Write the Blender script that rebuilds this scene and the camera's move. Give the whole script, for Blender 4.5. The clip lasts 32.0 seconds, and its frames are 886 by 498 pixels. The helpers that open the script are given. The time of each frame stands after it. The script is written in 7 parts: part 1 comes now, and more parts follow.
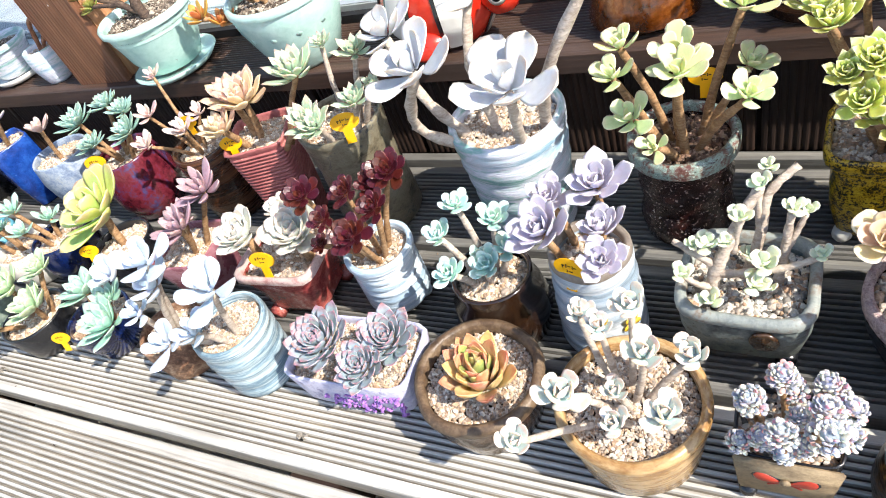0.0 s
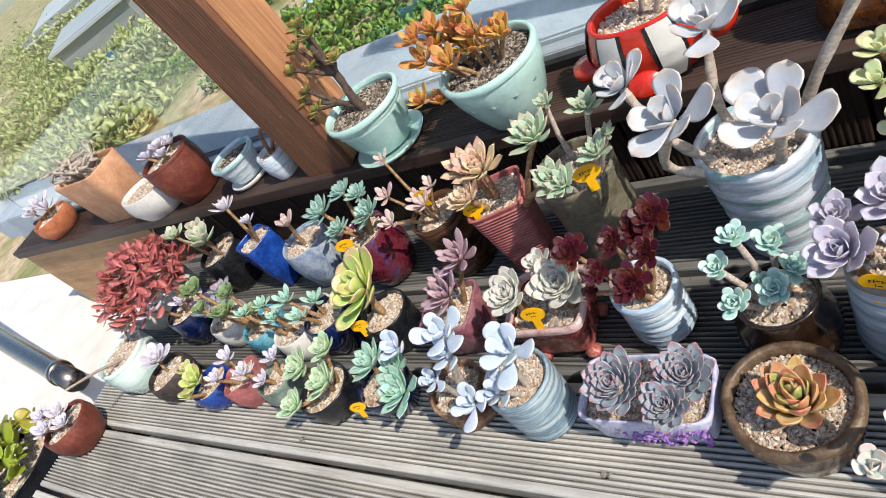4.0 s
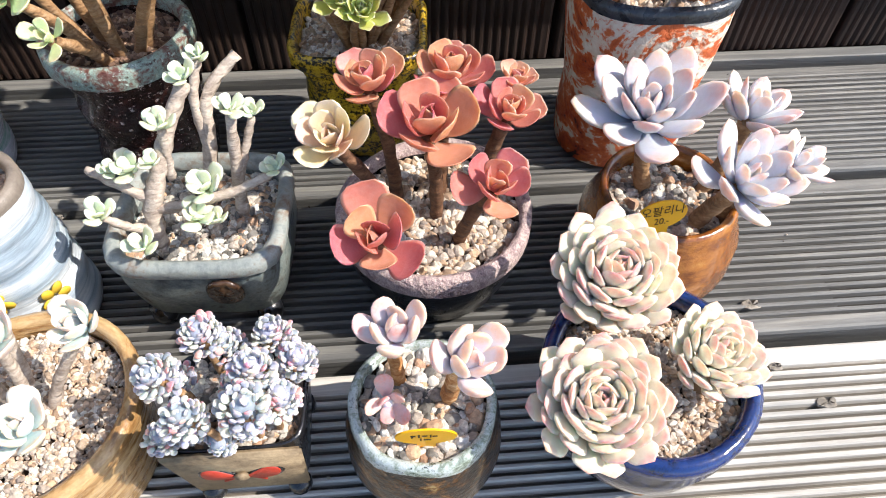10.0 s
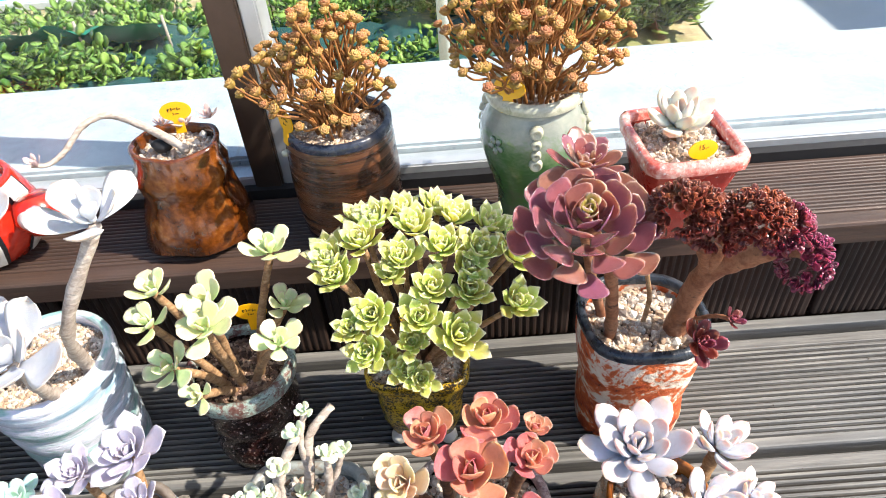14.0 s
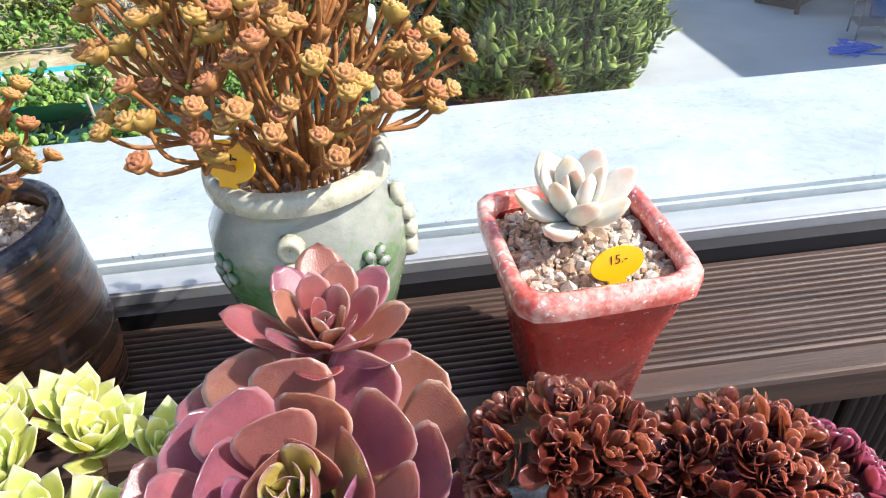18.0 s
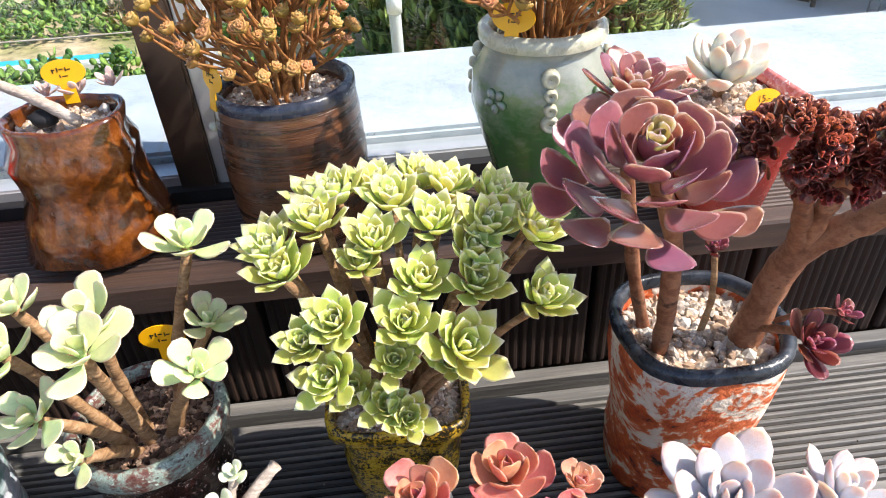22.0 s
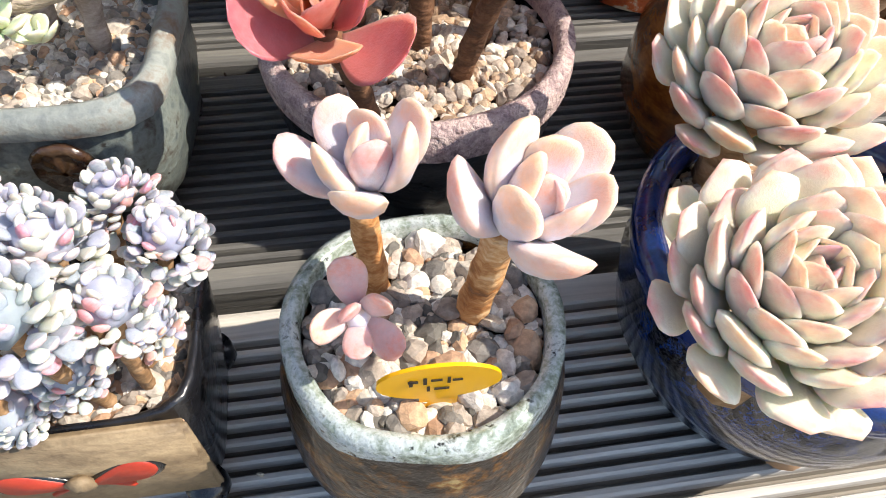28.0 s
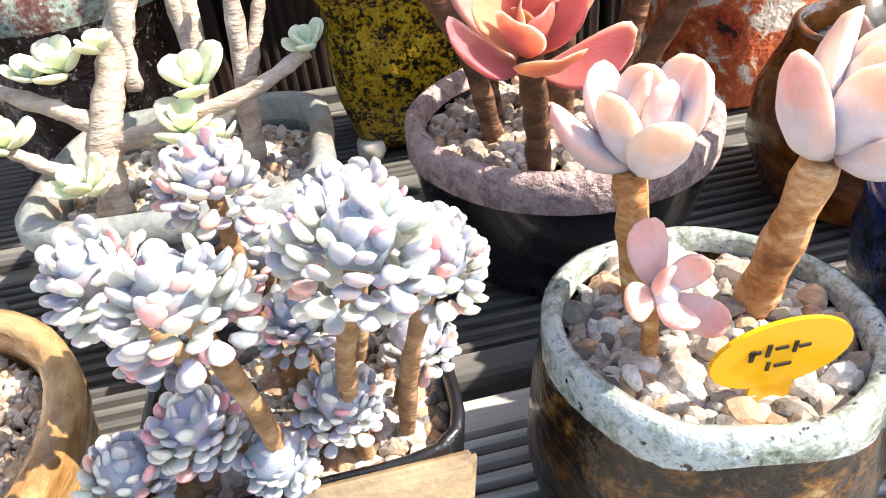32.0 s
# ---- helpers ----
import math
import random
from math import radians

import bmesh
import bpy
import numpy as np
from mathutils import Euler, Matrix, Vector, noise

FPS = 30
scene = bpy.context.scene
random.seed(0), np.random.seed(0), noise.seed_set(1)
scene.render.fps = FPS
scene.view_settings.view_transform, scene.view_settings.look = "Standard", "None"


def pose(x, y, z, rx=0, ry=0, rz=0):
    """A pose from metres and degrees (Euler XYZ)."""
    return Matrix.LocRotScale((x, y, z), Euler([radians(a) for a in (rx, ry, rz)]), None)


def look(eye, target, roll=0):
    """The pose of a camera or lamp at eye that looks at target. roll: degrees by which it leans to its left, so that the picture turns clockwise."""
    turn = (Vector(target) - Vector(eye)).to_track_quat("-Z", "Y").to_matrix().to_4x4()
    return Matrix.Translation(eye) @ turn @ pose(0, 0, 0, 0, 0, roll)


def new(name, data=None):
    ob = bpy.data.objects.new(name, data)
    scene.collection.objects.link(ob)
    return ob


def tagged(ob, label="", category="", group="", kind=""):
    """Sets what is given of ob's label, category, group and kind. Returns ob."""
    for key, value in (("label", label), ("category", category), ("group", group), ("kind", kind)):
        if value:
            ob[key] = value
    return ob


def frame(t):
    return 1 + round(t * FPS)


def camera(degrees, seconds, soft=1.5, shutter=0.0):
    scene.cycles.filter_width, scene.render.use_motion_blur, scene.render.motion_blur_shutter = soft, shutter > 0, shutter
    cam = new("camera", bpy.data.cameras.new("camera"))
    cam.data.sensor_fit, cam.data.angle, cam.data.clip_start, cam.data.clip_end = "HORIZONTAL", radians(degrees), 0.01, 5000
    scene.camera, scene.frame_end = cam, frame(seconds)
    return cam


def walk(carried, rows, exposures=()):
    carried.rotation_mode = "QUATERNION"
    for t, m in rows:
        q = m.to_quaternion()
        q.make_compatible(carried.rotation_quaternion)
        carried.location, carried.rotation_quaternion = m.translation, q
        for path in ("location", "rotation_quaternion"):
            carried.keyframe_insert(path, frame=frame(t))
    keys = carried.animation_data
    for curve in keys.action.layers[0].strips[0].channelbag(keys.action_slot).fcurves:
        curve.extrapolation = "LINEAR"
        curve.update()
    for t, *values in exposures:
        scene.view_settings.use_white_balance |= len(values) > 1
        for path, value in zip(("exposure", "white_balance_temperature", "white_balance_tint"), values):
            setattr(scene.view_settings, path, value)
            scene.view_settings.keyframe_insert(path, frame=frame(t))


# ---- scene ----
cam = camera(67.35, 32.0, 1.0)
PATH = [
    (0, (0.00271, -0.26847, 0.54969), (-0.89625, 0.87932, -0.81942), -24.36),
    (0.5, (-0.01987, -0.27753, 0.57546), (-1.08008, 0.82366, -0.71424), -29.25),
    (1, (-0.03497, -0.28925, 0.6242), (-1.25040, 0.76533, -0.56347), -35.54),
    (1.5, (-0.05226, -0.30458, 0.67044), (-1.34649, 0.74163, -0.43881), -42.84),
    (2, (-0.07008, -0.3238, 0.68142), (-1.35982, 0.70589, -0.44832), -45.54),
    (2.5, (-0.07078, -0.32327, 0.68072), (-1.31951, 0.70144, -0.49854), -43.64),
    (4.5, (-0.08316, -0.28283, 0.64189), (-1.34143, 0.74937, -0.52056), -42.33),
    (5, (-0.07822, -0.25933, 0.61501), (-1.22832, 0.79511, -0.63616), -40.95),
    (5.5, (-0.07861, -0.24908, 0.59512), (-1.14670, 0.81094, -0.72228), -39.79),
    (6, (-0.07094, -0.23713, 0.57067), (-0.96203, 0.89547, -0.81611), -33.36),
    (6.5, (-0.05196, -0.21926, 0.53921), (-0.73369, 0.95598, -0.92847), -26.72),
    (7, (-0.03470, -0.20922, 0.52293), (-0.56830, 0.99192, -0.98457), -24.35),
    (7.5, (-0.01610, -0.20775, 0.51182), (-0.42771, 1.02878, -1.00528), -19.89),
    (8, (0.02366, -0.2012, 0.49979), (-0.23157, 1.02769, -1.05735), -15.17),
    (8.5, (0.04867, -0.19152, 0.48752), (-0.06122, 1.02075, -1.09941), -10.95),
    (9, (0.07308, -0.18976, 0.46537), (0.05967, 0.99261, -1.14764), -6.59),
    (9.5, (0.09840, -0.18656, 0.43906), (0.13179, 1.03213, -1.14641), -3.78),
    (10, (0.10920, -0.17082, 0.38835), (0.21798, 1.07449, -1.17286), 0.71),
    (10.5, (0.10822, -0.15214, 0.35667), (0.25220, 1.05332, -1.23271), 3.74),
    (11, (0.13110, -0.13936, 0.35616), (0.20033, 1.05186, -1.24889), -2.15),
    (11.5, (0.14287, -0.12438, 0.39147), (0.16897, 1.15109, -1.14882), -3.86),
    (12, (0.15632, -0.10873, 0.42668), (0.12930, 1.28129, -1.01107), -5.86),
    (12.5, (0.16741, -0.10325, 0.4541), (0.13315, 1.37284, -0.89497), -6.87),
    (13, (0.17373, -0.10089, 0.48632), (0.17299, 1.41675, -0.81628), -5.37),
    (13.5, (0.15644, -0.12917, 0.56915), (0.18081, 1.38946, -0.73207), -4.25),
    (14, (0.11899, -0.15419, 0.60568), (0.10712, 1.34875, -0.71379), -4.54),
    (14.5, (0.09966, -0.12242, 0.56506), (0.24053, 1.51736, -0.57128), -2.44),
    (16.5, (0.20039, 0.02266, 0.50817), (0.30914, 1.70716, -0.56451), -5.09),
    (17, (0.21522, 0.03928, 0.49744), (0.38315, 1.70399, -0.59824), -3.72),
    (17.5, (0.22932, 0.07083, 0.48953), (0.43260, 1.71946, -0.62434), -2.54),
    (18, (0.25039, 0.09856, 0.46088), (0.39261, 1.71829, -0.7037), -3.5),
    (18.5, (0.25570, 0.1101, 0.43978), (0.39703, 1.71669, -0.74298), -3.55),
    (19, (0.25747, 0.11229, 0.43581), (0.39391, 1.76042, -0.68894), -3.77),
    (19.5, (0.22791, 0.09362, 0.45244), (0.33303, 1.78086, -0.61628), -4.0),
    (20, (0.17368, 0.06773, 0.48347), (0.27986, 1.76331, -0.57187), -2.89),
    (20.5, (0.14210, 0.02964, 0.50263), (0.21702, 1.72712, -0.55233), -3.87),
    (21, (0.10196, 0.00418, 0.52013), (0.12842, 1.69505, -0.5477), -3.9),
    (21.5, (0.07938, -0.02601, 0.50706), (0.13481, 1.65844, -0.56976), -4.04),
    (22, (0.09721, -0.06244, 0.4623), (0.21611, 1.55169, -0.71262), -3.46),
    (22.5, (0.11363, -0.08849, 0.42343), (0.20574, 1.40707, -0.90126), -3.72),
    (23, (0.10732, -0.11994, 0.39642), (0.17638, 1.27077, -1.03925), -1.71),
    (23.5, (0.10402, -0.12376, 0.35427), (0.19590, 1.17164, -1.16675), -1.69),
    (24, (0.12200, -0.0819, 0.31016), (0.31913, 1.1934, -1.21782), -0.03),
    (24.5, (0.12045, -0.05265, 0.29442), (0.36394, 1.24475, -1.20806), 0.85),
    (26.5, (0.13345, -0.0395, 0.25919), (0.40697, 1.2245, -1.26643), -0.82),
    (27, (0.11855, -0.07179, 0.23371), (0.45596, 1.21238, -1.26197), 2.9),
    (27.5, (0.11246, -0.09634, 0.22232), (0.41865, 1.14856, -1.31276), 3.45),
    (28, (0.10023, -0.11064, 0.22643), (0.32092, 1.08358, -1.36264), 2.48),
    (28.5, (0.08963, -0.12144, 0.20608), (0.24808, 1.18207, -1.30248), -2.79),
    (29, (0.07385, -0.13143, 0.18011), (0.25762, 1.42238, -1.06564), -3.72),
    (29.5, (0.04408, -0.12054, 0.16569), (0.29111, 1.60366, -0.81722), -3.78),
    (30, (0.03996, -0.11421, 0.15406), (0.29904, 1.66688, -0.71807), -4.7),
    (30.5, (0.03580, -0.11631, 0.14664), (0.27130, 1.69261, -0.67334), -5.04),
    (31, (0.04152, -0.10984, 0.13989), (0.27516, 1.69559, -0.68825), -5.87),
    (31.5, (0.04474, -0.10494, 0.15059), (0.31080, 1.60162, -0.85781), -5.48),
    (32, (0.03667, -0.12206, 0.18045), (0.28514, 1.49815, -0.96549), -6.3),
]
walk(cam, [(t, look(eye, target, roll)) for t, eye, target, roll in PATH],
     [(0, 0.90, 6400, 10), (1, 0.45, 6400, 10), (2, 0.05, 6350, 10), (5, 0.10, 6350, 10), (6, 0.44, 6300, 11), (8, 0.68, 6300, 11), (9, 0.68, 6300, 11), (11, 0.79, 6250, 12), (12, 1.02, 6350, 12), (13, 1.09, 6500, 11), (14.5, 0.84, 6500, 11), (17, 0.66, 6250, 14), (21, 0.84, 6250, 14), (22, 0.76, 6400, 14), (23, 1.0, 6430, 14), (24, 0.88, 6450, 14), (27, 0.82, 6550, 12), (28, 0.68, 6600, 11), (29, 0.96, 6800, 13), (30, 1.16, 6800, 14), (32, 1.26, 6800, 13)])

# ---- world, sun, exposure ----
SUN_AZ, SUN_EL = 12.0, 46.0          # degrees in front of +x, and above the horizon
world = bpy.data.worlds.new("world")
scene.world = world
world.use_nodes = True
wn = world.node_tree
sky = wn.nodes.new("ShaderNodeTexSky")
sky.sky_type = "NISHITA"
sky.sun_disc = False
sky.sun_elevation = radians(SUN_EL)
sky.sun_rotation = radians(90 + SUN_AZ)
wn.links.new(sky.outputs[0], wn.nodes["Background"].inputs[0])
wn.nodes["Background"].inputs[1].default_value = 0.15
sun_data = bpy.data.lights.new("sun", "SUN")
sun_data.energy, sun_data.angle, sun_data.color = 4.6, radians(0.6), (1.0, 0.92, 0.8)
sun = new("sun", sun_data)
sun_dir = Vector((math.cos(radians(SUN_AZ)) * math.cos(radians(SUN_EL)), -math.sin(radians(SUN_AZ)) * math.cos(radians(SUN_EL)), math.sin(radians(SUN_EL))))
sun.matrix_world = look(sun_dir * 10, (0, 0, 0))

# ---- materials ----
def rgb(code):
    """Linear colour of a hex code."""
    v = [int(code[i:i + 2], 16) / 255 for i in (0, 2, 4)]
    return tuple(c / 12.92 if c <= 0.04045 else ((c + 0.055) / 1.055) ** 2.4 for c in v) + (1.0,)


def start(name):
    m = bpy.data.materials.new(name)
    m.use_nodes = True
    nt = m.node_tree
    return m, nt, nt.nodes["Principled BSDF"], lambda a, b: nt.links.new(a, b)


def ramp(nt, cols, stops=None, mode="LINEAR"):
    r = nt.nodes.new("ShaderNodeValToRGB")
    r.color_ramp.interpolation = mode
    n = len(cols)
    stops = stops or [i / max(n - 1, 1) for i in range(n)]
    e = r.color_ramp.elements
    while len(e) < n:
        e.new(0.5)
    for k, (c, s) in enumerate(zip(cols, stops)):
        e[k].position = s
        e[k].color = rgb(c)
    return r


def noise_tex(nt, link, vec, scale, detail=4.0, rough=0.55, dist=0.0):
    n = nt.nodes.new("ShaderNodeTexNoise")
    n.inputs["Scale"].default_value, n.inputs["Detail"].default_value = scale, detail
    n.inputs["Roughness"].default_value, n.inputs["Distortion"].default_value = rough, dist
    if vec is not None:
        link(vec, n.inputs["Vector"])
    return n


def mapped(nt, link, scale=(1, 1, 1), kind="Object"):
    tc = nt.nodes.new("ShaderNodeTexCoord")
    mp = nt.nodes.new("ShaderNodeMapping")
    mp.inputs["Scale"].default_value = scale
    link(tc.outputs[kind], mp.inputs["Vector"])
    return mp.outputs[0]


def mix(nt, link, fac, a, b, mode="MIX"):
    m = nt.nodes.new("ShaderNodeMix")
    m.data_type, m.blend_type = "RGBA", mode
    for sock, val in ((m.inputs[0], fac), (m.inputs[6], a), (m.inputs[7], b)):
        if isinstance(val, (int, float)):
            sock.default_value = val
        elif isinstance(val, tuple):
            sock.default_value = val
        else:
            link(val, sock)
    return m.outputs[2]


def bumped(nt, link, bsdf, height, strength, dist=0.002):
    b = nt.nodes.new("ShaderNodeBump")
    b.inputs["Strength"].default_value, b.inputs["Distance"].default_value = strength, dist
    link(height, b.inputs["Height"])
    link(b.outputs[0], bsdf.inputs["Normal"])


def glaze(name, cols, scale=25.0, stretch=(1, 1, 1), stops=None, rough=0.25, bump=0.25, speck=None, speck_scale=220.0, speck_at=0.66, coat=0.0, dist=0.6, bump_scale=90.0, fine_part=0.36):
    """Glazed or raw pottery: mottled colours, flecks, slight relief."""
    m, nt, bsdf, link = start(name)
    vec = mapped(nt, link, stretch)
    n1 = noise_tex(nt, link, vec, scale, 5, 0.6, dist)
    spread = nt.nodes.new("ShaderNodeMapRange")
    spread.inputs[1].default_value, spread.inputs[2].default_value = 0.3, 0.7
    n2 = noise_tex(nt, link, mapped(nt, link, tuple(max(s, 0.8) ** 0.5 for s in stretch)), scale * 4.5 + 60, 4, 0.65, 0.4)
    blend = nt.nodes.new("ShaderNodeMix")
    blend.inputs[0].default_value = fine_part
    link(n1.outputs[0], blend.inputs[2])
    link(n2.outputs[0], blend.inputs[3])
    spread.inputs[1].default_value, spread.inputs[2].default_value = 0.34, 0.66
    link(blend.outputs[0], spread.inputs[0])
    col = ramp(nt, cols, stops)
    link(spread.outputs[0], col.inputs[0])
    out = col.outputs[0]
    fine = noise_tex(nt, link, mapped(nt, link), speck_scale, 3, 0.6)
    if speck:
        edge = nt.nodes.new("ShaderNodeMapRange")
        edge.inputs[1].default_value, edge.inputs[2].default_value = speck_at, speck_at + 0.06
        link(fine.outputs[0], edge.inputs[0])
        out = mix(nt, link, edge.outputs[0], out, rgb(speck))
    link(out, bsdf.inputs["Base Color"])
    rr = nt.nodes.new("ShaderNodeMapRange")
    rr.inputs[3].default_value, rr.inputs[4].default_value = rough * 0.7, min(1.0, rough * 1.5)
    link(n1.outputs[0], rr.inputs[0])
    link(rr.outputs[0], bsdf.inputs["Roughness"])
    bsdf.inputs["Coat Weight"].default_value = coat
    bsdf.inputs["Coat Roughness"].default_value = 0.08
    rel = noise_tex(nt, link, mapped(nt, link, stretch), bump_scale, 4, 0.6)
    bumped(nt, link, bsdf, rel.outputs[0], bump, 0.003)
    return m


def leafskin(name, base, mid, tip, edge=None, rough=0.5, bloom=0.0, tip_at=0.85, edge_at=0.8, mottle=0.25, sss=0.12, vary=0.12, coat=0.0, axis=1):
    """A succulent leaf: colour runs from the base to the tip, a coloured margin, faint mottling, a shift from leaf to leaf."""
    m, nt, bsdf, link = start(name)
    tc = nt.nodes.new("ShaderNodeTexCoord")
    sep = nt.nodes.new("ShaderNodeSeparateXYZ")
    link(tc.outputs["Generated"], sep.inputs[0])
    mott = noise_tex(nt, link, tc.outputs["Generated"], 5.0, 3, 0.6)
    add = nt.nodes.new("ShaderNodeMath")
    add.operation = "MULTIPLY_ADD"
    link(mott.outputs[0], add.inputs[0])
    add.inputs[1].default_value = mottle
    link(sep.outputs[axis], add.inputs[2])
    sub = nt.nodes.new("ShaderNodeMath")
    sub.operation = "SUBTRACT"
    link(add.outputs[0], sub.inputs[0])
    sub.inputs[1].default_value = mottle * 0.5
    col = ramp(nt, [base, mid, mid, tip], [0.0, 0.35, tip_at - 0.12, min(1.0, tip_at + 0.1)])
    link(sub.outputs[0], col.inputs[0])
    out = col.outputs[0]
    if edge:
        cen = nt.nodes.new("ShaderNodeMath")
        cen.operation = "SUBTRACT"
        link(sep.outputs[0], cen.inputs[0])
        cen.inputs[1].default_value = 0.5
        ab = nt.nodes.new("ShaderNodeMath")
        ab.operation = "ABSOLUTE"
        link(cen.outputs[0], ab.inputs[0])
        er = nt.nodes.new("ShaderNodeMapRange")
        er.inputs[1].default_value, er.inputs[2].default_value = edge_at * 0.5, 0.5
        link(ab.outputs[0], er.inputs[0])
        out = mix(nt, link, er.outputs[0], out, rgb(edge))
    info = nt.nodes.new("ShaderNodeObjectInfo")
    hs = nt.nodes.new("ShaderNodeHueSaturation")
    hue = nt.nodes.new("ShaderNodeMapRange")
    hue.inputs[3].default_value, hue.inputs[4].default_value = 0.5 - 0.03 * vary / 0.12, 0.5 + 0.03 * vary / 0.12
    link(info.outputs["Random"], hue.inputs[0])
    link(hue.outputs[0], hs.inputs["Hue"])
    val = nt.nodes.new("ShaderNodeMapRange")
    val.inputs[3].default_value, val.inputs[4].default_value = 1.0 - vary, 1.0 + vary
    link(info.outputs["Random"], val.inputs[0])
    link(val.outputs[0], hs.inputs["Value"])
    link(out, hs.inputs["Color"])
    patch = noise_tex(nt, link, tc.outputs["Object"], 3.2, 4, 0.7)
    pr = nt.nodes.new("ShaderNodeMapRange")
    pr.inputs[1].default_value, pr.inputs[2].default_value, pr.inputs[3].default_value, pr.inputs[4].default_value = 0.3, 0.7, 0.88, 1.1
    link(patch.outputs[0], pr.inputs[0])
    out = mix(nt, link, 1.0, hs.outputs[0], pr.outputs[0], "MULTIPLY")
    if bloom:
        dust = noise_tex(nt, link, tc.outputs["Object"], 9.0, 5, 0.7)
        dr = nt.nodes.new("ShaderNodeMapRange")
        dr.inputs[1].default_value, dr.inputs[2].default_value, dr.inputs[4].default_value = 0.35, 0.75, bloom
        link(dust.outputs[0], dr.inputs[0])
        out = mix(nt, link, dr.outputs[0], out, rgb("cdd3dc"))
    link(out, bsdf.inputs["Base Color"])
    bsdf.inputs["Roughness"].default_value = rough
    bsdf.inputs["Coat Weight"].default_value = coat
    bsdf.inputs["Coat Roughness"].default_value = 0.15
    bsdf.inputs["Subsurface Weight"].default_value = min(0.6, sss + 0.2)
    bsdf.inputs["Subsurface Radius"].default_value = (0.008, 0.006, 0.004)
    bsdf.inputs["Subsurface Scale"].default_value = 0.9
    fine = noise_tex(nt, link, tc.outputs["Generated"], 28.0, 3, 0.6)
    bumped(nt, link, bsdf, fine.outputs[0], 0.2, 0.0012)
    return m


def plank_wood(name, cols, grey, rough=0.75, amount=0.5, bump=0.5, upright=False):
    """Weathered boards: grain along x, or along z in upright ones, stains, a different tone for each board."""
    run = lambda v: tuple(reversed(v)) if upright else v
    m, nt, bsdf, link = start(name)
    grain = noise_tex(nt, link, mapped(nt, link, run((6, 160, 160))), 1.0, 6, 0.65, 0.3)
    streak = noise_tex(nt, link, mapped(nt, link, run((1.2, 14, 14))), 2.0, 4, 0.6, 0.6)
    stain = noise_tex(nt, link, mapped(nt, link, run((4, 9, 9))), 1.4, 5, 0.65)
    col = ramp(nt, cols, [0.25, 0.5, 0.75] if len(cols) == 3 else None)
    link(grain.outputs[0], col.inputs[0])
    sr = nt.nodes.new("ShaderNodeMapRange")
    sr.inputs[1].default_value, sr.inputs[2].default_value, sr.inputs[4].default_value = 0.35, 0.7, amount
    link(streak.outputs[0], sr.inputs[0])
    out = mix(nt, link, sr.outputs[0], col.outputs[0], rgb(grey))
    tr = nt.nodes.new("ShaderNodeMapRange")
    tr.inputs[1].default_value, tr.inputs[2].default_value, tr.inputs[3].default_value, tr.inputs[4].default_value = 0.3, 0.7, 0.72, 1.15
    link(stain.outputs[0], tr.inputs[0])
    out = mix(nt, link, 1.0, out, tr.outputs[0], "MULTIPLY")
    info = nt.nodes.new("ShaderNodeObjectInfo")
    vr = nt.nodes.new("ShaderNodeMapRange")
    vr.inputs[3].default_value, vr.inputs[4].default_value = 0.85, 1.15
    link(info.outputs["Random"], vr.inputs[0])
    out = mix(nt, link, 1.0, out, vr.outputs[0], "MULTIPLY")
    link(out, bsdf.inputs["Base Color"])
    bsdf.inputs["Roughness"].default_value = rough
    bumped(nt, link, bsdf, grain.outputs[0], bump, 0.0015)
    return m


def gravel_mat(name, cols):
    m, nt, bsdf, link = start(name)
    geo = nt.nodes.new("ShaderNodeNewGeometry")
    col = ramp(nt, cols, None, "CONSTANT")
    for k, e in enumerate(col.color_ramp.elements):
        e.position = k / len(cols)
    link(geo.outputs["Random Per Island"], col.inputs[0])
    spots = noise_tex(nt, link, mapped(nt, link), 420.0, 4, 0.65)
    sr = nt.nodes.new("ShaderNodeMapRange")
    sr.inputs[1].default_value, sr.inputs[2].default_value, sr.inputs[3].default_value, sr.inputs[4].default_value = 0.3, 0.7, 0.5, 1.02
    link(spots.outputs[0], sr.inputs[0])
    link(mix(nt, link, 1.0, col.outputs[0], sr.outputs[0], "MULTIPLY"), bsdf.inputs["Base Color"])
    bsdf.inputs["Roughness"].default_value = 0.85
    bumped(nt, link, bsdf, spots.outputs[0], 0.5, 0.001)
    return m


def plain(name, code, rough=0.5, metal=0.0, var=0.12, scale=40.0, bump=0.1):
    m, nt, bsdf, link = start(name)
    n = noise_tex(nt, link, mapped(nt, link), scale, 5, 0.6)
    r = nt.nodes.new("ShaderNodeMapRange")
    r.inputs[1].default_value, r.inputs[2].default_value, r.inputs[3].default_value, r.inputs[4].default_value = 0.3, 0.7, 1 - var, 1 + var
    link(n.outputs[0], r.inputs[0])
    link(mix(nt, link, 1.0, rgb(code), r.outputs[0], "MULTIPLY"), bsdf.inputs["Base Color"])
    bsdf.inputs["Roughness"].default_value, bsdf.inputs["Metallic"].default_value = rough, metal
    bumped(nt, link, bsdf, n.outputs[0], bump, 0.002)
    return m


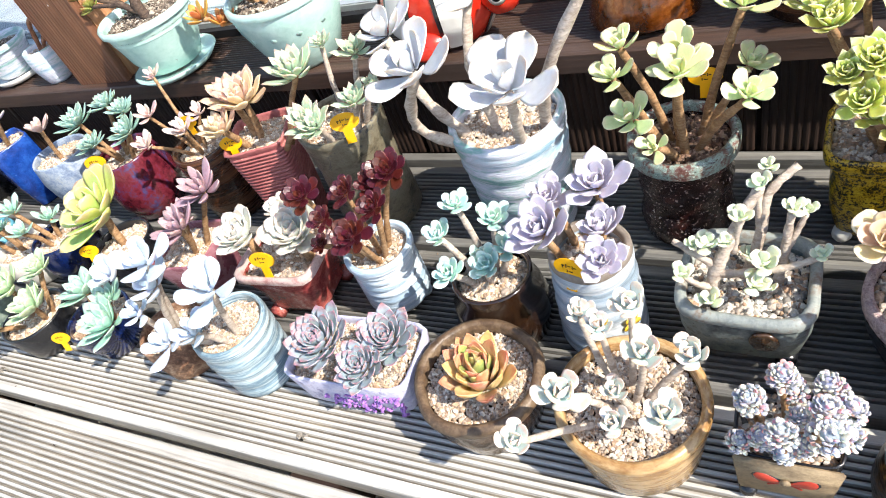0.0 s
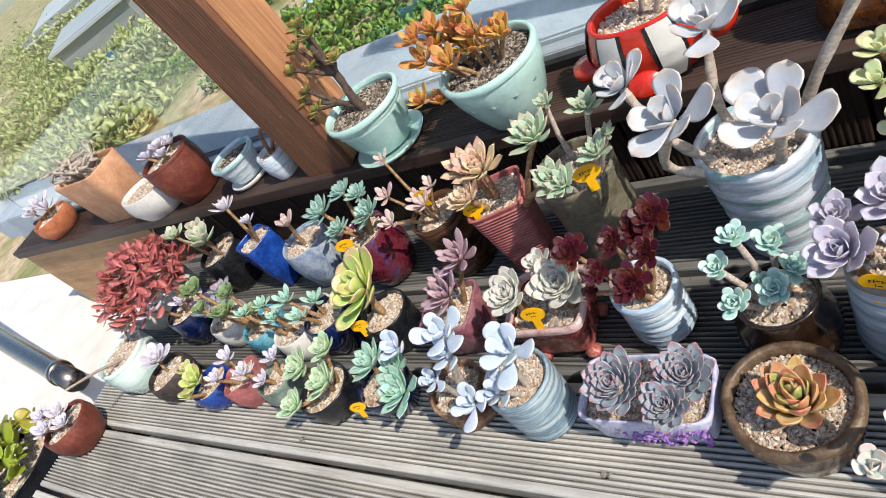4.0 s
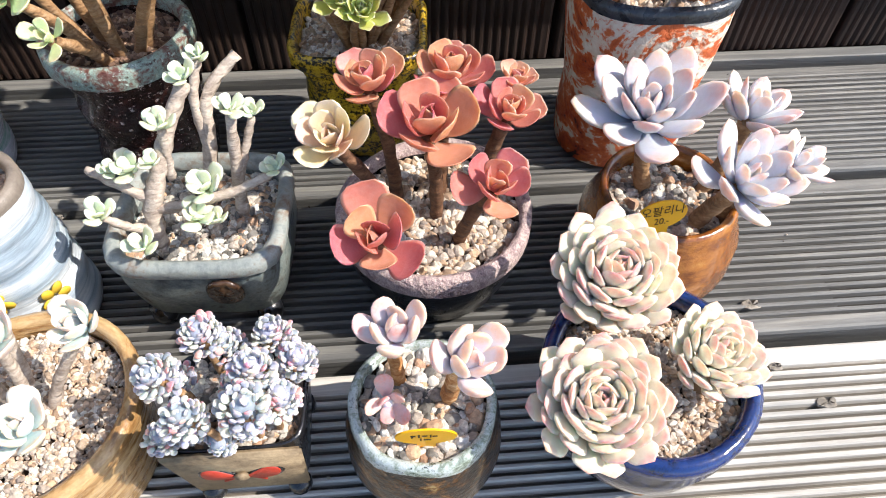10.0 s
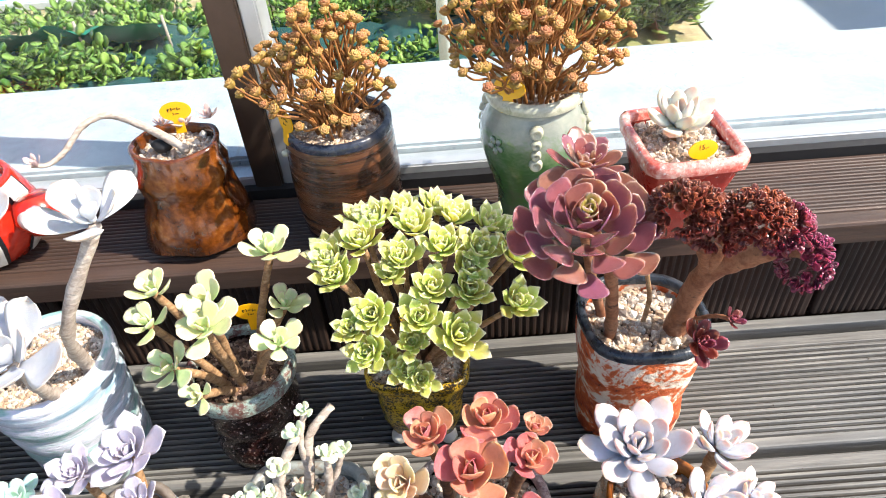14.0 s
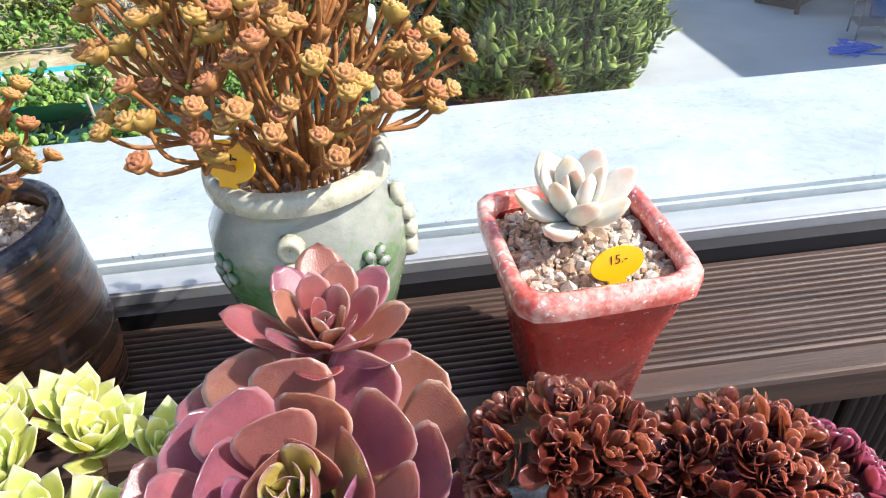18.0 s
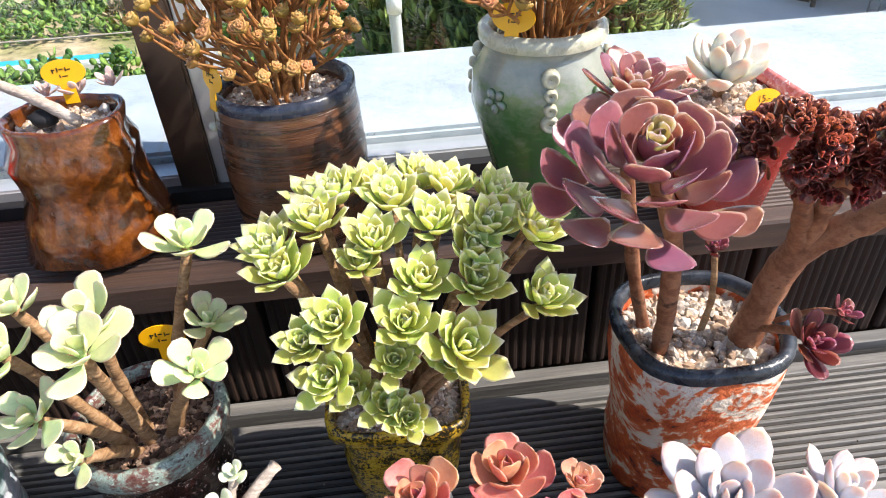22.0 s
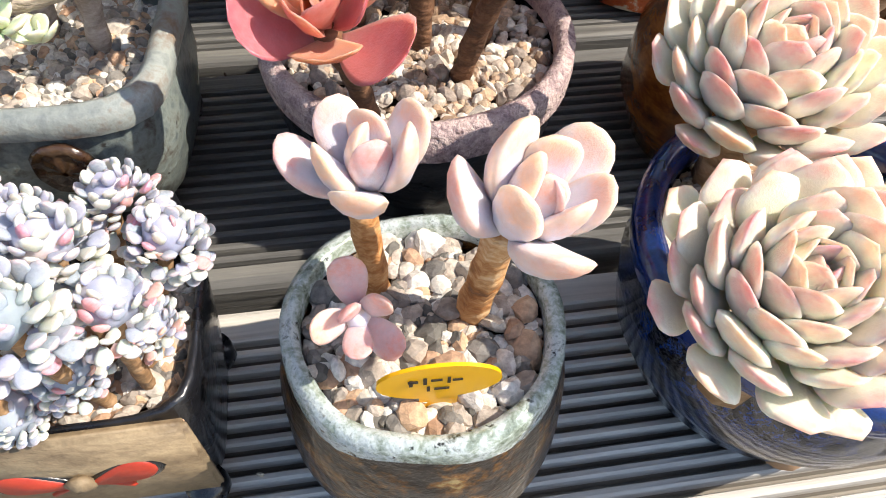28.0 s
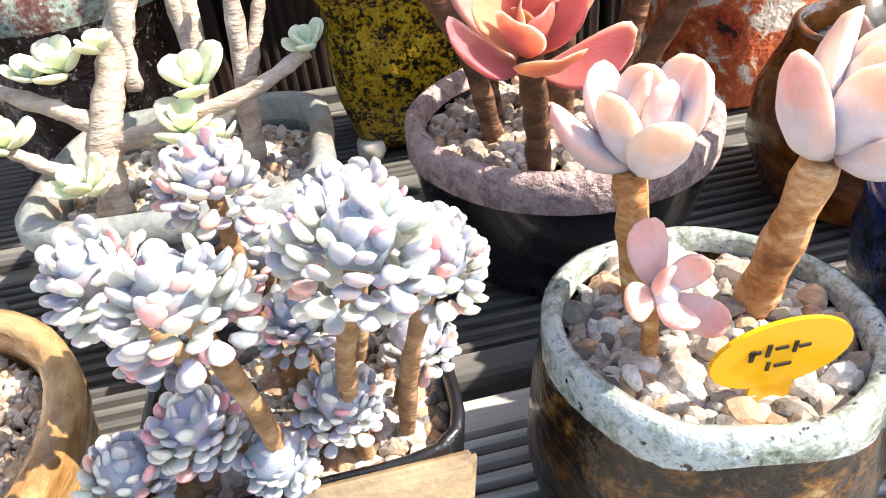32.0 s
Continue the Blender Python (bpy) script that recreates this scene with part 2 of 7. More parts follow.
GRAVEL = gravel_mat("gravel", ["d6c8b8", "eae0d2", "bea890", "dfd2c0", "cfb092", "a89a8e", "f1eadd", "c8b8a8", "dcbea2", "b0957c"])
SOIL = plain("soil", "4a3a2e", 0.95, 0, 0.4, 180.0, 0.8)
GRAVEL_MIX = gravel_mat("mixed_gravel", ["cfc6ba", "e9e4da", "a59a8e", "dcd2c2", "c4a084", "8a8680", "f0ece4", "b8aca0", "d2b090", "6f6c66", "e2dace", "c9bcae"])
STEM = glaze("stem_bark", ["6f5138", "9a7752", "b99a78"], 60.0, (1, 1, 3), None, 0.8, 0.8)
STEM_DARK = glaze("dark_ringed_stem", ["3e281c", "64442e", "8a6448"], 60.0, (1, 1, 3), None, 0.8, 0.8)
STEM_PALE = glaze("stem_pale_bark", ["8e7f72", "b5a698", "cfc4b6"], 70.0, (1, 1, 3), None, 0.85, 0.8)
TAG = plain("tag_plastic", "f2b300", 0.35, 0, 0.05, 60, 0.05)
INK = plain("tag_ink", "231a10", 0.6)
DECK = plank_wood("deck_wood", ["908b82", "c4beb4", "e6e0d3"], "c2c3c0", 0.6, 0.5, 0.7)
# Greyer back boards, with the shade among the pots put into their colour.
DECK_BACK = plank_wood("deck_wood_grey_shaded", ["45423d", "6c6a66", "98948a"], "686b6c", 0.6, 0.5, 0.7)
# Groove bottoms: grime, with the grooves' own shade put into the colour.
DECK_DARK_BACK = plank_wood("deck_groove_shade_grime_dark", ["312e2b", "47433e", "635d56"], "4e4c4a", 0.9, 0.5)
DECK_DARK = plank_wood("deck_groove_shade_grime", ["615b53", "8a8277", "aaa295"], "96938b", 0.9, 0.5)
STEM_WARM = glaze("orange_scaly_stem", ["7a4e2a", "a8703c", "c89a68", "dcc09a"], 70.0, (1, 1, 2.4), None, 0.75, 0.8)
SHELF_WOOD = plank_wood("shelf_wood", ["281b15", "402c23", "5a4032"], "66564c", 0.55, 0.35)
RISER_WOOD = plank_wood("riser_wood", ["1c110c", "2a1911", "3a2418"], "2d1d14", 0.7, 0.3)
# Post side in lighter tan than the front: sunlight put into the colour.
POST_SIDE_LIT = plank_wood("post_side_wood_lit", ["7a4e34", "9c6c4a", "c09068"], "a87c58", 0.5, 0.5, 0.4, True)
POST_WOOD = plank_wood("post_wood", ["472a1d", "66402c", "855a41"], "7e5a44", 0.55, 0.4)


# ---- small builders ----
def part(name, bm, material, parent=None, label="", smooth=True):
    me = bpy.data.meshes.new(name)
    if smooth:
        for f in bm.faces:
            f.smooth = True
    bm.to_mesh(me)
    bm.free()
    me.materials.append(material)
    ob = new(name, me)
    if parent is not None:
        ob.parent = parent
    return tagged(ob, label)


def put(name, me, parent, m):
    """Another object on a mesh that is there already."""
    ob = new(name, me)
    ob.parent = parent
    ob.matrix_basis = m
    return ob


def thing(name, x, y, z, label, category, group="", turn=0):
    ob = new(name)
    ob.empty_display_size = 0.02
    ob.matrix_basis = pose(x, y, z, 0, 0, turn)
    return tagged(ob, label, category, group)


def lathe(profile, seg=44, power=2.0, ax=1.0, ay=1.0, wob=0.0, seed=0.0, cap_low=True, cap_high=False):
    """A body of rotation; power over 2 squares it, wob makes it uneven."""
    bm = bmesh.new()
    rings = []
    for r, z in profile:
        ring = []
        for i in range(seg):
            a = 2 * math.pi * i / seg
            c, s = math.cos(a), math.sin(a)
            k = (abs(c) ** power + abs(s) ** power) ** (-1.0 / power)
            d = 1 + wob * noise.noise(Vector((c * 1.3 + seed, s * 1.3, z * 22)))
            ring.append(bm.verts.new((r * k * c * ax * d, r * k * s * ay * d, z + wob * 0.012 * noise.noise(Vector((c * 2 + seed, s * 2, 5))))))
        rings.append(ring)
    for a, b in zip(rings, rings[1:]):
        for i in range(seg):
            j = (i + 1) % seg
            bm.faces.new((a[i], a[j], b[j], b[i]))
    if cap_low:
        bm.faces.new(list(reversed(rings[0])))
    if cap_high:
        bm.faces.new(rings[-1])
    return bm


def tube(points, radii, seg=8, rough=0.0, seed=0.0):
    """A round stem along points, its ends closed."""
    bm = bmesh.new()
    pts = [Vector(p) for p in points]
    fine, fr = [], []
    for i in range(len(pts) - 1):
        p0, p1, p2, p3 = pts[max(i - 1, 0)], pts[i], pts[i + 1], pts[min(i + 2, len(pts) - 1)]
        for k in range(5):
            u = k / 5
            fine.append(0.5 * ((2 * p1) + (p2 - p0) * u + (2 * p0 - 5 * p1 + 4 * p2 - p3) * u * u + (3 * p1 - p0 - 3 * p2 + p3) * u ** 3))
            fr.append(radii[i] + (radii[i + 1] - radii[i]) * u)
    fine.append(pts[-1])
    fr.append(radii[-1])
    rings = []
    for i, p in enumerate(fine):
        d = (fine[min(i + 1, len(fine) - 1)] - fine[max(i - 1, 0)]).normalized()
        q = d.to_track_quat("Z", "Y")
        ring = []
        for k in range(seg):
            a = 2 * math.pi * k / seg
            v = Vector((math.cos(a), math.sin(a), 0))
            r = fr[i] * (1 + rough * noise.noise(Vector((v.x + seed, v.y, i * 0.9))) + rough * 0.7 * (i % 2 - 0.5))
            ring.append(bm.verts.new(p + q @ (v * r)))
        rings.append(ring)
    for a, b in zip(rings, rings[1:]):
        for i in range(seg):
            bm.faces.new((a[i], a[(i + 1) % seg], b[(i + 1) % seg], b[i]))
    bm.faces.new(list(reversed(rings[0])))
    bm.faces.new(rings[-1])
    return bm


def box(x0, x1, y0, y1, z0, z1, bevel=0.0):
    bm = bmesh.new()
    bmesh.ops.create_cube(bm, size=1, matrix=Matrix.LocRotScale(((x0 + x1) / 2, (y0 + y1) / 2, (z0 + z1) / 2), None, (x1 - x0, y1 - y0, z1 - z0)))
    if bevel:
        bmesh.ops.bevel(bm, geom=bm.edges[:], offset=bevel, segments=2, affect="EDGES")
    return bm


def leaf_mesh(name, material, width=0.5, thick=0.12, p=0.8, q=0.5, curl=0.15, cup=0.3, point=0.0, stalk=0.12, rings=9, seg=8):
    """A fleshy leaf of length 1 along y, upper side to +z. p, q shape its outline, point draws out the tip."""
    bm = bmesh.new()
    peak = (p / (p + q)) ** p * (q / (p + q)) ** q
    loops = []
    for i in range(rings):
        u = (i + 0.35) / (rings - 0.3)
        w = max(u ** p * (1 - u) ** q / peak, stalk * (1 - u)) * width / 2
        t = max((u ** (p * 0.7)) * (1 - u) ** 0.5 * 1.3, stalk) * thick / 2
        z0 = curl * u * u
        loop = []
        for k in range(seg):
            a = 2 * math.pi * k / seg
            cx, cz = math.cos(a), math.sin(a)
            z = t * cz * (0.55 if cz > 0 else 1.2) + cup * w * cx * cx
            loop.append(bm.verts.new((w * cx, u * (1 - 0.12 * curl * u), z0 + z)))
        loops.append(loop)
    for a, b in zip(loops, loops[1:]):
        for k in range(seg):
            bm.faces.new((a[k], a[(k + 1) % seg], b[(k + 1) % seg], b[k]))
    tipv = bm.verts.new((0, 1.0 + point - 0.12 * curl, curl * (1 + point) + cup * 0.02 + point * 0.15))
    for k in range(seg):
        bm.faces.new((loops[-1][k], loops[-1][(k + 1) % seg], tipv))
    bm.faces.new(list(reversed(loops[0])))
    for f in bm.faces:
        f.smooth = True
    me = bpy.data.meshes.new(name)
    bm.to_mesh(me)
    bm.free()
    me.materials.append(material)
    return me


def bud_mesh(material, r=0.0035):
    bm = bmesh.new()
    bmesh.ops.create_icosphere(bm, subdivisions=1, radius=r)
    for f in bm.faces:
        f.smooth = True
    me = bpy.data.meshes.new("rosette")
    bm.to_mesh(me)
    bm.free()
    me.materials.append(material)
    return me


def rosette(root, pos, radius, count, leaf, core, up=(0, 0, 1), spread=15, upright=82, inner=0.28, drop=0.22, widen=1.0, jitter=5, power=0.8, out=0.05):
    """A rosette of single leaves round a bud; the outer leaves lie flatter and longer. out sets their feet away from the middle."""
    q = Vector(up).normalized().to_track_quat("Z", "Y").to_matrix().to_4x4()
    mid = put("rosette", core, root, Matrix.Translation(pos) @ q)
    spin = random.uniform(0, 360)
    for i in range(count):
        f = (i + 0.5) / count
        long = radius * (inner + (1 - inner) * f ** power) * (1 - max(out - 0.05, 0.0) * f) * random.uniform(0.93, 1.06)
        el = upright + (spread - upright) * f ** 0.75 + random.uniform(-jitter, jitter)
        m = pose(0, 0, 0, 0, 0, spin + i * 137.508 + random.uniform(-4, 4)) @ pose(0, radius * out * f, -radius * drop * f * 0.6 - radius * 0.03, el, random.uniform(-jitter, jitter), 0)
        put("leaf", leaf, mid, m @ Matrix.Diagonal((long * widen, long, long, 1)))
    return mid


ICO = bmesh.new()
bmesh.ops.create_icosphere(ICO, subdivisions=1, radius=1.0)
ICO_V = np.array([v.co[:] for v in ICO.verts])
ICO_F = np.array([[v.index for v in f.verts] for f in ICO.faces])
ICO.free()
ICO2 = bmesh.new()
bmesh.ops.create_icosphere(ICO2, subdivisions=2, radius=1.0)
ICO2_V = np.array([v.co[:] for v in ICO2.verts])
ICO2_F = np.array([[v.index for v in f.verts] for f in ICO2.faces])
ICO2.free()


def pebbles(points, sizes, seed, fine=False):
    """Many angular stones as one mesh; fine gives them rounder, worn faces."""
    rng = np.random.default_rng(seed)
    base_v, base_f = (ICO2_V, ICO2_F) if fine else (ICO_V, ICO_F)
    n, k = len(points), len(base_v)
    ang = rng.uniform(0, 2 * np.pi, (n, 3))
    ca, sa, cb, sb = np.cos(ang[:, 0]), np.sin(ang[:, 0]), np.cos(ang[:, 1]), np.sin(ang[:, 1])
    rz = np.zeros((n, 3, 3)); rz[:, 0, 0] = ca; rz[:, 0, 1] = -sa; rz[:, 1, 0] = sa; rz[:, 1, 1] = ca; rz[:, 2, 2] = 1
    rx = np.zeros((n, 3, 3)); rx[:, 0, 0] = 1; rx[:, 1, 1] = cb; rx[:, 1, 2] = -sb; rx[:, 2, 1] = sb; rx[:, 2, 2] = cb
    form = rng.uniform(0.6, 1.25, (n, 1, 3)) * np.array([1, 1, 0.75])
    if fine:
        ax = rng.normal(0, 1, (n, 5, 3))
        ax /= np.linalg.norm(ax, axis=2, keepdims=True)
        cut = np.minimum(1.0, 0.68 / np.maximum(np.einsum("nmj,kj->nmk", ax, base_v), 0.05)).min(1)[..., None]
        v = base_v[None] * form * cut * rng.uniform(0.95, 1.05, (n, k, 1)) * 1.12
    else:
        v = base_v[None] * form * rng.uniform(0.72, 1.2, (n, k, 1))
    v = np.einsum("nij,nkj->nki", rz @ rx, v) * np.asarray(sizes)[:, None, None] + np.asarray(points)[:, None]
    f = (base_f[None] + (np.arange(n) * k)[:, None, None]).reshape(-1, 3)
    me = bpy.data.meshes.new("gravel")
    me.from_pydata(v.reshape(-1, 3).tolist(), [], f.tolist())
    return me


def gravel(root, r, z, size=0.0026, power=2.0, ax=1.0, ay=1.0, seed=1, material=None, dome=0.002, density=1.0, fine=False):
    rng = np.random.default_rng(seed)
    n = int(density * 3.4 * r * r * ax * ay / (size * size))
    n = min(n, 900 if fine else 2400)
    p = rng.uniform(-1, 1, (n * 2, 2))
    p = p[(np.abs(p) ** power).sum(1) ** (1 / power) < 0.97]
    pts = np.c_[p[:, 0] * r * ax, p[:, 1] * r * ay, z + rng.normal(0, size * 0.35, len(p)) + dome * (1 - (p ** 2).sum(1))]
    me = pebbles(pts, size * rng.lognormal(0, 0.28, len(p)), seed, fine)
    me.materials.append(material or GRAVEL)
    ob = new("gravel", me)
    ob.parent = root
    tagged(ob, kind="stuff")
    soil = lathe([(r * 1.01, z - 0.004), (r * 0.5, z - 0.002), (0.001, z - 0.001)], 24, power, ax, ay, cap_low=False)
    part("soil", soil, SOIL, root)


def make_pot(root, outer, material, th=0.005, soil=0.012, power=2.0, ax=1.0, ay=1.0, wob=0.02, seed=0.0, rim=None, rim_label="", stones=0.0026, label="", density=1.0, seg=44, stone_mat=None, rim_h=0.006, fine=False):
    """A pot from its outer outline (radius, height), with a rounded lip, an inner wall, soil and a bed of stones."""
    r, z = outer[-1]
    lip = [(r - th * 0.15, z + th * 0.35), (r - th * 0.5, z + th * 0.5), (r - th * 0.85, z + th * 0.3), (r - th, z - th * 0.2)]
    inner = [(r - th * 1.05, z - soil * 0.6), (r - th * 1.2, z - soil - 0.01)]
    body = part("pot", lathe([(outer[0][0] * 0.6, outer[0][1] + 0.001)] + list(outer) + lip + inner, seg, power, ax, ay, wob, seed), material, root, label)
    if rim:
        ring = [(r + 0.0012, z - rim_h), (r + th * 0.28, z - rim_h * 0.5), (r + th * 0.2, z + th * 0.3), (r - th * 0.5, z + th * 0.72), (r - th * 1.1, z + th * 0.4), (r - th * 1.2, z - th)]
        part("rim", lathe(ring, seg, power, ax, ay, wob * 1.4, seed, cap_low=False), rim, root, rim_label)
    gravel(root, r - th * 1.1, z - soil, stones, power, ax, ay, int(seed * 7) + 3, stone_mat, density=density, fine=fine)
    return body


def stem(root, points, r0, r1, material=None, name="stem", rough=0.18, seg=8):
    n = len(points)
    return part(name, tube(points, [r0 + (r1 - r0) * i / (n - 1) for i in range(n)], seg, rough, points[0][0] * 50), material or STEM, root)


def leaf_cloud(name, leaf, places, root, material=None):
    """Many small leaves joined into one mesh; places: matrices."""
    v0 = np.array([v.co[:] for v in leaf.vertices])
    f0 = [list(p.vertices) for p in leaf.polygons]
    verts, faces = [], []
    for k, m in enumerate(places):
        a = np.array(m)
        verts.append(v0 @ a[:3, :3].T + a[:3, 3])
        faces += [[i + k * len(v0) for i in f] for f in f0]
    me = bpy.data.meshes.new(name)
    me.from_pydata(np.concatenate(verts).tolist(), [], faces)
    me.polygons.foreach_set("use_smooth", [True] * len(me.polygons))
    me.materials.append(material or leaf.materials[0])
    ob = new(name, me)
    ob.parent = root
    return ob


def plant_tag(x, y, z, turn=0, tilt=20, words=(), size=0.03, label="yellow plastic plant tag with handwriting, stuck in gravel"):
    """An oval tag on a flat stalk, with its writing."""
    root = thing("plant_tag", x, y, z, label, "plant tag", "plant tags", turn)
    m = pose(0, 0, 0, 90 - tilt * 0.3, 0, random.uniform(-6, 6))
    head = lathe([(size / 2, -0.0005), (size / 2, 0.0005)], 28, 2.0, 1.0, 0.62, cap_high=True)
    bmesh.ops.transform(head, matrix=m, verts=head.verts)
    part("head", head, TAG, root, smooth=False)
    leg = box(-size * 0.16, size * 0.16, -size * 0.75, -size * 0.27, -0.0005, 0.0004)
    bmesh.ops.transform(leg, matrix=m, verts=leg.verts)
    part("stalk", leg, TAG, root, smooth=False)
    if words:
        for k, text in enumerate(words):
            cu = bpy.data.curves.new("writing", "FONT")
            cu.body, cu.size, cu.align_x, cu.align_y = text, size * (0.24 if k == 0 else 0.2), "CENTER", "CENTER"
            cu.materials.append(INK)
            ob = new("writing", cu)
            ob.parent = root
            ob.matrix_basis = m @ pose(0, size * (0.08 - 0.22 * k), 0.0009)
    else:
        for bx, by, bw, bh in ((-0.25, 0.06, 0.08, 0.03), (-0.24, 0.0, 0.03, 0.1), (-0.13, 0.02, 0.03, 0.11), (-0.07, 0.07, 0.09, 0.025), (0.06, 0.02, 0.025, 0.1), (0.1, 0.05, 0.08, 0.025), (-0.1, -0.12, 0.025, 0.08), (-0.04, -0.1, 0.12, 0.025)):
            bar = box(bx * size, (bx + bw) * size, by * size, (by + bh) * size, 0.0006, 0.0009)
            bmesh.ops.transform(bar, matrix=m, verts=bar.verts)
            part("writing", bar, INK, root, smooth=False)
    return root


# ---- the stepped deck ----
PITCH, GAP = 0.150, 0.010
LEFT, RIGHT = -1.70, 2.2


def grooved_profile(width, grooves, depth=0.0065, thick=0.024, margin=0.011):
    """Across a decking board: smooth rounded margins, a row of rounded grooves between them."""
    pts = [(0.0, -thick), (0.0, -0.003), (0.0012, -0.0008), (0.003, 0.0)]
    pts.append((margin, 0.0))
    step = (width - 2 * margin) / grooves
    for k in range(grooves):
        a = margin + k * step
        pts += [(a + step * 0.05, -depth * 0.6), (a + step * 0.13, -depth), (a + step * 0.28, -depth), (a + step * 0.37, -depth * 0.6), (a + step * 0.47, -0.0007), (a + step * 0.62, 0.0), (a + step * 0.88, -0.0002)]
    pts += [(width - margin * 0.6, 0.0), (width - 0.003, 0.0), (width - 0.0012, -0.0008), (width, -0.003), (width, -thick)]
    return pts


def board(name, profile, length, material, parent, m, label="", pieces=24, warp=0.0006, groove_dark=None):
    """A board: its section pushed along x, hardly warped."""
    bm = bmesh.new()
    rings = []
    for i in range(pieces + 1):
        x = length * i / pieces
        rings.append([bm.verts.new((x, y, z + warp * noise.noise(Vector((x * 3, m.translation.y * 9, y * 4))))) for y, z in profile])
    for a, b in zip(rings, rings[1:]):
        for k in range(len(profile)):
            j = (k + 1) % len(profile)
            bm.faces.new((a[k], a[j], b[j], b[k]))
    bm.faces.new(list(reversed(rings[0])))
    bm.faces.new(rings[-1])
    bmesh.ops.recalc_face_normals(bm, faces=bm.faces[:])
    # Faces at the groove bottoms take the darker wood with shade in its colour.
    if groove_dark:
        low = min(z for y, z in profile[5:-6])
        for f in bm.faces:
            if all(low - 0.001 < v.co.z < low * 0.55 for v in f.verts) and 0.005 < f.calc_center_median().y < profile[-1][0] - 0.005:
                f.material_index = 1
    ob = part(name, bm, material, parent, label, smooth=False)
    if groove_dark:
        ob.data.materials.append(groove_dark)
    ob.matrix_basis = m
    return ob


deck = tagged(new("floor"), "weathered grey grooved timber decking boards", "deck", kind="structure")
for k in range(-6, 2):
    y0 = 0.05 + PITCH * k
    board("plank", grooved_profile(PITCH - GAP, 17), RIGHT - LEFT, DECK_BACK if k >= 0 else DECK, deck, pose(LEFT, y0, 0), groove_dark=DECK_DARK_BACK if k >= 0 else DECK_DARK)
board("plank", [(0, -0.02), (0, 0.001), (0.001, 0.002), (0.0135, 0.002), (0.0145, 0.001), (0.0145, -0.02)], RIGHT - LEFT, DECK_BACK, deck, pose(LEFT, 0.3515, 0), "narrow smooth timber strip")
for x in (-1.6, -1.0, -0.4, 0.2, 0.8, 1.4, 2.0):
    part("joist", box(x - 0.03, x + 0.03, -0.85, 0.36, -0.1, -0.0245), RISER_WOOD, deck, smooth=False)

SHELF_Z = 0.155
riser = tagged(new("wall_riser"), "dark brown vertical grooved boards below the shelf", "riser", kind="structure")
SHELF_L = -2.55
x = -1.72
k = 0
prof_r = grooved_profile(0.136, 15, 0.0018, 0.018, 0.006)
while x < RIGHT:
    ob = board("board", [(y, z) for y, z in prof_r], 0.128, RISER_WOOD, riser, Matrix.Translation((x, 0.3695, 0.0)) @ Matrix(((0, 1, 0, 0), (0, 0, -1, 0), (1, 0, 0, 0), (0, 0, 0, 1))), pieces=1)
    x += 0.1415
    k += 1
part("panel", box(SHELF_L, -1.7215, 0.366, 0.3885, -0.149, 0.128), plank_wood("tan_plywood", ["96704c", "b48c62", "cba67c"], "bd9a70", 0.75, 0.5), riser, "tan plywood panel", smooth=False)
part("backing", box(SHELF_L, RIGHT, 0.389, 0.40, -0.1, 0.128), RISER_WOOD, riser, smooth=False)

shelf = tagged(new("shelf"), "dark brown stained grooved timber shelf", "shelf", kind="structure")
board("plank", [(0, -0.026), (0, -0.003), (0.0015, -0.0005), (0.004, 0.0), (0.019, 0.0), (0.0195, -0.026)], RIGHT - SHELF_L, SHELF_WOOD, shelf, pose(SHELF_L, 0.351, SHELF_Z), "smooth front edging board")
board("plank", grooved_profile(0.098, 15, 0.003, 0.026, 0.004), RIGHT - SHELF_L, SHELF_WOOD, shelf, pose(SHELF_L, 0.3725, SHELF_Z))

# ---- glass parapet behind the shelf ----
ALU = plain("aluminium", "c9ccce", 0.35, 0.6, 0.06, 60, 0.05)
BRONZE = plain("bronze_anodised", "5a4b42", 0.35, 0.7, 0.08, 60, 0.05)
RUBBER = plain("dark_gasket", "17171a", 0.6)
COPING = glaze("coping_stone", ["939ea9", "a7b1bb", "b8c0c8"], 9.0, (1, 1, 1), None, 0.65, 0.2, "66707a", 260.0, 0.63)
glass_mat, gnt, gb, glink = start("window_glass")
gb.inputs["Transmission Weight"].default_value, gb.inputs["Roughness"].default_value, gb.inputs["IOR"].default_value = 1.0, 0.0, 1.45
gb.inputs["Base Color"].default_value = (0.93, 0.98, 0.97, 1)

window = tagged(new("window_1"), "glass parapet in aluminium and bronze frames", "window", kind="structure")
part("bottom_rail", box(SHELF_L, RIGHT, 0.484, 0.515, 0.13, 0.176, 0.002), ALU, window, "pale aluminium bottom rail", smooth=False)
part("gasket", box(SHELF_L, RIGHT, 0.471, 0.4835, 0.10, 0.166), RUBBER, window, smooth=False)
for x0, x1 in ((SHELF_L, -1.03), (-0.97, -0.095), (-0.035, RIGHT)):
    pane = part("pane", box(x0, x1, 0.494, 0.502, 0.172, 1.15), glass_mat, window, smooth=False)
    pane.visible_shadow = False
for x in (-0.075,):
    part("post", box(x - 0.02, x + 0.012, 0.478, 0.53, 0.15, 1.2, 0.002), BRONZE, window, "bronze anodised post", smooth=False)
    part("post", box(x + 0.0125, x + 0.03, 0.482, 0.526, 0.15, 1.2, 0.002), ALU, window, "pale aluminium glazing bead", smooth=False)

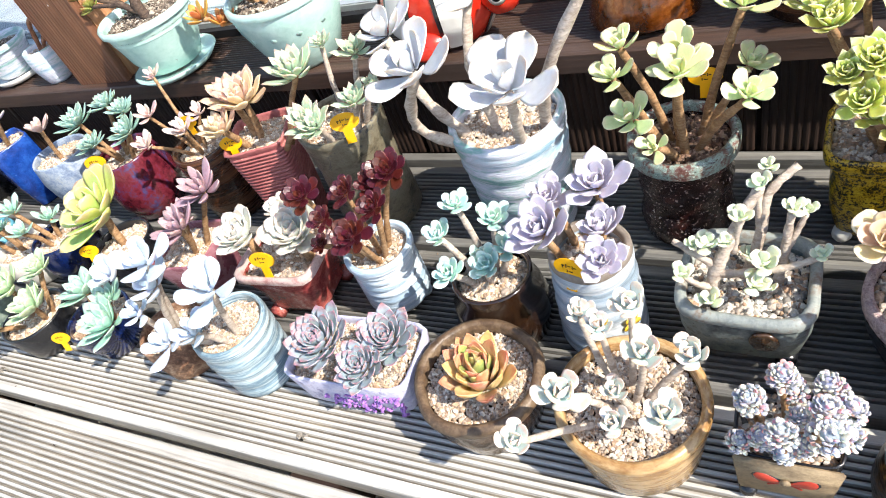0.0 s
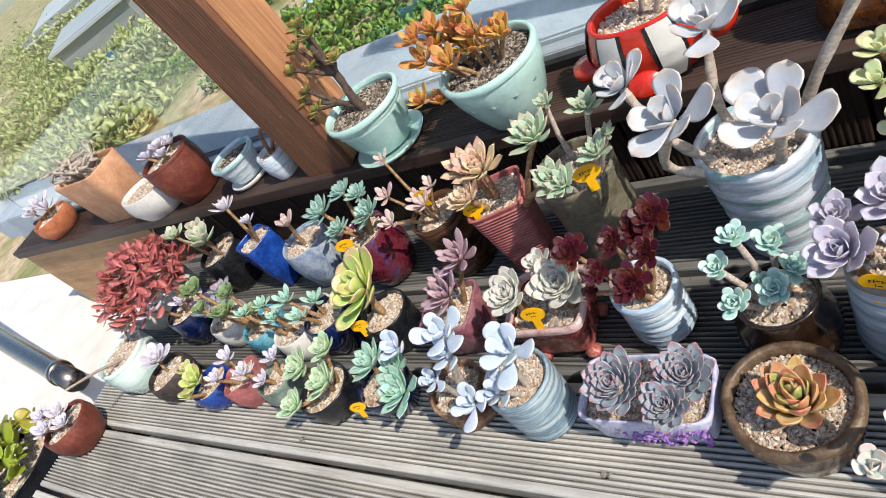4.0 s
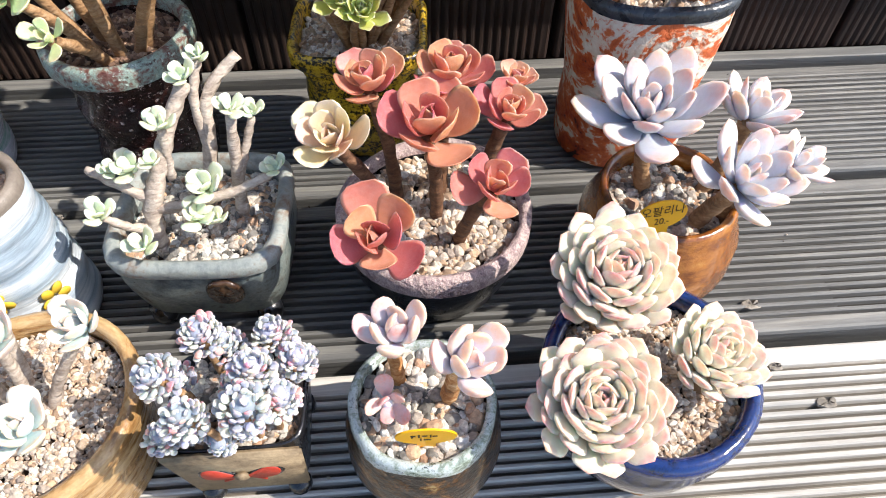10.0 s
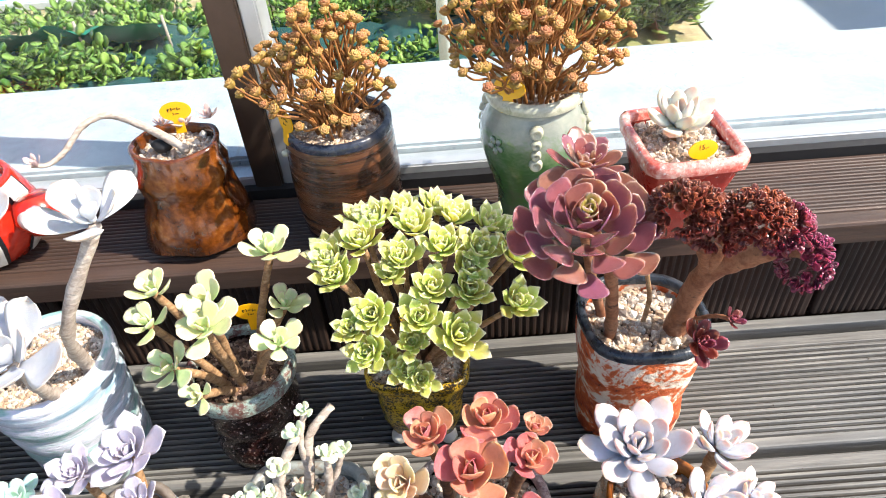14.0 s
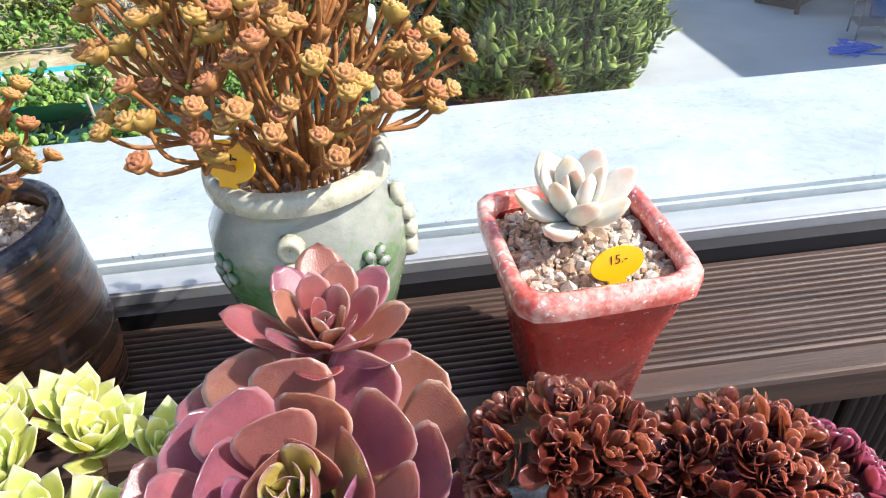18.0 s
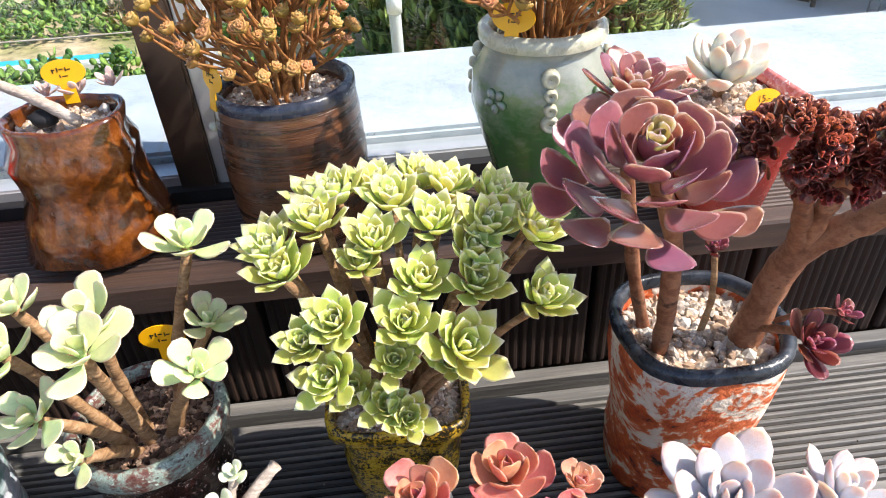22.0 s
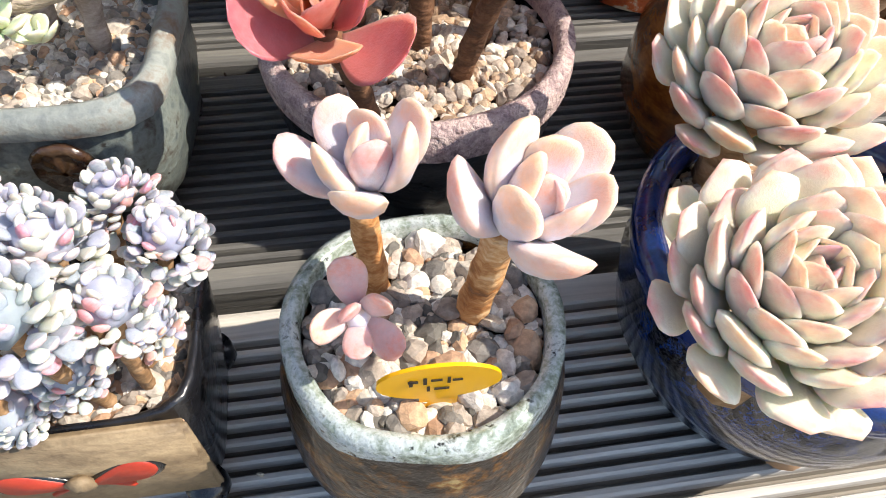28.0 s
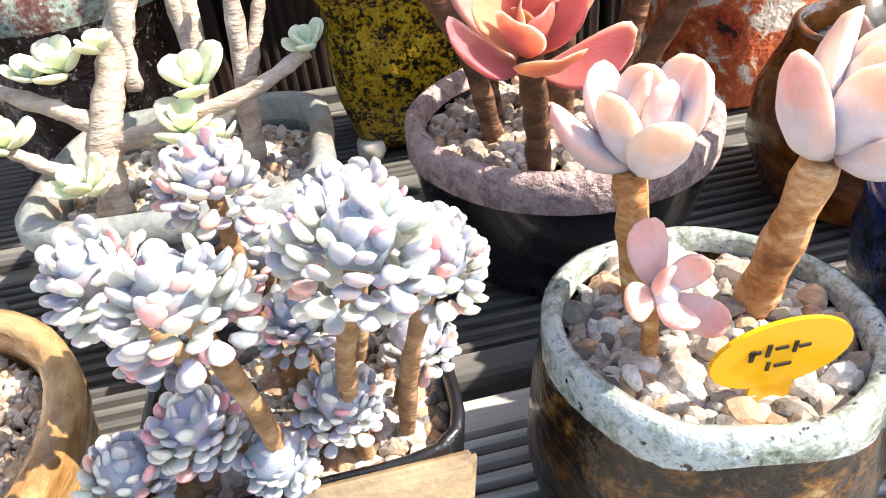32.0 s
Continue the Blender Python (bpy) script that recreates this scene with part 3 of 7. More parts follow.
STAMP = plain("grey_stamp_ink", "6d757a", 0.8)
for rr in (0.0135, 0.0085):
    ring = lathe([(rr, 0.0), (rr, 0.0005), (rr - 0.001, 0.0005), (rr - 0.001, 0.0)], 32, cap_low=False)
    part("stamped_ring", ring, STAMP, window).matrix_basis = pose(-0.136, 0.4935, 0.213, 90)
for k in range(26):
    bar = box(-0.0004, 0.0004, 0.0095, 0.0116, 0, 0.0005)
    part("stamped_mark", bar, STAMP, window, smooth=False).matrix_basis = pose(-0.136, 0.4935, 0.213, 90) @ pose(0, 0, 0, 0, 0, k * 360 / 26 + 3 * (k % 3))
for bx, ang in ((-0.002, 0), (0.001, 38), (0.001, -38)):
    part("stamped_mark", box(-0.0007, 0.0007, -0.0042, 0.0042, 0, 0.0005), STAMP, window, smooth=False).matrix_basis = pose(-0.136 + bx, 0.4935, 0.213 + (0.0 if ang == 0 else -0.0022 if ang > 0 else 0.0022), 90) @ pose(0, 0, 0, 0, 0, ang)

parapet = tagged(new("wall_parapet"), "white speckled stone coping on the parapet wall", "wall", kind="structure")
part("coping", box(-3.0, 3.2, 0.516, 0.735, 0.10, 0.185, 0.004), COPING, parapet, smooth=False)
for jx in (-1.35, -0.12, 1.1):
    part("joint", box(jx - 0.002, jx + 0.002, 0.52, 0.731, 0.1845, 0.1854), plain("joint_mortar", "a8adb0", 0.9), parapet, smooth=False)
part("masonry", box(-3.0, 3.2, 0.55, 0.72, -4.0, 0.0995), plain("masonry", "b9b4ab", 0.9, 0, 0.15, 8, 0.4), parapet, smooth=False)

rng = np.random.default_rng(77)
bits = np.c_[rng.uniform(-1.5, 0.9, 130), rng.uniform(-0.28, 0.34, 130), np.full(130, 0.0006)]
debris = pebbles(bits, rng.uniform(0.0005, 0.0014, 130), 5)
debris.materials.append(gravel_mat("grit", ["3a3028", "c9bda8", "5a4a3c", "8a7a68"]))
tagged(new("grit", debris), "scattered grit and crumbs on the deck", "grit", kind="stuff")

# ---- square timber post ----
POST_Z = SHELF_Z + 0.0005
for px in (-1.045,):
    post = tagged(new("wooden_post"), "square brown stained timber post with grooved front", "post", kind="structure")
    part("shaft", box(px + 0.001, px + 0.114, 0.375, 0.47, POST_Z, 2.3, 0.003), POST_SIDE_LIT, post, smooth=False)
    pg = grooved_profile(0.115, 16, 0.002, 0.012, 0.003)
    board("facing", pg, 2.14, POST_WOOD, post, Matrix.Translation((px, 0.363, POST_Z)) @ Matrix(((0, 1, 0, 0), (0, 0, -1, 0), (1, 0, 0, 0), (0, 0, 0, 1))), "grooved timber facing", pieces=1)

for kx, ky, kr in ((0.347, 0.024, 0.0035), (0.37, -0.003, 0.005), (0.338, -0.074, 0.006), (0.349, 0.073, 0.005), (-0.42, -0.07, 0.005), (-0.93, -0.075, 0.006), (0.52, 0.13, 0.006), (-0.16, 0.19, 0.005), (0.6, 0.28, 0.006)):
    part("knot", lathe([(kr, -0.0002), (kr * 0.9, 0.0006), (kr * 0.75, 0.0002), (kr * 0.6, 0.0007), (0.0004, 0.0003)], 14, 2.0, 1.5, 0.8, 0.3, kx * 9), DECK_DARK, deck, "dark knot in the board").location = (kx, ky, 0.0)

# ---- terrace floor and the ground far below ----
terrace = part("floor_terrace", box(-6.0, 4.0, -4.0, 0.5495, -0.25, -0.15), plain("terrace_concrete", "e2dfd8", 0.85, 0, 0.12, 6, 0.3), None, smooth=False)
tagged(terrace, "pale concrete terrace slab", "floor", kind="structure")
GZ = -3.0
fld, fnt, fb, flink = start("field_ground")
fv = mapped(fnt, flink)
f1 = noise_tex(fnt, flink, fv, 0.35, 6, 0.6, 0.4)
f2 = noise_tex(fnt, flink, fv, 4.0, 6, 0.7)
fr = ramp(fnt, ["7c8850", "a09a68", "c6b08c", "d8c6a8"], [0.35, 0.47, 0.55, 0.68])
flink(f1.outputs[0], fr.inputs[0])
fm = fnt.nodes.new("ShaderNodeMapRange")
fm.inputs[1].default_value, fm.inputs[2].default_value, fm.inputs[3].default_value, fm.inputs[4].default_value = 0.3, 0.7, 0.55, 1.25
flink(f2.outputs[0], fm.inputs[0])
flink(mix(fnt, flink, 1.0, fr.outputs[0], fm.outputs[0], "MULTIPLY"), fb.inputs["Base Color"])
fb.inputs["Roughness"].default_value = 0.95
bumped(fnt, flink, fb, f2.outputs[0], 0.6, 0.05)
bm = bmesh.new()
bmesh.ops.create_grid(bm, x_segments=2, y_segments=2, size=600)
ground = part("ground", bm, fld, None, smooth=False)
ground.location = (0, 0, GZ)
tagged(ground, "garden plots and bare soil below the terrace", "ground", kind="structure")


# ---- garden below ----
def foliage(name, code0, code1, rough=0.6):
    m, nt, bsdf, link = start(name)
    geo = nt.nodes.new("ShaderNodeNewGeometry")
    col = ramp(nt, [code0, code1])
    link(geo.outputs["Random Per Island"], col.inputs[0])
    link(col.outputs[0], bsdf.inputs["Base Color"])
    bsdf.inputs["Roughness"].default_value = rough
    return m


CROP = foliage("crop_leaves", "3c6a24", "8fae50")
CONIFER = foliage("conifer_sprays", "2c4c1e", "98aa54")
crop_leaf = leaf_mesh("leaf", CROP, 0.7, 0.05, 0.7, 0.5, 0.3, 0.2, 0.0, rings=3, seg=4)
spray_leaf = leaf_mesh("leaf", CONIFER, 0.42, 0.12, 0.6, 0.7, 0.25, 0.1, 0.0, rings=3, seg=4)


def crop_row(x0, x1, y, width, height, n, seed, size=0.22, leaf=None, label="row of leafy green vegetables on bare soil", name="vegetable_row", kind_="vegetables"):
    rnd = random.Random(seed)
    root = thing(name, (x0 + x1) / 2, y, GZ, label, kind_, "vegetable rows")
    ms = []
    for k in range(n):
        px = rnd.uniform(x0, x1) - (x0 + x1) / 2
        lump = 0.55 + 0.6 * noise.noise(Vector((px * 1.7, y, seed)))
        if lump < 0.12:
            continue
        s = size * rnd.uniform(0.6, 1.2)
        ms.append(Matrix.Translation((px, rnd.gauss(0, width * 0.3), rnd.uniform(0.0, height * lump * 1.6))) @ pose(0, 0, 0, rnd.uniform(-20, 60), rnd.uniform(-40, 40), rnd.uniform(0, 360)) @ Matrix.Diagonal((s, s, s, 1)))
    tagged(leaf_cloud("foliage", leaf or crop_leaf, ms, root), kind="stuff")


for k, (x0, x1, y, w) in enumerate([(-13, -3.2, 8.6, 0.8), (-13, -3.4, 9.6, 0.5), (-14, -3.3, 12.0, 0.7), (-15, -4.0, 13.6, 0.6), (-16, -4, 16.5, 0.9), (-9, -2.6, 7.4, 0.6), (-2.8, -0.4, 11.2, 0.7), (-3, 0.5, 14.0, 0.8), (-22, -14, 10.5, 1.2), (-34, -18, 17.0, 2.0)]):
    crop_row(x0, x1, y, w, 0.42, 1700, k + 1, 0.15)

channel = thing("water_channel", -7.0, 10.5, GZ, "long plastic-lined trough with bright blue lining", "trough")
part("lining", box(-4.0, 3.2, -0.16, 0.16, 0.06, 0.1, 0.01), plain("cyan_plastic", "27b4d8", 0.35), channel, smooth=False)
part("lip", box(-4.0, 3.2, -0.34, -0.162, 0.0, 0.13, 0.02), plain("white_plastic", "dfe4e6", 0.4), channel, "white plastic edge", smooth=False)
for k, (nx, ny, nw) in enumerate(((-4.3, 8.1, 2.2), (-1.2, 13.0, 1.6), (-0.9, 16.0, 1.4))):
    net = thing("garden_net", nx, ny, GZ, "sagging teal green garden netting on stakes", "netting", "garden nets")
    bm = bmesh.new()
    bmesh.ops.create_grid(bm, x_segments=20, y_segments=6, size=1.0)
    for v in bm.verts:
        v.co = Vector((v.co.x * nw / 2, v.co.y * 0.25, 0.35 + 0.12 * noise.noise(Vector((v.co.x * 3, v.co.y * 2, k))) - 0.2 * v.co.y))
    part("mesh", bm, plain("teal_net", "1f8a6c", 0.7), net)
    for sx in (-1, 0, 1):
        part("stake", lathe([(0.02, 0.0), (0.02, 0.55)], 8, cap_high=True), STEM_PALE, net).location = (sx * nw / 2, 0, 0)
DRY = foliage("dry_stalks", "7a6c58", "b8a888", 0.8)
dry_leaf = leaf_mesh("leaf", DRY, 0.3, 0.05, 0.7, 0.5, 0.4, 0.2, 0.0, rings=3, seg=4)
HEDGE = foliage("hedge_leaves", "3a5a22", "a2b060")
hedge_leaf = leaf_mesh("leaf", HEDGE, 0.6, 0.05, 0.7, 0.5, 0.3, 0.2, 0.0, rings=3, seg=4)
SCRUB = foliage("scrub_leaves", "7c8c4e", "c2c88a")
scrub_leaf = leaf_mesh("leaf", SCRUB, 0.6, 0.05, 0.7, 0.5, 0.3, 0.2, 0.0, rings=3, seg=4)
for k, (x0, x1, y, w, h) in enumerate(((-24, -15, 8.2, 1.6, 0.5), (-30, -17, 11.6, 1.8, 0.7), (-27, -16, 13.8, 1.4, 0.6), (-38, -22, 17.5, 2.6, 0.9), (-46, -26, 21.5, 3.2, 1.2), (-60, -36, 28, 4.0, 1.6), (-21, -13, 15.5, 1.6, 0.7), (-34, -28, 13.0, 1.6, 0.8))):
    crop_row(x0, x1, y, w, h, 3000, 60 + k, 0.3, scrub_leaf, "patch of pale yellow-green scrub on rough ground", "scrub_patch", "scrub")
crop_row(-6.4, -3.2, 14.2, 1.1, 0.95, 4200, 31, 0.14, hedge_leaf, "tall dense leafy hedge of climbing beans", "bean_hedge", "hedge")
crop_row(-4.6, -3.1, 12.3, 0.5, 0.5, 900, 32, 0.16, dry_leaf, "dry grey-brown bush at the plot edge", "dry_bush", "bush")
crop_row(-2.6, 0.2, 13.4, 1.0, 0.35, 1200, 33, 0.16, dry_leaf, "heap of dry brown stalks", "stalk_heap", "dry stalks")
crop_row(-4.4, 0.6, 8.9, 0.7, 0.3, 2200, 34, 0.12, None)
crop_row(-6.0, 0.8, 7.3, 0.9, 0.3, 2600, 35, 0.1, None)
cover = thing("shade_net", -2.4, 7.6, GZ, "dark teal shade netting spread over low crops", "netting")
bm = bmesh.new()
bmesh.ops.create_grid(bm, x_segments=60, y_segments=20, size=1.0)
for v in bm.verts:
    v.co = Vector((v.co.x * 4.4, v.co.y * 1.15, 0.12 + 0.22 * noise.noise(Vector((v.co.x * 7, v.co.y * 3, 1))) + 0.08 * noise.noise(Vector((v.co.x * 22, v.co.y * 9, 4)))))
part("sheet", bm, plain("dark_teal_net", "1c4a48", 0.75, 0, 0.35, 5.0, 0.3), cover)
wire = thing("line_wire", -2.6, 9.7, GZ + 0.75, "thin pale line strung along the plots", "wire")
part("cable", tube([(-3.5, -0.3, 0), (0, 0, -0.08), (3.2, 0.35, 0)], [0.012, 0.012, 0.012], 6), STEM_PALE, wire)
for sx, sy in ((-3.5, -0.3), (3.2, 0.35)):
    part("stake", lathe([(0.02, -0.75), (0.02, 0.05)], 8, cap_high=True), STEM_PALE, wire).location = (sx, sy, 0)

pipe = thing("vent_pipe", 0.24, 6.0, GZ, "white plastic vent pipe with a cap", "pipe")
part("tube", lathe([(0.055, 0.0), (0.055, 1.75)], 16), plain("grey_white_plastic", "c9cfd0", 0.4), pipe)
part("cap", lathe([(0.068, 1.7), (0.07, 1.85), (0.05, 1.87)], 16, cap_high=True), plain("white_cap_plastic", "e6eaea", 0.4), pipe)

YARD = plain("yard_concrete", "b4b9bd", 0.8, 0, 0.12, 0.8, 0.3)
yard = part("pavement", box(3.5, 40, 3.0, 60, GZ - 0.1, GZ + 0.02), YARD, None, smooth=False)
tagged(yard, "pale concrete yard beside the garden", "pavement", kind="structure")
lane = part("road", box(-80, -20, 6.0, 10.0, GZ - 0.1, GZ + 0.03), YARD, None, smooth=False)
tagged(lane, "pale concrete lane past the plots", "road", kind="structure")


def conifer(x, y, h, r, seed):
    """A dense conifer: a trunk and a ragged cone of upturned sprays."""
    rnd = random.Random(seed)
    root = thing("conifer_tree", x, y, GZ, "dense green garden conifer with ragged outline", "tree", "conifers in the garden")
    part("trunk", tube([(0, 0, 0), (0.05, 0.02, h * 0.5), (0, 0, h * 0.96)], [0.12, 0.08, 0.02], 8), STEM, root)
    ms = []
    for k in range(330):
        u = rnd.uniform(0.04, 1)
        a = rnd.uniform(0, 2 * math.pi)
        lump = 1 + 0.6 * noise.noise(Vector((math.cos(a) * 1.8, math.sin(a) * 1.8, u * 6 + seed)))
        rr = r * (1 - u) ** 0.6 * min(1, 0.5 + u * 4) * lump * rnd.uniform(0.7, 1.05)
        c = Vector((math.cos(a) * rr, math.sin(a) * rr, u * h))
        for j in range(15):
            s = rnd.uniform(0.13, 0.28)
            ms.append(Matrix.Translation(c + Vector((rnd.gauss(0, 0.07), rnd.gauss(0, 0.07), rnd.gauss(0, 0.07)))) @ pose(0, 0, 0, 0, 0, math.degrees(a) - 90 + rnd.uniform(-75, 75)) @ pose(0, 0, 0, rnd.uniform(-15, 80), 0, 0) @ Matrix.Diagonal((s, s, s, 1)))
    tagged(leaf_cloud("crown", spray_leaf, ms, root), kind="stuff")


for k, (x, y, h, r) in enumerate([(2.9, 8.2, 2.1, 0.75), (1.9, 8.0, 2.3, 0.85), (0.9, 9.4, 3.4, 1.0), (2.2, 9.2, 3.1, 1.05), (3.5, 9.6, 3.0, 1.0), (1.5, 11.4, 4.6, 1.3), (3.2, 12.0, 4.4, 1.3), (0.2, 12.5, 4.8, 1.3), (4.4, 10.9, 3.0, 0.9), (-26, 24, 4.0, 2.2), (-34, 30, 5.0, 2.6), (-19, 20, 3.2, 1.8)]):
    conifer(x, y, h, r, k + 70)

for k, (x, y, sx, sy, code) in enumerate(((-40, 27, 6, 2.5, "d8dcdf"), (-25, 15.2, 1.9, 0.8, "c4cace"))):
    shed = thing("garden_shed", x, y, GZ, "low shed with a pale metal roof beyond the plots", "shed", "sheds", 25)
    part("wall", box(-sx, sx, -sy, sy, 0, 1.6), plain("shed_wall", "8a8f92", 0.8), shed, smooth=False)
    roof = box(-sx - 0.2, sx + 0.2, -sy - 0.2, sy + 0.2, 1.61, 1.7)
    for v in roof.verts:
        v.co.z += 0.14 * v.co.y
    part("roof", roof, plain("shed_roof", code, 0.4, 0.3), shed, smooth=False)
tarp = thing("blue_tarpaulin", -23.2, 13.2, GZ, "crumpled blue tarpaulin over a heap", "tarpaulin")
bm = bmesh.new()
bmesh.ops.create_grid(bm, x_segments=24, y_segments=16, size=1.0)
for v in bm.verts:
    e = max(0.0, 1 - (v.co.x ** 2 + v.co.y ** 2) * 0.6)
    v.co = Vector((v.co.x * 1.7, v.co.y * 0.8, 0.05 + 0.7 * e * (0.7 + 0.5 * noise.noise(v.co * 3))))
part("sheet", bm, plain("blue_tarp", "2a5c8c", 0.45), tarp)


# ---- the shaded yard and what stands in it ----
# Unseen block, added out of view so its shadow covers the yard's right part.
shade_block = thing("neighbour_building", 14.0, 12.0, GZ, "unseen pale block added to shade the yard", "building")
part("wall", box(-3.4, 3.4, -9.0, 14.0, 0.0, 5.6), plain("pale_render", "c4c2bc", 0.9, 0, 0.1, 2.0, 0.3), shade_block, smooth=False)
part("roof", box(-3.6, 3.6, -9.2, 14.2, 5.601, 5.75), plain("grey_roof", "7d8084", 0.7), shade_block, smooth=False)
BLACKP = plain("black_crate_plastic", "15171b", 0.45)
stack = thing("crate_stack", 7.35, 11.0, GZ + 0.02, "leaning stack of black plastic crates", "crates", turn=35)
for k in range(5):
    crate_bm = box(-0.5, 0.5, -0.34, 0.34, 0.0, 0.145, 0.015)
    bmesh.ops.inset_region(crate_bm, faces=[max(crate_bm.faces, key=lambda f: f.calc_center_median().z)], thickness=0.04)
    part("crate", crate_bm, BLACKP, stack, smooth=False).matrix_basis = pose(0.03 * (k % 2), 0.02 * k, 0.15 * k)
BENCHW = plain("dark_bench_wood", "3c332e", 0.7, 0, 0.3, 12)
bench = thing("bench", 7.75, 10.1, GZ + 0.02, "old dark wooden bench in the shaded yard", "bench", turn=-25)
for k in range(4):
    part("slat", box(-0.75, 0.75, -0.22 + k * 0.115, -0.12 + k * 0.115, 0.42, 0.45), BENCHW, bench, smooth=False)
for k in range(3):
    part("back_slat", box(-0.75, 0.75, 0.25, 0.28, 0.55 + k * 0.12, 0.64 + k * 0.12), BENCHW, bench, smooth=False)
for sx in (-0.68, 0.68):
    part("leg", box(sx - 0.035, sx + 0.035, -0.2, -0.13, 0.0, 0.419), BENCHW, bench, smooth=False)
    part("leg", box(sx - 0.035, sx + 0.035, 0.2, 0.249, 0.0, 0.88), BENCHW, bench, smooth=False)
rack = thing("wire_rack", 7.5, 8.95, GZ + 0.02, "rusty wire rack holding a green plastic crate", "rack", turn=-20)
WIRE = plain("grey_wire", "8d9094", 0.4, 0.7)
for sx in (-0.3, 0.3):
    for sy in (-0.22, 0.22):
        part("upright", lathe([(0.015, 0.0), (0.015, 0.95)], 8, cap_high=True), WIRE, rack).location = (sx, sy, 0)
for z in (0.2, 0.6):
    part("tray", box(-0.31, 0.31, -0.23, 0.23, z, z + 0.02), WIRE, rack, smooth=False)
part("green_crate", box(-0.27, 0.27, -0.19, 0.19, 0.621, 0.88, 0.02), plain("green_crate_plastic", "1c6a4c", 0.5), rack, "green plastic crate", smooth=False)
bucket = thing("blue_bucket", 8.3, 9.7, GZ + 0.02, "light blue plastic tub with a lid", "bucket")
BLUEP = plain("blue_tub_plastic", "2f7fd0", 0.4)
part("body", lathe([(0.26, 0.0), (0.3, 0.02), (0.34, 0.5)], 28), BLUEP, bucket)
part("lid", lathe([(0.36, 0.5), (0.37, 0.53), (0.34, 0.56), (0.01, 0.57)], 28), BLUEP, bucket)
for k, (bx, by, bs) in enumerate(((8.6, 10.9, 0.5), (9.3, 10.7, 0.42), (8.05, 8.9, 0.36))):
    bag = thing("plastic_sack", bx, by, GZ + 0.02, "crumpled white plastic sack", "sack", "plastic sacks")
    part("sack", lathe([(bs * 0.7, 0.0), (bs, bs * 0.3), (bs * 0.85, bs * 0.8), (bs * 0.45, bs * 1.15), (0.03, bs * 1.25)], 28, 2, 1.3, 1, 0.35, k * 3.1), plain("white_sack_plastic", "c9d0d8", 0.4, 0, 0.15, 9, 0.8), bag)
rope = thing("blue_rope", 6.85, 8.5, GZ + 0.03, "heap of bright blue rope", "rope")
rr_ = random.Random(3)
part("coil", tube([(rr_.gauss(0, 0.2), rr_.gauss(0, 0.12), rr_.uniform(0, 0.05)) for k in range(40)], [0.012] * 40, 6), plain("blue_rope_fibre", "2a6ad8", 0.7), rope)
bin_ = thing("storage_box", 9.9, 12.2, GZ + 0.02, "deep blue plastic storage bin", "storage bin")
part("body", box(-0.6, 0.6, -0.4, 0.4, 0.0, 0.9, 0.04), plain("deep_blue_bin", "16308c", 0.4), bin_, smooth=False)
part("lid", box(-0.63, 0.63, -0.43, 0.43, 0.901, 0.96, 0.02), plain("deep_blue_lid", "1c3ca0", 0.4), bin_, smooth=False)


# ---- potted succulents: front row ----
POTS = "potted succulents on the deck"


def potted(x, y, label, z=0.0, turn=0, group=POTS):
    return thing("potted_succulent", x, y, z, label, "potted plant", group, turn)


def foot_set(root, n, r, h, size, material, start_at=0.5, name="foot"):
    for k in range(n):
        a = 2 * math.pi * (k + start_at) / n
        ft = part(name, lathe([(size * 0.7, 0.0), (size, h * 0.4), (size * 0.9, h)], 12, cap_high=True), material, root)
        ft.matrix_basis = pose(r * math.cos(a), r * math.sin(a), 0)


def rosettes(root, x, y, spots, leaf, core, **kw):
    """spots: x, y, z, radius, leaves in world places, turned into the pot's own."""
    for s in spots:
        px, py, pz, r, n = s[:5]
        up = s[5] if len(s) > 5 else (random.uniform(-0.25, 0.25), random.uniform(-0.35, 0.0), 1)
        rosette(root, (px - x, py - y, pz), r, n, leaf, core, up, **kw)


def branch(root, x, y, z0, spots, r0=0.004, r1=0.0028, material=None, base=0.3, sag=0.0):
    """A bare stem from the bed of stones up to each rosette."""
    for s in spots:
        bx, by = (s[0] - x) * base + random.uniform(-0.004, 0.004), (s[1] - y) * base + random.uniform(-0.004, 0.004)
        tx, ty, tz = s[0] - x, s[1] - y, s[2] - s[3] * 0.12
        mid = ((bx * 0.55 + tx * 0.45) + random.uniform(-0.004, 0.004), (by * 0.55 + ty * 0.45), z0 + (tz - z0) * (0.5 - sag))
        stem(root, [(bx, by, z0 - 0.004), mid, (tx, ty, tz)], r0, r1, material)


def rolls(r0, r1, h, n, deep):
    """Outline of a pot built of stacked rolls of clay."""
    out = [(r0 * 0.93, 0.0)]
    for k in range(n):
        for u, d in ((0.06, -0.5), (0.3, 0.8), (0.6, 1.0), (0.88, 0.3)):
            f = (k + u) / n
            out.append((r0 + (r1 - r0) * f + deep * d, h * f))
    return out + [(r1, h)]


# blue glazed bowl with three pale rosettes
BLUE = glaze("blue_glaze", ["04060c", "060a18", "1c3c78", "0a1430"], 170, (1, 1, 1), [0.3, 0.5, 0.62, 0.8], 0.18, 0.5, None, coat=0.6, bump_scale=140)
BLUE_RIM = glaze("blue_rim_glaze", ["0a1840", "142e68", "080f2a"], 60, (1, 1, 1), None, 0.12, 0.2, None, coat=0.7)
ECH = leafskin("pale_echeveria_leaf", "b6cca6", "e2dcc8", "e09482", "e8ccba", 0.5, 0.16, 0.88, 0.86, 0.2, 0.3)
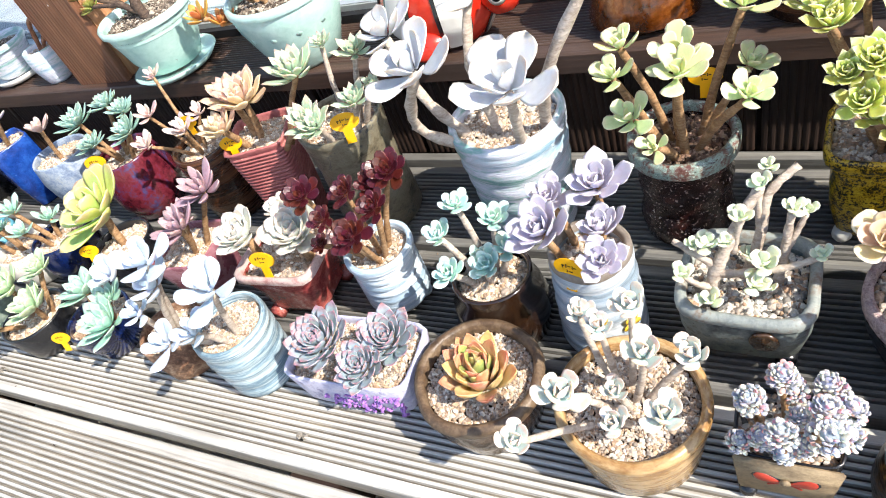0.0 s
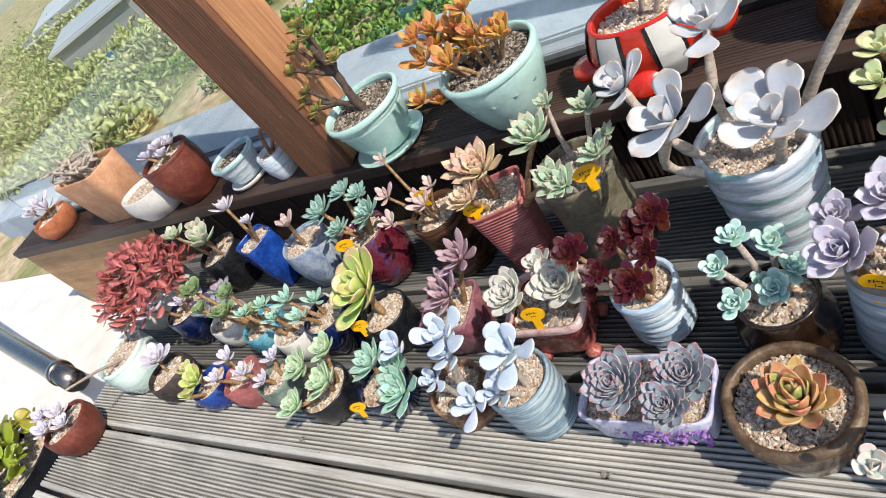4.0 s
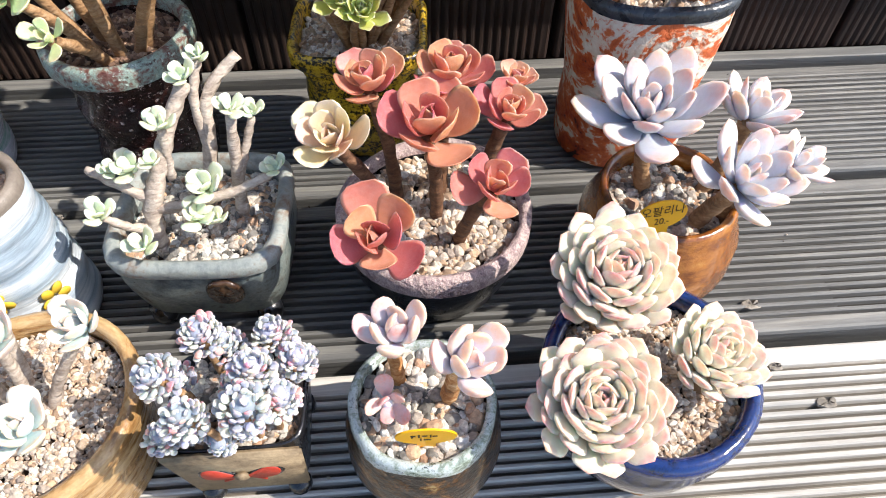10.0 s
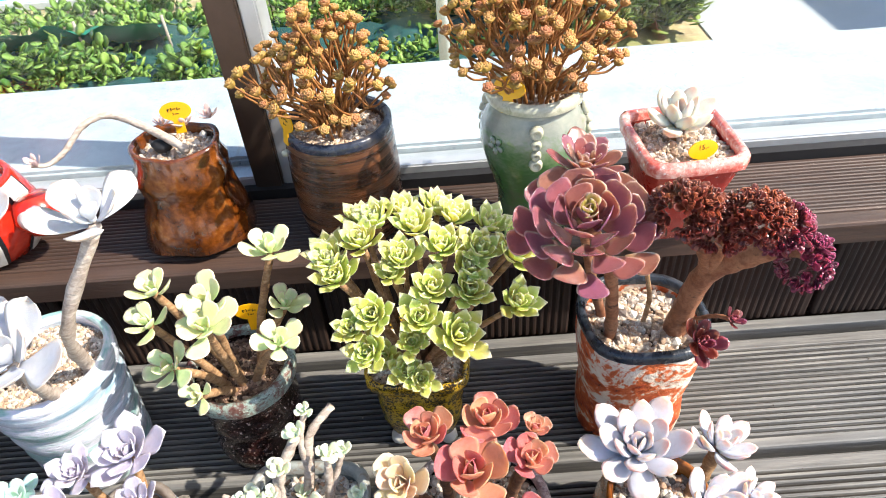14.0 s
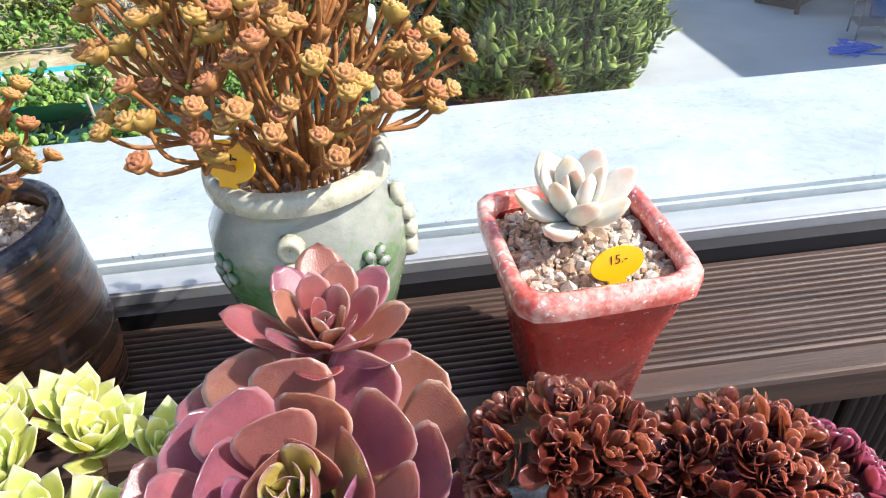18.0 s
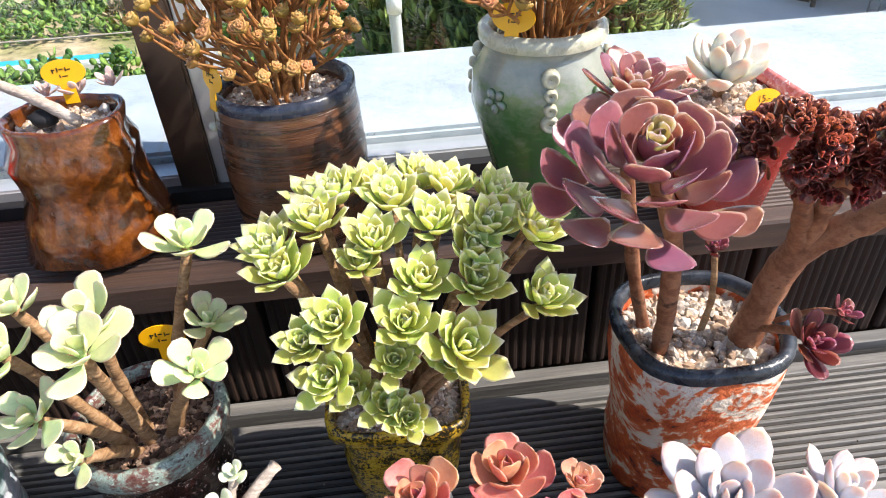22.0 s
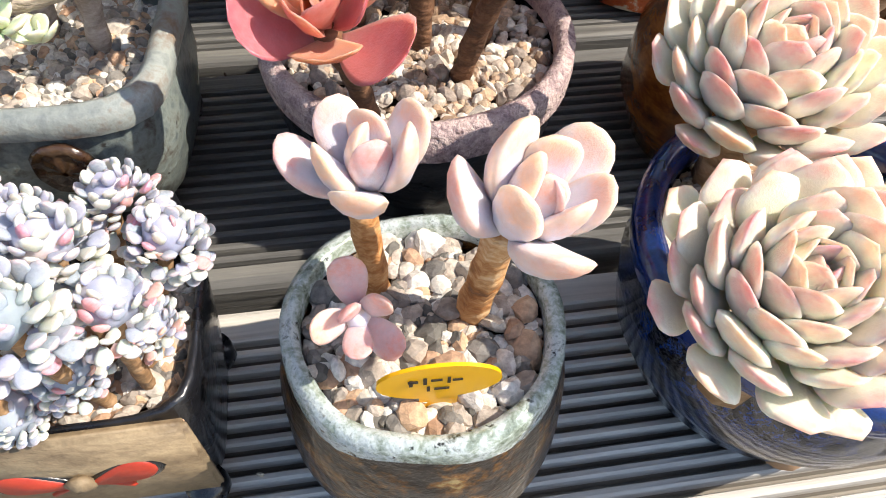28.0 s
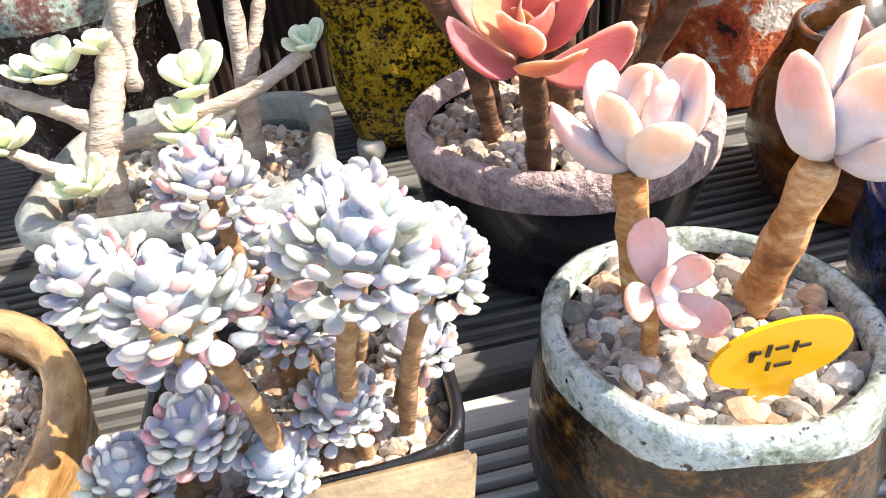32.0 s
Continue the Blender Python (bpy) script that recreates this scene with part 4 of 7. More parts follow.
ech_leaf = leaf_mesh("leaf", ECH, 0.72, 0.56, 0.85, 0.38, 0.36, 0.02, 0.09, rings=10, seg=10)
x, y = 0.2345, -0.009
a15 = potted(x, y, "blue glazed bowl with three pale green and pink rosettes")
make_pot(a15, [(0.034, 0.008), (0.044, 0.014), (0.053, 0.034), (0.0565, 0.055), (0.0545, 0.066), (0.0562, 0.0752)], BLUE, 0.006, 0.01, seed=1, stones=0.0019, rim=BLUE_RIM, rim_label="bright blue glossy rim")
foot_set(a15, 3, 0.036, 0.012, 0.008, plain("raw_clay_foot", "a8825f", 0.8), 0.25)
core = bud_mesh(ECH)
heads15 = [(0.216, 0.026, 0.116, 0.038, 60, (-0.05, -0.3, 1)), (0.194, -0.041, 0.108, 0.036, 66, (-0.1, -0.3, 1)), (0.261, -0.016, 0.1, 0.029, 50, (0.2, -0.2, 1))]
rosettes(a15, x, y, heads15, ech_leaf, core, spread=14, upright=70, inner=0.28, power=0.65, drop=0.55, out=0.5)
for p in heads15:
    stem(a15, [(p[0] - x, p[1] - y, 0.058), (p[0] - x, p[1] - y, p[2] - 0.004)], 0.008, 0.007)

# round mottled pot with two rosettes of fat rounded leaves
MOSS = glaze("mottled_brown_glaze", ["0c0906", "21170e", "6e4818", "8d7a50"], 90, (1, 1, 1.6), [0, 0.5, 0.8, 1], 0.3, 0.7, None, coat=0.3)
MOSS_RIM = glaze("grey_green_rim_glaze", ["4e5848", "8a968a", "bcc6c6", "3e4436"], 110, (1, 1, 1), None, 0.22, 0.6, "2a2a26", 260, 0.64, coat=0.5)
FAT = leafskin("moonstone_leaf", "c2bac8", "d0cad2", "deb09c", "e0bca8", 0.6, 0.4, 0.78, 0.62, 0.3, 0.3)
fat_leaf = leaf_mesh("leaf", FAT, 0.56, 0.5, 0.75, 0.42, 0.32, 0.08, 0.0, 0.3, 12, 12)
x, y = 0.113, -0.018
a14 = potted(x, y, "small round mottled brown pot with two rosettes of fat lilac leaves")
make_pot(a14, [(0.03, 0.0), (0.0385, 0.008), (0.0435, 0.03), (0.0415, 0.052), (0.0367, 0.0725)], MOSS, 0.0036, 0.006, wob=0.05, seed=2, rim=MOSS_RIM, stones=0.0032, fine=True, stone_mat=GRAVEL_MIX, rim_h=0.008, rim_label="uneven grey-green glazed rim")
core = bud_mesh(FAT)
rosettes(a14, x, y, [(0.102, -0.001, 0.111, 0.0265, 10, (-0.1, -0.15, 1)), (0.134, -0.022, 0.117, 0.0285, 11, (0.3, -0.3, 1))], fat_leaf, core, spread=26, upright=82, inner=0.5, power=0.6)
small_leaf = leaf_mesh("leaf", leafskin("pink_moonstone_leaf", "ccb0b8", "dab2ac", "e4a090", None, 0.6, 0.35, 0.7, 0.62, 0.3, 0.3), 0.58, 0.46, 0.75, 0.42, 0.2, 0.05, 0.0, 0.3, 10, 10)
rosettes(a14, x, y, [(0.096, -0.026, 0.0905, 0.0165, 6, (0.05, -0.75, 0.6))], small_leaf, core, spread=8, upright=64, inner=0.62)
stem(a14, [(-0.01, 0.012, 0.05), (-0.012, 0.014, 0.08), (-0.014, 0.017, 0.106)], 0.0036, 0.004, STEM_WARM)
stem(a14, [(0.012, 0.004, 0.05), (0.014, 0.002, 0.075), (0.018, -0.002, 0.112)], 0.005, 0.0045, STEM_WARM)
stem(a14, [(-0.016, -0.005, 0.055), (-0.0185, -0.006, 0.088)], 0.0018, 0.0018, STEM_WARM)
plant_tag(0.1135, -0.0415, 0.083, 2, -12, size=0.03)

# square dark pot with clustered stonecrop
CREAM = glaze("cream_slip", ["5c4c3a", "84735a", "a08e70"], 40, (1, 1, 1), None, 0.6, 0.5)
INKY = glaze("black_glaze", ["0d0d10", "17181c", "24262c"], 30, (1, 1, 1), None, 0.25, 0.3, None, coat=0.4)
SED = leafskin("stonecrop_leaf", "7a8498", "9ca2b2", "bcacb0", None, 0.65, 0.3, 0.85, 0.8, 0.4, 0.2, 0.2)
sed_leaf = leaf_mesh("leaf", SED, 0.56, 0.5, 0.7, 0.42, 0.1, 0.0, 0.0, 0.4, 8, 8)
sed_pink = leaf_mesh("leaf", leafskin("stonecrop_pink_leaf", "cc9a9c", "dc9c9c", "e88c8c", None, 0.6, 0.35, 0.7, 0.8, 0.3, 0.25), 0.56, 0.5, 0.7, 0.42, 0.1, 0.0, 0.0, 0.4, 8, 8)
sed_green = leaf_mesh("leaf", leafskin("stonecrop_green_leaf", "a8b8a8", "ccd0c0", "dcd4c4", None, 0.6, 0.4, 0.7, 0.8, 0.3, 0.25), 0.56, 0.5, 0.7, 0.42, 0.1, 0.0, 0.0, 0.4, 8, 8)
x, y = 0.017, -0.007
a13 = potted(x, y, "square black and cream pot with red bow and lilac-grey stonecrop")
make_pot(a13, [(0.029, 0.006), (0.03, 0.012), (0.0335, 0.04), (0.036, 0.068)], INKY, 0.003, 0.007, 6.0, 1, 0.8, 0.01, 3, fine=True, stone_mat=GRAVEL_MIX)
panel = box(-0.0345, 0.0345, -0.0261, -0.0226, 0.012, 0.071, 0.0012)
for v in panel.verts:
    v.co = Vector((v.co.x * (0.86 + v.co.z * 2.1), v.co.y - v.co.z * 0.096, v.co.z))
part("front_panel", panel, CREAM, a13, "cream front panel")
RED = glaze("red_paint", ["9c2c1c", "b8402a"], 60, (1, 1, 1), None, 0.4, 0.2)
for s in (-1, 1):
    for k, (size, material, words) in enumerate(((1.16, INKY, "black brushed outline of the bow"), (1.0, RED, "red painted bow wing"))):
        wing = lathe([(0.0092 * size, -0.001), (0.0101 * size, 0.0), (0.0092 * size, 0.001)], 18, 2, 1, 0.42, cap_high=True)
        for v in wing.verts:
            v.co.y *= 1.0 + 70 * s * v.co.x
        part("bow_outline" if k == 0 else "bow_wing", wing, material, a13, words).matrix_basis = pose(s * 0.0112, -0.0304 - 0.0006 * k, 0.044, 84, 0, 0) @ pose(0, 0, 0, 0, 0, s * 17)
    tail = box(-0.0055, 0.0055, -0.0009, 0.0009, -0.0005, 0.0005, 0.0004)
    part("bow_tail", tail, RED, a13, "red painted ribbon end").matrix_basis = pose(s * 0.0065, -0.0302, 0.0355, 84, 0, 0) @ pose(0, 0, 0, 0, 0, -s * 28)
part("bow_knot", lathe([(0.0008, -0.0022), (0.0034, -0.001), (0.0042, 0.0006), (0.001, 0.0022)], 14, wob=0.08, cap_high=True), CREAM, a13).matrix_basis = pose(0, -0.032, 0.0425, 90)
foot_set(a13, 4, 0.034, 0.012, 0.007, INKY, 0.5)
core = bud_mesh(SED, 0.0062)
spots = [(0.011, 0.0, 0.123, 0.0135), (0.017, 0.006, 0.1, 0.0125), (0.039, 0.01, 0.103, 0.0135), (0.053, -0.004, 0.101, 0.013), (-0.009, -0.018, 0.117, 0.0135), (0.037, -0.02, 0.122, 0.0135), (0.011, -0.044, 0.127, 0.013), (0.037, -0.042, 0.129, 0.0145), (0.049, -0.032, 0.116, 0.012), (-0.008, -0.006, 0.092, 0.012), (0.0, -0.028, 0.086, 0.012), (0.028, -0.028, 0.084, 0.011), (0.045, -0.018, 0.086, 0.01), (0.014, -0.034, 0.078, 0.009), (-0.014, -0.03, 0.08, 0.011), (0.022, -0.012, 0.094, 0.011)]
branch(a13, x, y, 0.06, spots, 0.0021, 0.0018, STEM, 0.6)
for a, b, c, d in spots:
    mid = put("rosette", core, a13, pose(a - x, b - y, c, random.uniform(-15, 15), random.uniform(-15, 15), random.uniform(0, 360)))
    for k in range(84):
        u = 1 - 1.6 * (k + 0.5) / 84
        v = Vector((math.cos(k * 2.39996) * math.sqrt(1 - u * u), math.sin(k * 2.39996) * math.sqrt(1 - u * u), u))
        q = v.to_track_quat("Y", "Z").to_matrix().to_4x4()
        big = random.uniform(0.27, 0.38) * d
        put("leaf", sed_leaf, mid, Matrix.Translation(v * d * random.uniform(0.4, 0.62) - Vector((0, 0, d * 0.3))) @ q @ pose(0, 0, 0, random.uniform(-25, 35), 0, random.uniform(-20, 20)) @ Matrix.Diagonal((big * 1.45, big, big * 1.4, 1)))
for mid in a13.children:
    for ob in mid.children:
        if mid.name.startswith("rosette") and random.random() < 0.52:
            ob.data = sed_pink if random.random() < 0.2 else sed_green

# wide beige bowl with pale clustered rosettes
BEIGE = glaze("beige_glaze", ["6e4e2c", "977246", "b8986a", "ccb288"], 18, (1, 1, 6), None, 0.25, 0.35, None, coat=0.4)
PALE = leafskin("pale_blue_leaf", "98bcb8", "c6d4ce", "e2c8b2", "e0c4ac", 0.6, 0.4, 0.75, 0.7, 0.25, 0.2)
pale_leaf = leaf_mesh("leaf", PALE, 0.66, 0.36, 0.9, 0.38, 0.32, 0.15, 0.02, 0.2, 10, 10)
x, y = -0.094, -0.006
a12 = potted(x, y, "wide beige brown bowl with pale blue rosettes on branching stems")
make_pot(a12, [(0.045, 0.0), (0.052, 0.006), (0.055, 0.03), (0.0585, 0.05), (0.0595, 0.068)], BEIGE, 0.006, 0.008, seed=4, stones=0.0018, rim=BEIGE)
spots = [(-0.134, 0.028, 0.13, 0.016), (-0.093, 0.034, 0.139, 0.02), (-0.112, 0.01, 0.14, 0.016), (-0.08, 0.0, 0.126, 0.022), (-0.047, 0.011, 0.117, 0.019), (-0.13, -0.044, 0.13, 0.025), (-0.101, -0.016, 0.094, 0.015), (-0.091, -0.053, 0.117, 0.016), (-0.06, -0.039, 0.114, 0.022), (-0.16, -0.078, 0.11, 0.019)]
core = bud_mesh(PALE)
branch(a12, x, y, 0.055, spots, 0.0034, 0.0026, STEM_PALE, 0.25)
rosettes(a12, x, y, [(a, b, c, d, 11) for a, b, c, d in spots], pale_leaf, core, spread=16, upright=78, inner=0.5, power=0.7)

# dark brown bowl with an orange rosette
BROWN = glaze("dark_brown_glaze", ["1c120c", "38251a", "54402e", "7a5a34"], 22, (1, 1, 3), None, 0.22, 0.4, None, coat=0.5)
AGV = leafskin("salmon_green_leaf", "9aa468", "d4b888", "cc8a5e", "d0a67c", 0.45, 0.1, 0.8, 0.75, 0.3, 0.25)
agv_leaf = leaf_mesh("leaf", AGV, 0.46, 0.22, 0.7, 0.5, 0.06, 0.35, 0.07, rings=11, seg=10)
x, y = -0.2297, -0.001
a11 = potted(x, y, "dark brown glazed bowl with one salmon-green pointed rosette")
make_pot(a11, [(0.042, 0.0), (0.05, 0.006), (0.056, 0.03), (0.056, 0.046), (0.0588, 0.0595)], BROWN, 0.007, 0.008, seed=5, wob=0.03, stones=0.0018, rim=glaze("brown_rim_glaze", ["3a2d22", "5d4a38", "7d6a54"], 60, (1, 1, 1), None, 0.4, 0.6))
core = bud_mesh(AGV)
rosettes(a11, x, y, [(-0.224, -0.003, 0.056, 0.05, 24, (0.03, -0.1, 1))], agv_leaf, core, spread=46, upright=84, inner=0.86, power=0.7, jitter=3, drop=0.1, out=0.25)
AGV_IN = leafskin("green_heart_leaf", "7e8c48", "98a058", "b8905c", "a8a068", 0.45, 0.05, 0.9, 0.8, 0.3, 0.2)
rosettes(a11, x, y, [(-0.224, -0.003, 0.066, 0.038, 9, (0.03, -0.1, 1))], leaf_mesh("leaf", AGV_IN, 0.46, 0.2, 0.7, 0.5, 0.06, 0.35, 0.07), core, spread=66, upright=88, inner=0.9, jitter=3, drop=0.1, out=0.2)

# lilac trough with three blue-purple rosettes
LILAC = glaze("lilac_glaze", ["9496b8", "b4b4d2", "cfccde", "8a84ac"], 40, (1, 1, 1), None, 0.35, 0.7, None)
PURP = leafskin("blue_purple_leaf", "788c98", "98a8b2", "aa6a72", "a87480", 0.45, 0.2, 0.85, 0.78, 0.2, 0.12)
purp_leaf = leaf_mesh("leaf", PURP, 0.6, 0.18, 0.95, 0.5, 0.25, 0.3, 0.08)
x, y = -0.3715, 0.009
a10 = potted(x, y, "lilac glazed rectangular trough with pressed flowers and three blue-purple rosettes", turn=2)
make_pot(a10, [(0.062, 0.0), (0.066, 0.006), (0.07, 0.03), (0.073, 0.05)], LILAC, 0.006, 0.007, 7.0, 1.0, 0.56, 0.02, 6, stones=0.0018)
flower = glaze("purple_flower_clay", ["7a5aa0", "a070b8", "b58ac4"], 80, (1, 1, 1), None, 0.5, 0.4)
rng = np.random.default_rng(4)
pts = np.c_[rng.uniform(-0.035, 0.066, 110), np.full(110, -0.0405) + rng.normal(0, 0.0006, 110), rng.uniform(0.006, 0.04, 110)]
pts = pts[(pts[:, 2] < 0.042 - (0.03 - pts[:, 0]) * 0.25)]
fm_ = pebbles(pts, np.full(len(pts), 0.0026), 9)
fm_.materials.append(flower)
fo = new("flower_relief", fm_)
fo.parent = a10
tagged(fo, "purple clay flowers pressed on", kind="stuff")
core = bud_mesh(PURP)
rosettes(a10, x, y, [(-0.386, -0.007, 0.091, 0.039, 46, (-0.1, -0.25, 1)), (-0.318, 0.006, 0.086, 0.036, 44, (0.1, -0.2, 1)), (-0.333, -0.026, 0.085, 0.03, 38, (0, -0.3, 1))], purp_leaf, core, spread=18, upright=72, inner=0.3, power=0.7, out=0.3, drop=0.4)

# striped blue cylinder with a blue-leaved plant
STRIPE = glaze("striped_blue_glaze", ["7d949e", "b4c6cc", "5f7c8e", "c6d4d8", "8a7a60"], 9, (0.35, 0.35, 12), None, 0.3, 0.5, None, coat=0.3, fine_part=0.12)
BLUEL = leafskin("ice_blue_leaf", "a9b9cc", "bac7d6", "d0d4dc", None, 0.6, 0.5, 0.9, 0.8, 0.2, 0.15)
bl_leaf = leaf_mesh("leaf", BLUEL, 0.58, 0.36, 1.15, 0.4, 0.18, 0.05, 0.02, rings=11, seg=10)
x, y = -0.508, -0.003
a9 = potted(x, y, "blue and white striped cylinder pot with ice-blue long-leaved succulent")
make_pot(a9, rolls(0.038, 0.0425, 0.088, 5, 0.0012), STRIPE, 0.005, 0.009, seed=7, wob=0.03, stones=0.0018)
core = bud_mesh(BLUEL)
spots = [(-0.468, -0.014, 0.166, 0.042), (-0.528, -0.054, 0.122, 0.031), (-0.494, -0.043, 0.13, 0.028)]
branch(a9, x, y, 0.078, spots, 0.004, 0.003, STEM_PALE, 0.3)
rosettes(a9, x, y, [(a, b, c, d, 9) for a, b, c, d in spots], bl_leaf, core, spread=2, upright=75, inner=0.4, power=0.6)

# carved brown pot with the same kind
CARVED = glaze("carved_brown_clay", ["3a241a", "5d3d2c", "8a6a52", "b39a80"], 35, (1, 1, 1), None, 0.6, 0.9, None)
x, y = -0.617, -0.003
a8 = potted(x, y, "carved brown clay pot with white-blue long-leaved rosettes")
make_pot(a8, [(0.03, 0.0), (0.036, 0.006), (0.04, 0.03), (0.04, 0.058)], CARVED, 0.005, 0.01, seed=8, wob=0.06)
spots = [(-0.55, -0.002, 0.183, 0.038), (-0.556, -0.01, 0.155, 0.032), (-0.595, -0.026, 0.122, 0.024)]
branch(a8, x, y, 0.05, spots, 0.004, 0.003, STEM_PALE, 0.2)
rosettes(a8, x, y, [(a, b, c, d, 10) for a, b, c, d in spots], bl_leaf, core, spread=8, upright=72, inner=0.5)

# blue pot, mint rosettes
MINT = leafskin("mint_leaf", "7fb39a", "97c4ad", "b7cdb6", "a9c6b4", 0.5, 0.25, 0.85, 0.8, 0.2, 0.15)
mint_leaf = leaf_mesh("leaf", MINT, 0.48, 0.18, 1.1, 0.45, 0.25, 0.25, 0.12)
DEEP = glaze("deep_blue_glaze", ["070b20", "0c183e", "14285c"], 25, (1, 1, 1), None, 0.15, 0.2, None, coat=0.7)
x, y = -0.75, 0.0
a7 = potted(x, y, "deep blue glazed pot with mint green rosettes")
make_pot(a7, [(0.025, 0.0), (0.032, 0.006), (0.038, 0.03), (0.042, 0.056)], DEEP, 0.004, 0.01, seed=9)
core = bud_mesh(MINT)
spots = [(-0.74, 0.008, 0.098, 0.037), (-0.67, -0.028, 0.092, 0.04), (-0.69, 0.0, 0.098, 0.026)]
branch(a7, x, y, 0.048, spots, 0.004, 0.003, None, 0.3)
rosettes(a7, x, y, [(a, b, c, d, 24) for a, b, c, d in spots], mint_leaf, core, spread=8, upright=80, inner=0.35)
rosettes(a7, x, y, [(-0.668, 0.011, 0.13, 0.03, 9)], bl_leaf, bud_mesh(BLUEL), spread=18, upright=65, inner=0.5)
plant_tag(-0.762, -0.045, 0.068, 15, 50, size=0.026)

# black pot with green rosettes
SAGE = leafskin("sage_leaf", "93b382", "a9c49a", "c6cfa8", "bfd0aa", 0.5, 0.2, 0.85, 0.8, 0.2, 0.15)
sage_leaf = leaf_mesh("leaf", SAGE, 0.55, 0.2, 0.9, 0.48, 0.25, 0.25, 0.06)
x, y = -0.872, -0.012
a6 = potted(x, y, "shiny black pot with sage green rosettes")
make_pot(a6, [(0.03, 0.0), (0.038, 0.006), (0.042, 0.03), (0.045, 0.052)], INKY, 0.004, 0.009, seed=10)
core = bud_mesh(SAGE)
spots = [(-0.89, 0.0, 0.095, 0.034), (-0.83, 0.022, 0.112, 0.028), (-0.836, -0.016, 0.082, 0.038), (-0.892, -0.052, 0.07, 0.032)]
branch(a6, x, y, 0.045, spots, 0.004, 0.003, None, 0.4)
rosettes(a6, x, y, [(a, b, c, d, 26) for a, b, c, d in spots], sage_leaf, core, spread=8, upright=82, inner=0.3)


# ---- middle row ----
# ochre pot with opal rosettes
OCHRE = glaze("ochre_glaze", ["4a2610", "7a4418", "a5682a", "c08a48"], 12, (1, 1, 2.5), None, 0.2, 0.35, None, coat=0.6, dist=1.5)
OPAL = leafskin("opal_leaf", "b6bccc", "cbccd4", "deb4a2", "d8c0b8", 0.5, 0.35, 0.82, 0.75, 0.25, 0.25)
opal_leaf = leaf_mesh("leaf", OPAL, 0.46, 0.34, 0.95, 0.46, 0.2, 0.1, 0.04)
x, y = 0.279, 0.114
b15 = potted(x, y, "ochre brown glazed pot with large powdery lilac-white rosettes")
make_pot(b15, [(0.035, 0.0), (0.046, 0.006), (0.0555, 0.028), (0.0535, 0.052), (0.0465, 0.07), (0.0445, 0.079)], OCHRE, 0.006, 0.012, seed=11, fine=True, stone_mat=GRAVEL_MIX, wob=0.04)
core = bud_mesh(OPAL)
spots = [(0.259, 0.133, 0.126, 0.051, 22, (-0.1, -0.2, 1)), (0.324, 0.132, 0.124, 0.036, 16, (0.35, 0.05, 1)), (0.301, 0.081, 0.119, 0.041, 18, (0.25, -0.35, 1)), (0.334, 0.088, 0.122, 0.026, 12, (0.5, -0.1, 1))]
branch(b15, x, y, 0.064, spots, 0.006, 0.005, None, 0.5)
rosettes(b15, x, y, spots, opal_leaf, core, spread=14, upright=78, inner=0.35, power=0.7)
plant_tag(0.261, 0.08, 0.095, 6, 45, ("\uc624\ud314\ub9ac\ub098", "20.-"), 0.032)

# black bowl with a rough pink rim, red plant
PINKRIM = glaze("rough_pink_clay", ["6e585c", "a08a8a", "c4b0aa", "84706f"], 160, (1, 1, 1), None, 0.8, 1.0, None, bump_scale=260)
REDL = leafskin("red_leaf", "c6907f", "cb8270", "ba6655", "b15c4a", 0.42, 0.1, 0.85, 0.8, 0.3, 0.3)
red_leaf = leaf_mesh("leaf", REDL, 0.8, 0.22, 1.05, 0.4, 0.36, 0.28, 0.0, rings=10, seg=10)
PEACH = leafskin("peach_leaf", "c07a70", "e4c49c", "e8c8a8", "e8c4a8", 0.45, 0.1, 0.85, 0.8, 0.3, 0.3)
peach_leaf = leaf_mesh("leaf", PEACH, 0.74, 0.13, 1.0, 0.42, 0.3, 0.22, 0.0)
x, y = 0.1285, 0.122
b14 = potted(x, y, "black bowl with rough pink rim and coral red rosettes")
make_pot(b14, [(0.038, 0.0), (0.05, 0.006), (0.059, 0.03), (0.063, 0.054), (0.063, 0.066)], INKY, 0.0055, 0.009, seed=12, fine=True, wob=0.03, rim=PINKRIM, rim_h=0.011, rim_label="rough crusted pink clay rim")
core = bud_mesh(REDL)
spots = [(0.092, 0.145, 0.15, 0.026, 11, (-0.1, -0.15, 1)), (0.141, 0.157, 0.145, 0.03, 11, (0.05, 0.0, 1)), (0.178, 0.145, 0.148, 0.016, 8, (0.2, 0.0, 1)), (0.171, 0.121, 0.143, 0.024, 11, (0.2, -0.2, 1)), (0.125, 0.116, 0.138, 0.039, 9, (0, -0.25, 1)), (0.159, 0.079, 0.127, 0.027, 8, (0.15, -0.35, 1)), (0.094, 0.053, 0.119, 0.033, 8, (-0.1, -0.45, 1))]
branch(b14, x, y, 0.06, spots, 0.0045, 0.004, STEM_DARK, 0.55)
spots = [(s[0], s[1], s[2], s[3], s[4] + 4) + tuple(s[5:]) for s in spots]
rosettes(b14, x, y, spots, red_leaf, core, spread=4, upright=80, inner=0.34, power=0.75, drop=0.45)
spots = [(0.072, 0.112, 0.136, 0.029, 15, (-0.3, -0.35, 1))]
branch(b14, x, y, 0.06, spots, 0.0045, 0.004, STEM_DARK, 0.5)
rosettes(b14, x, y, spots, peach_leaf, bud_mesh(REDL), spread=10, upright=74, inner=0.35)

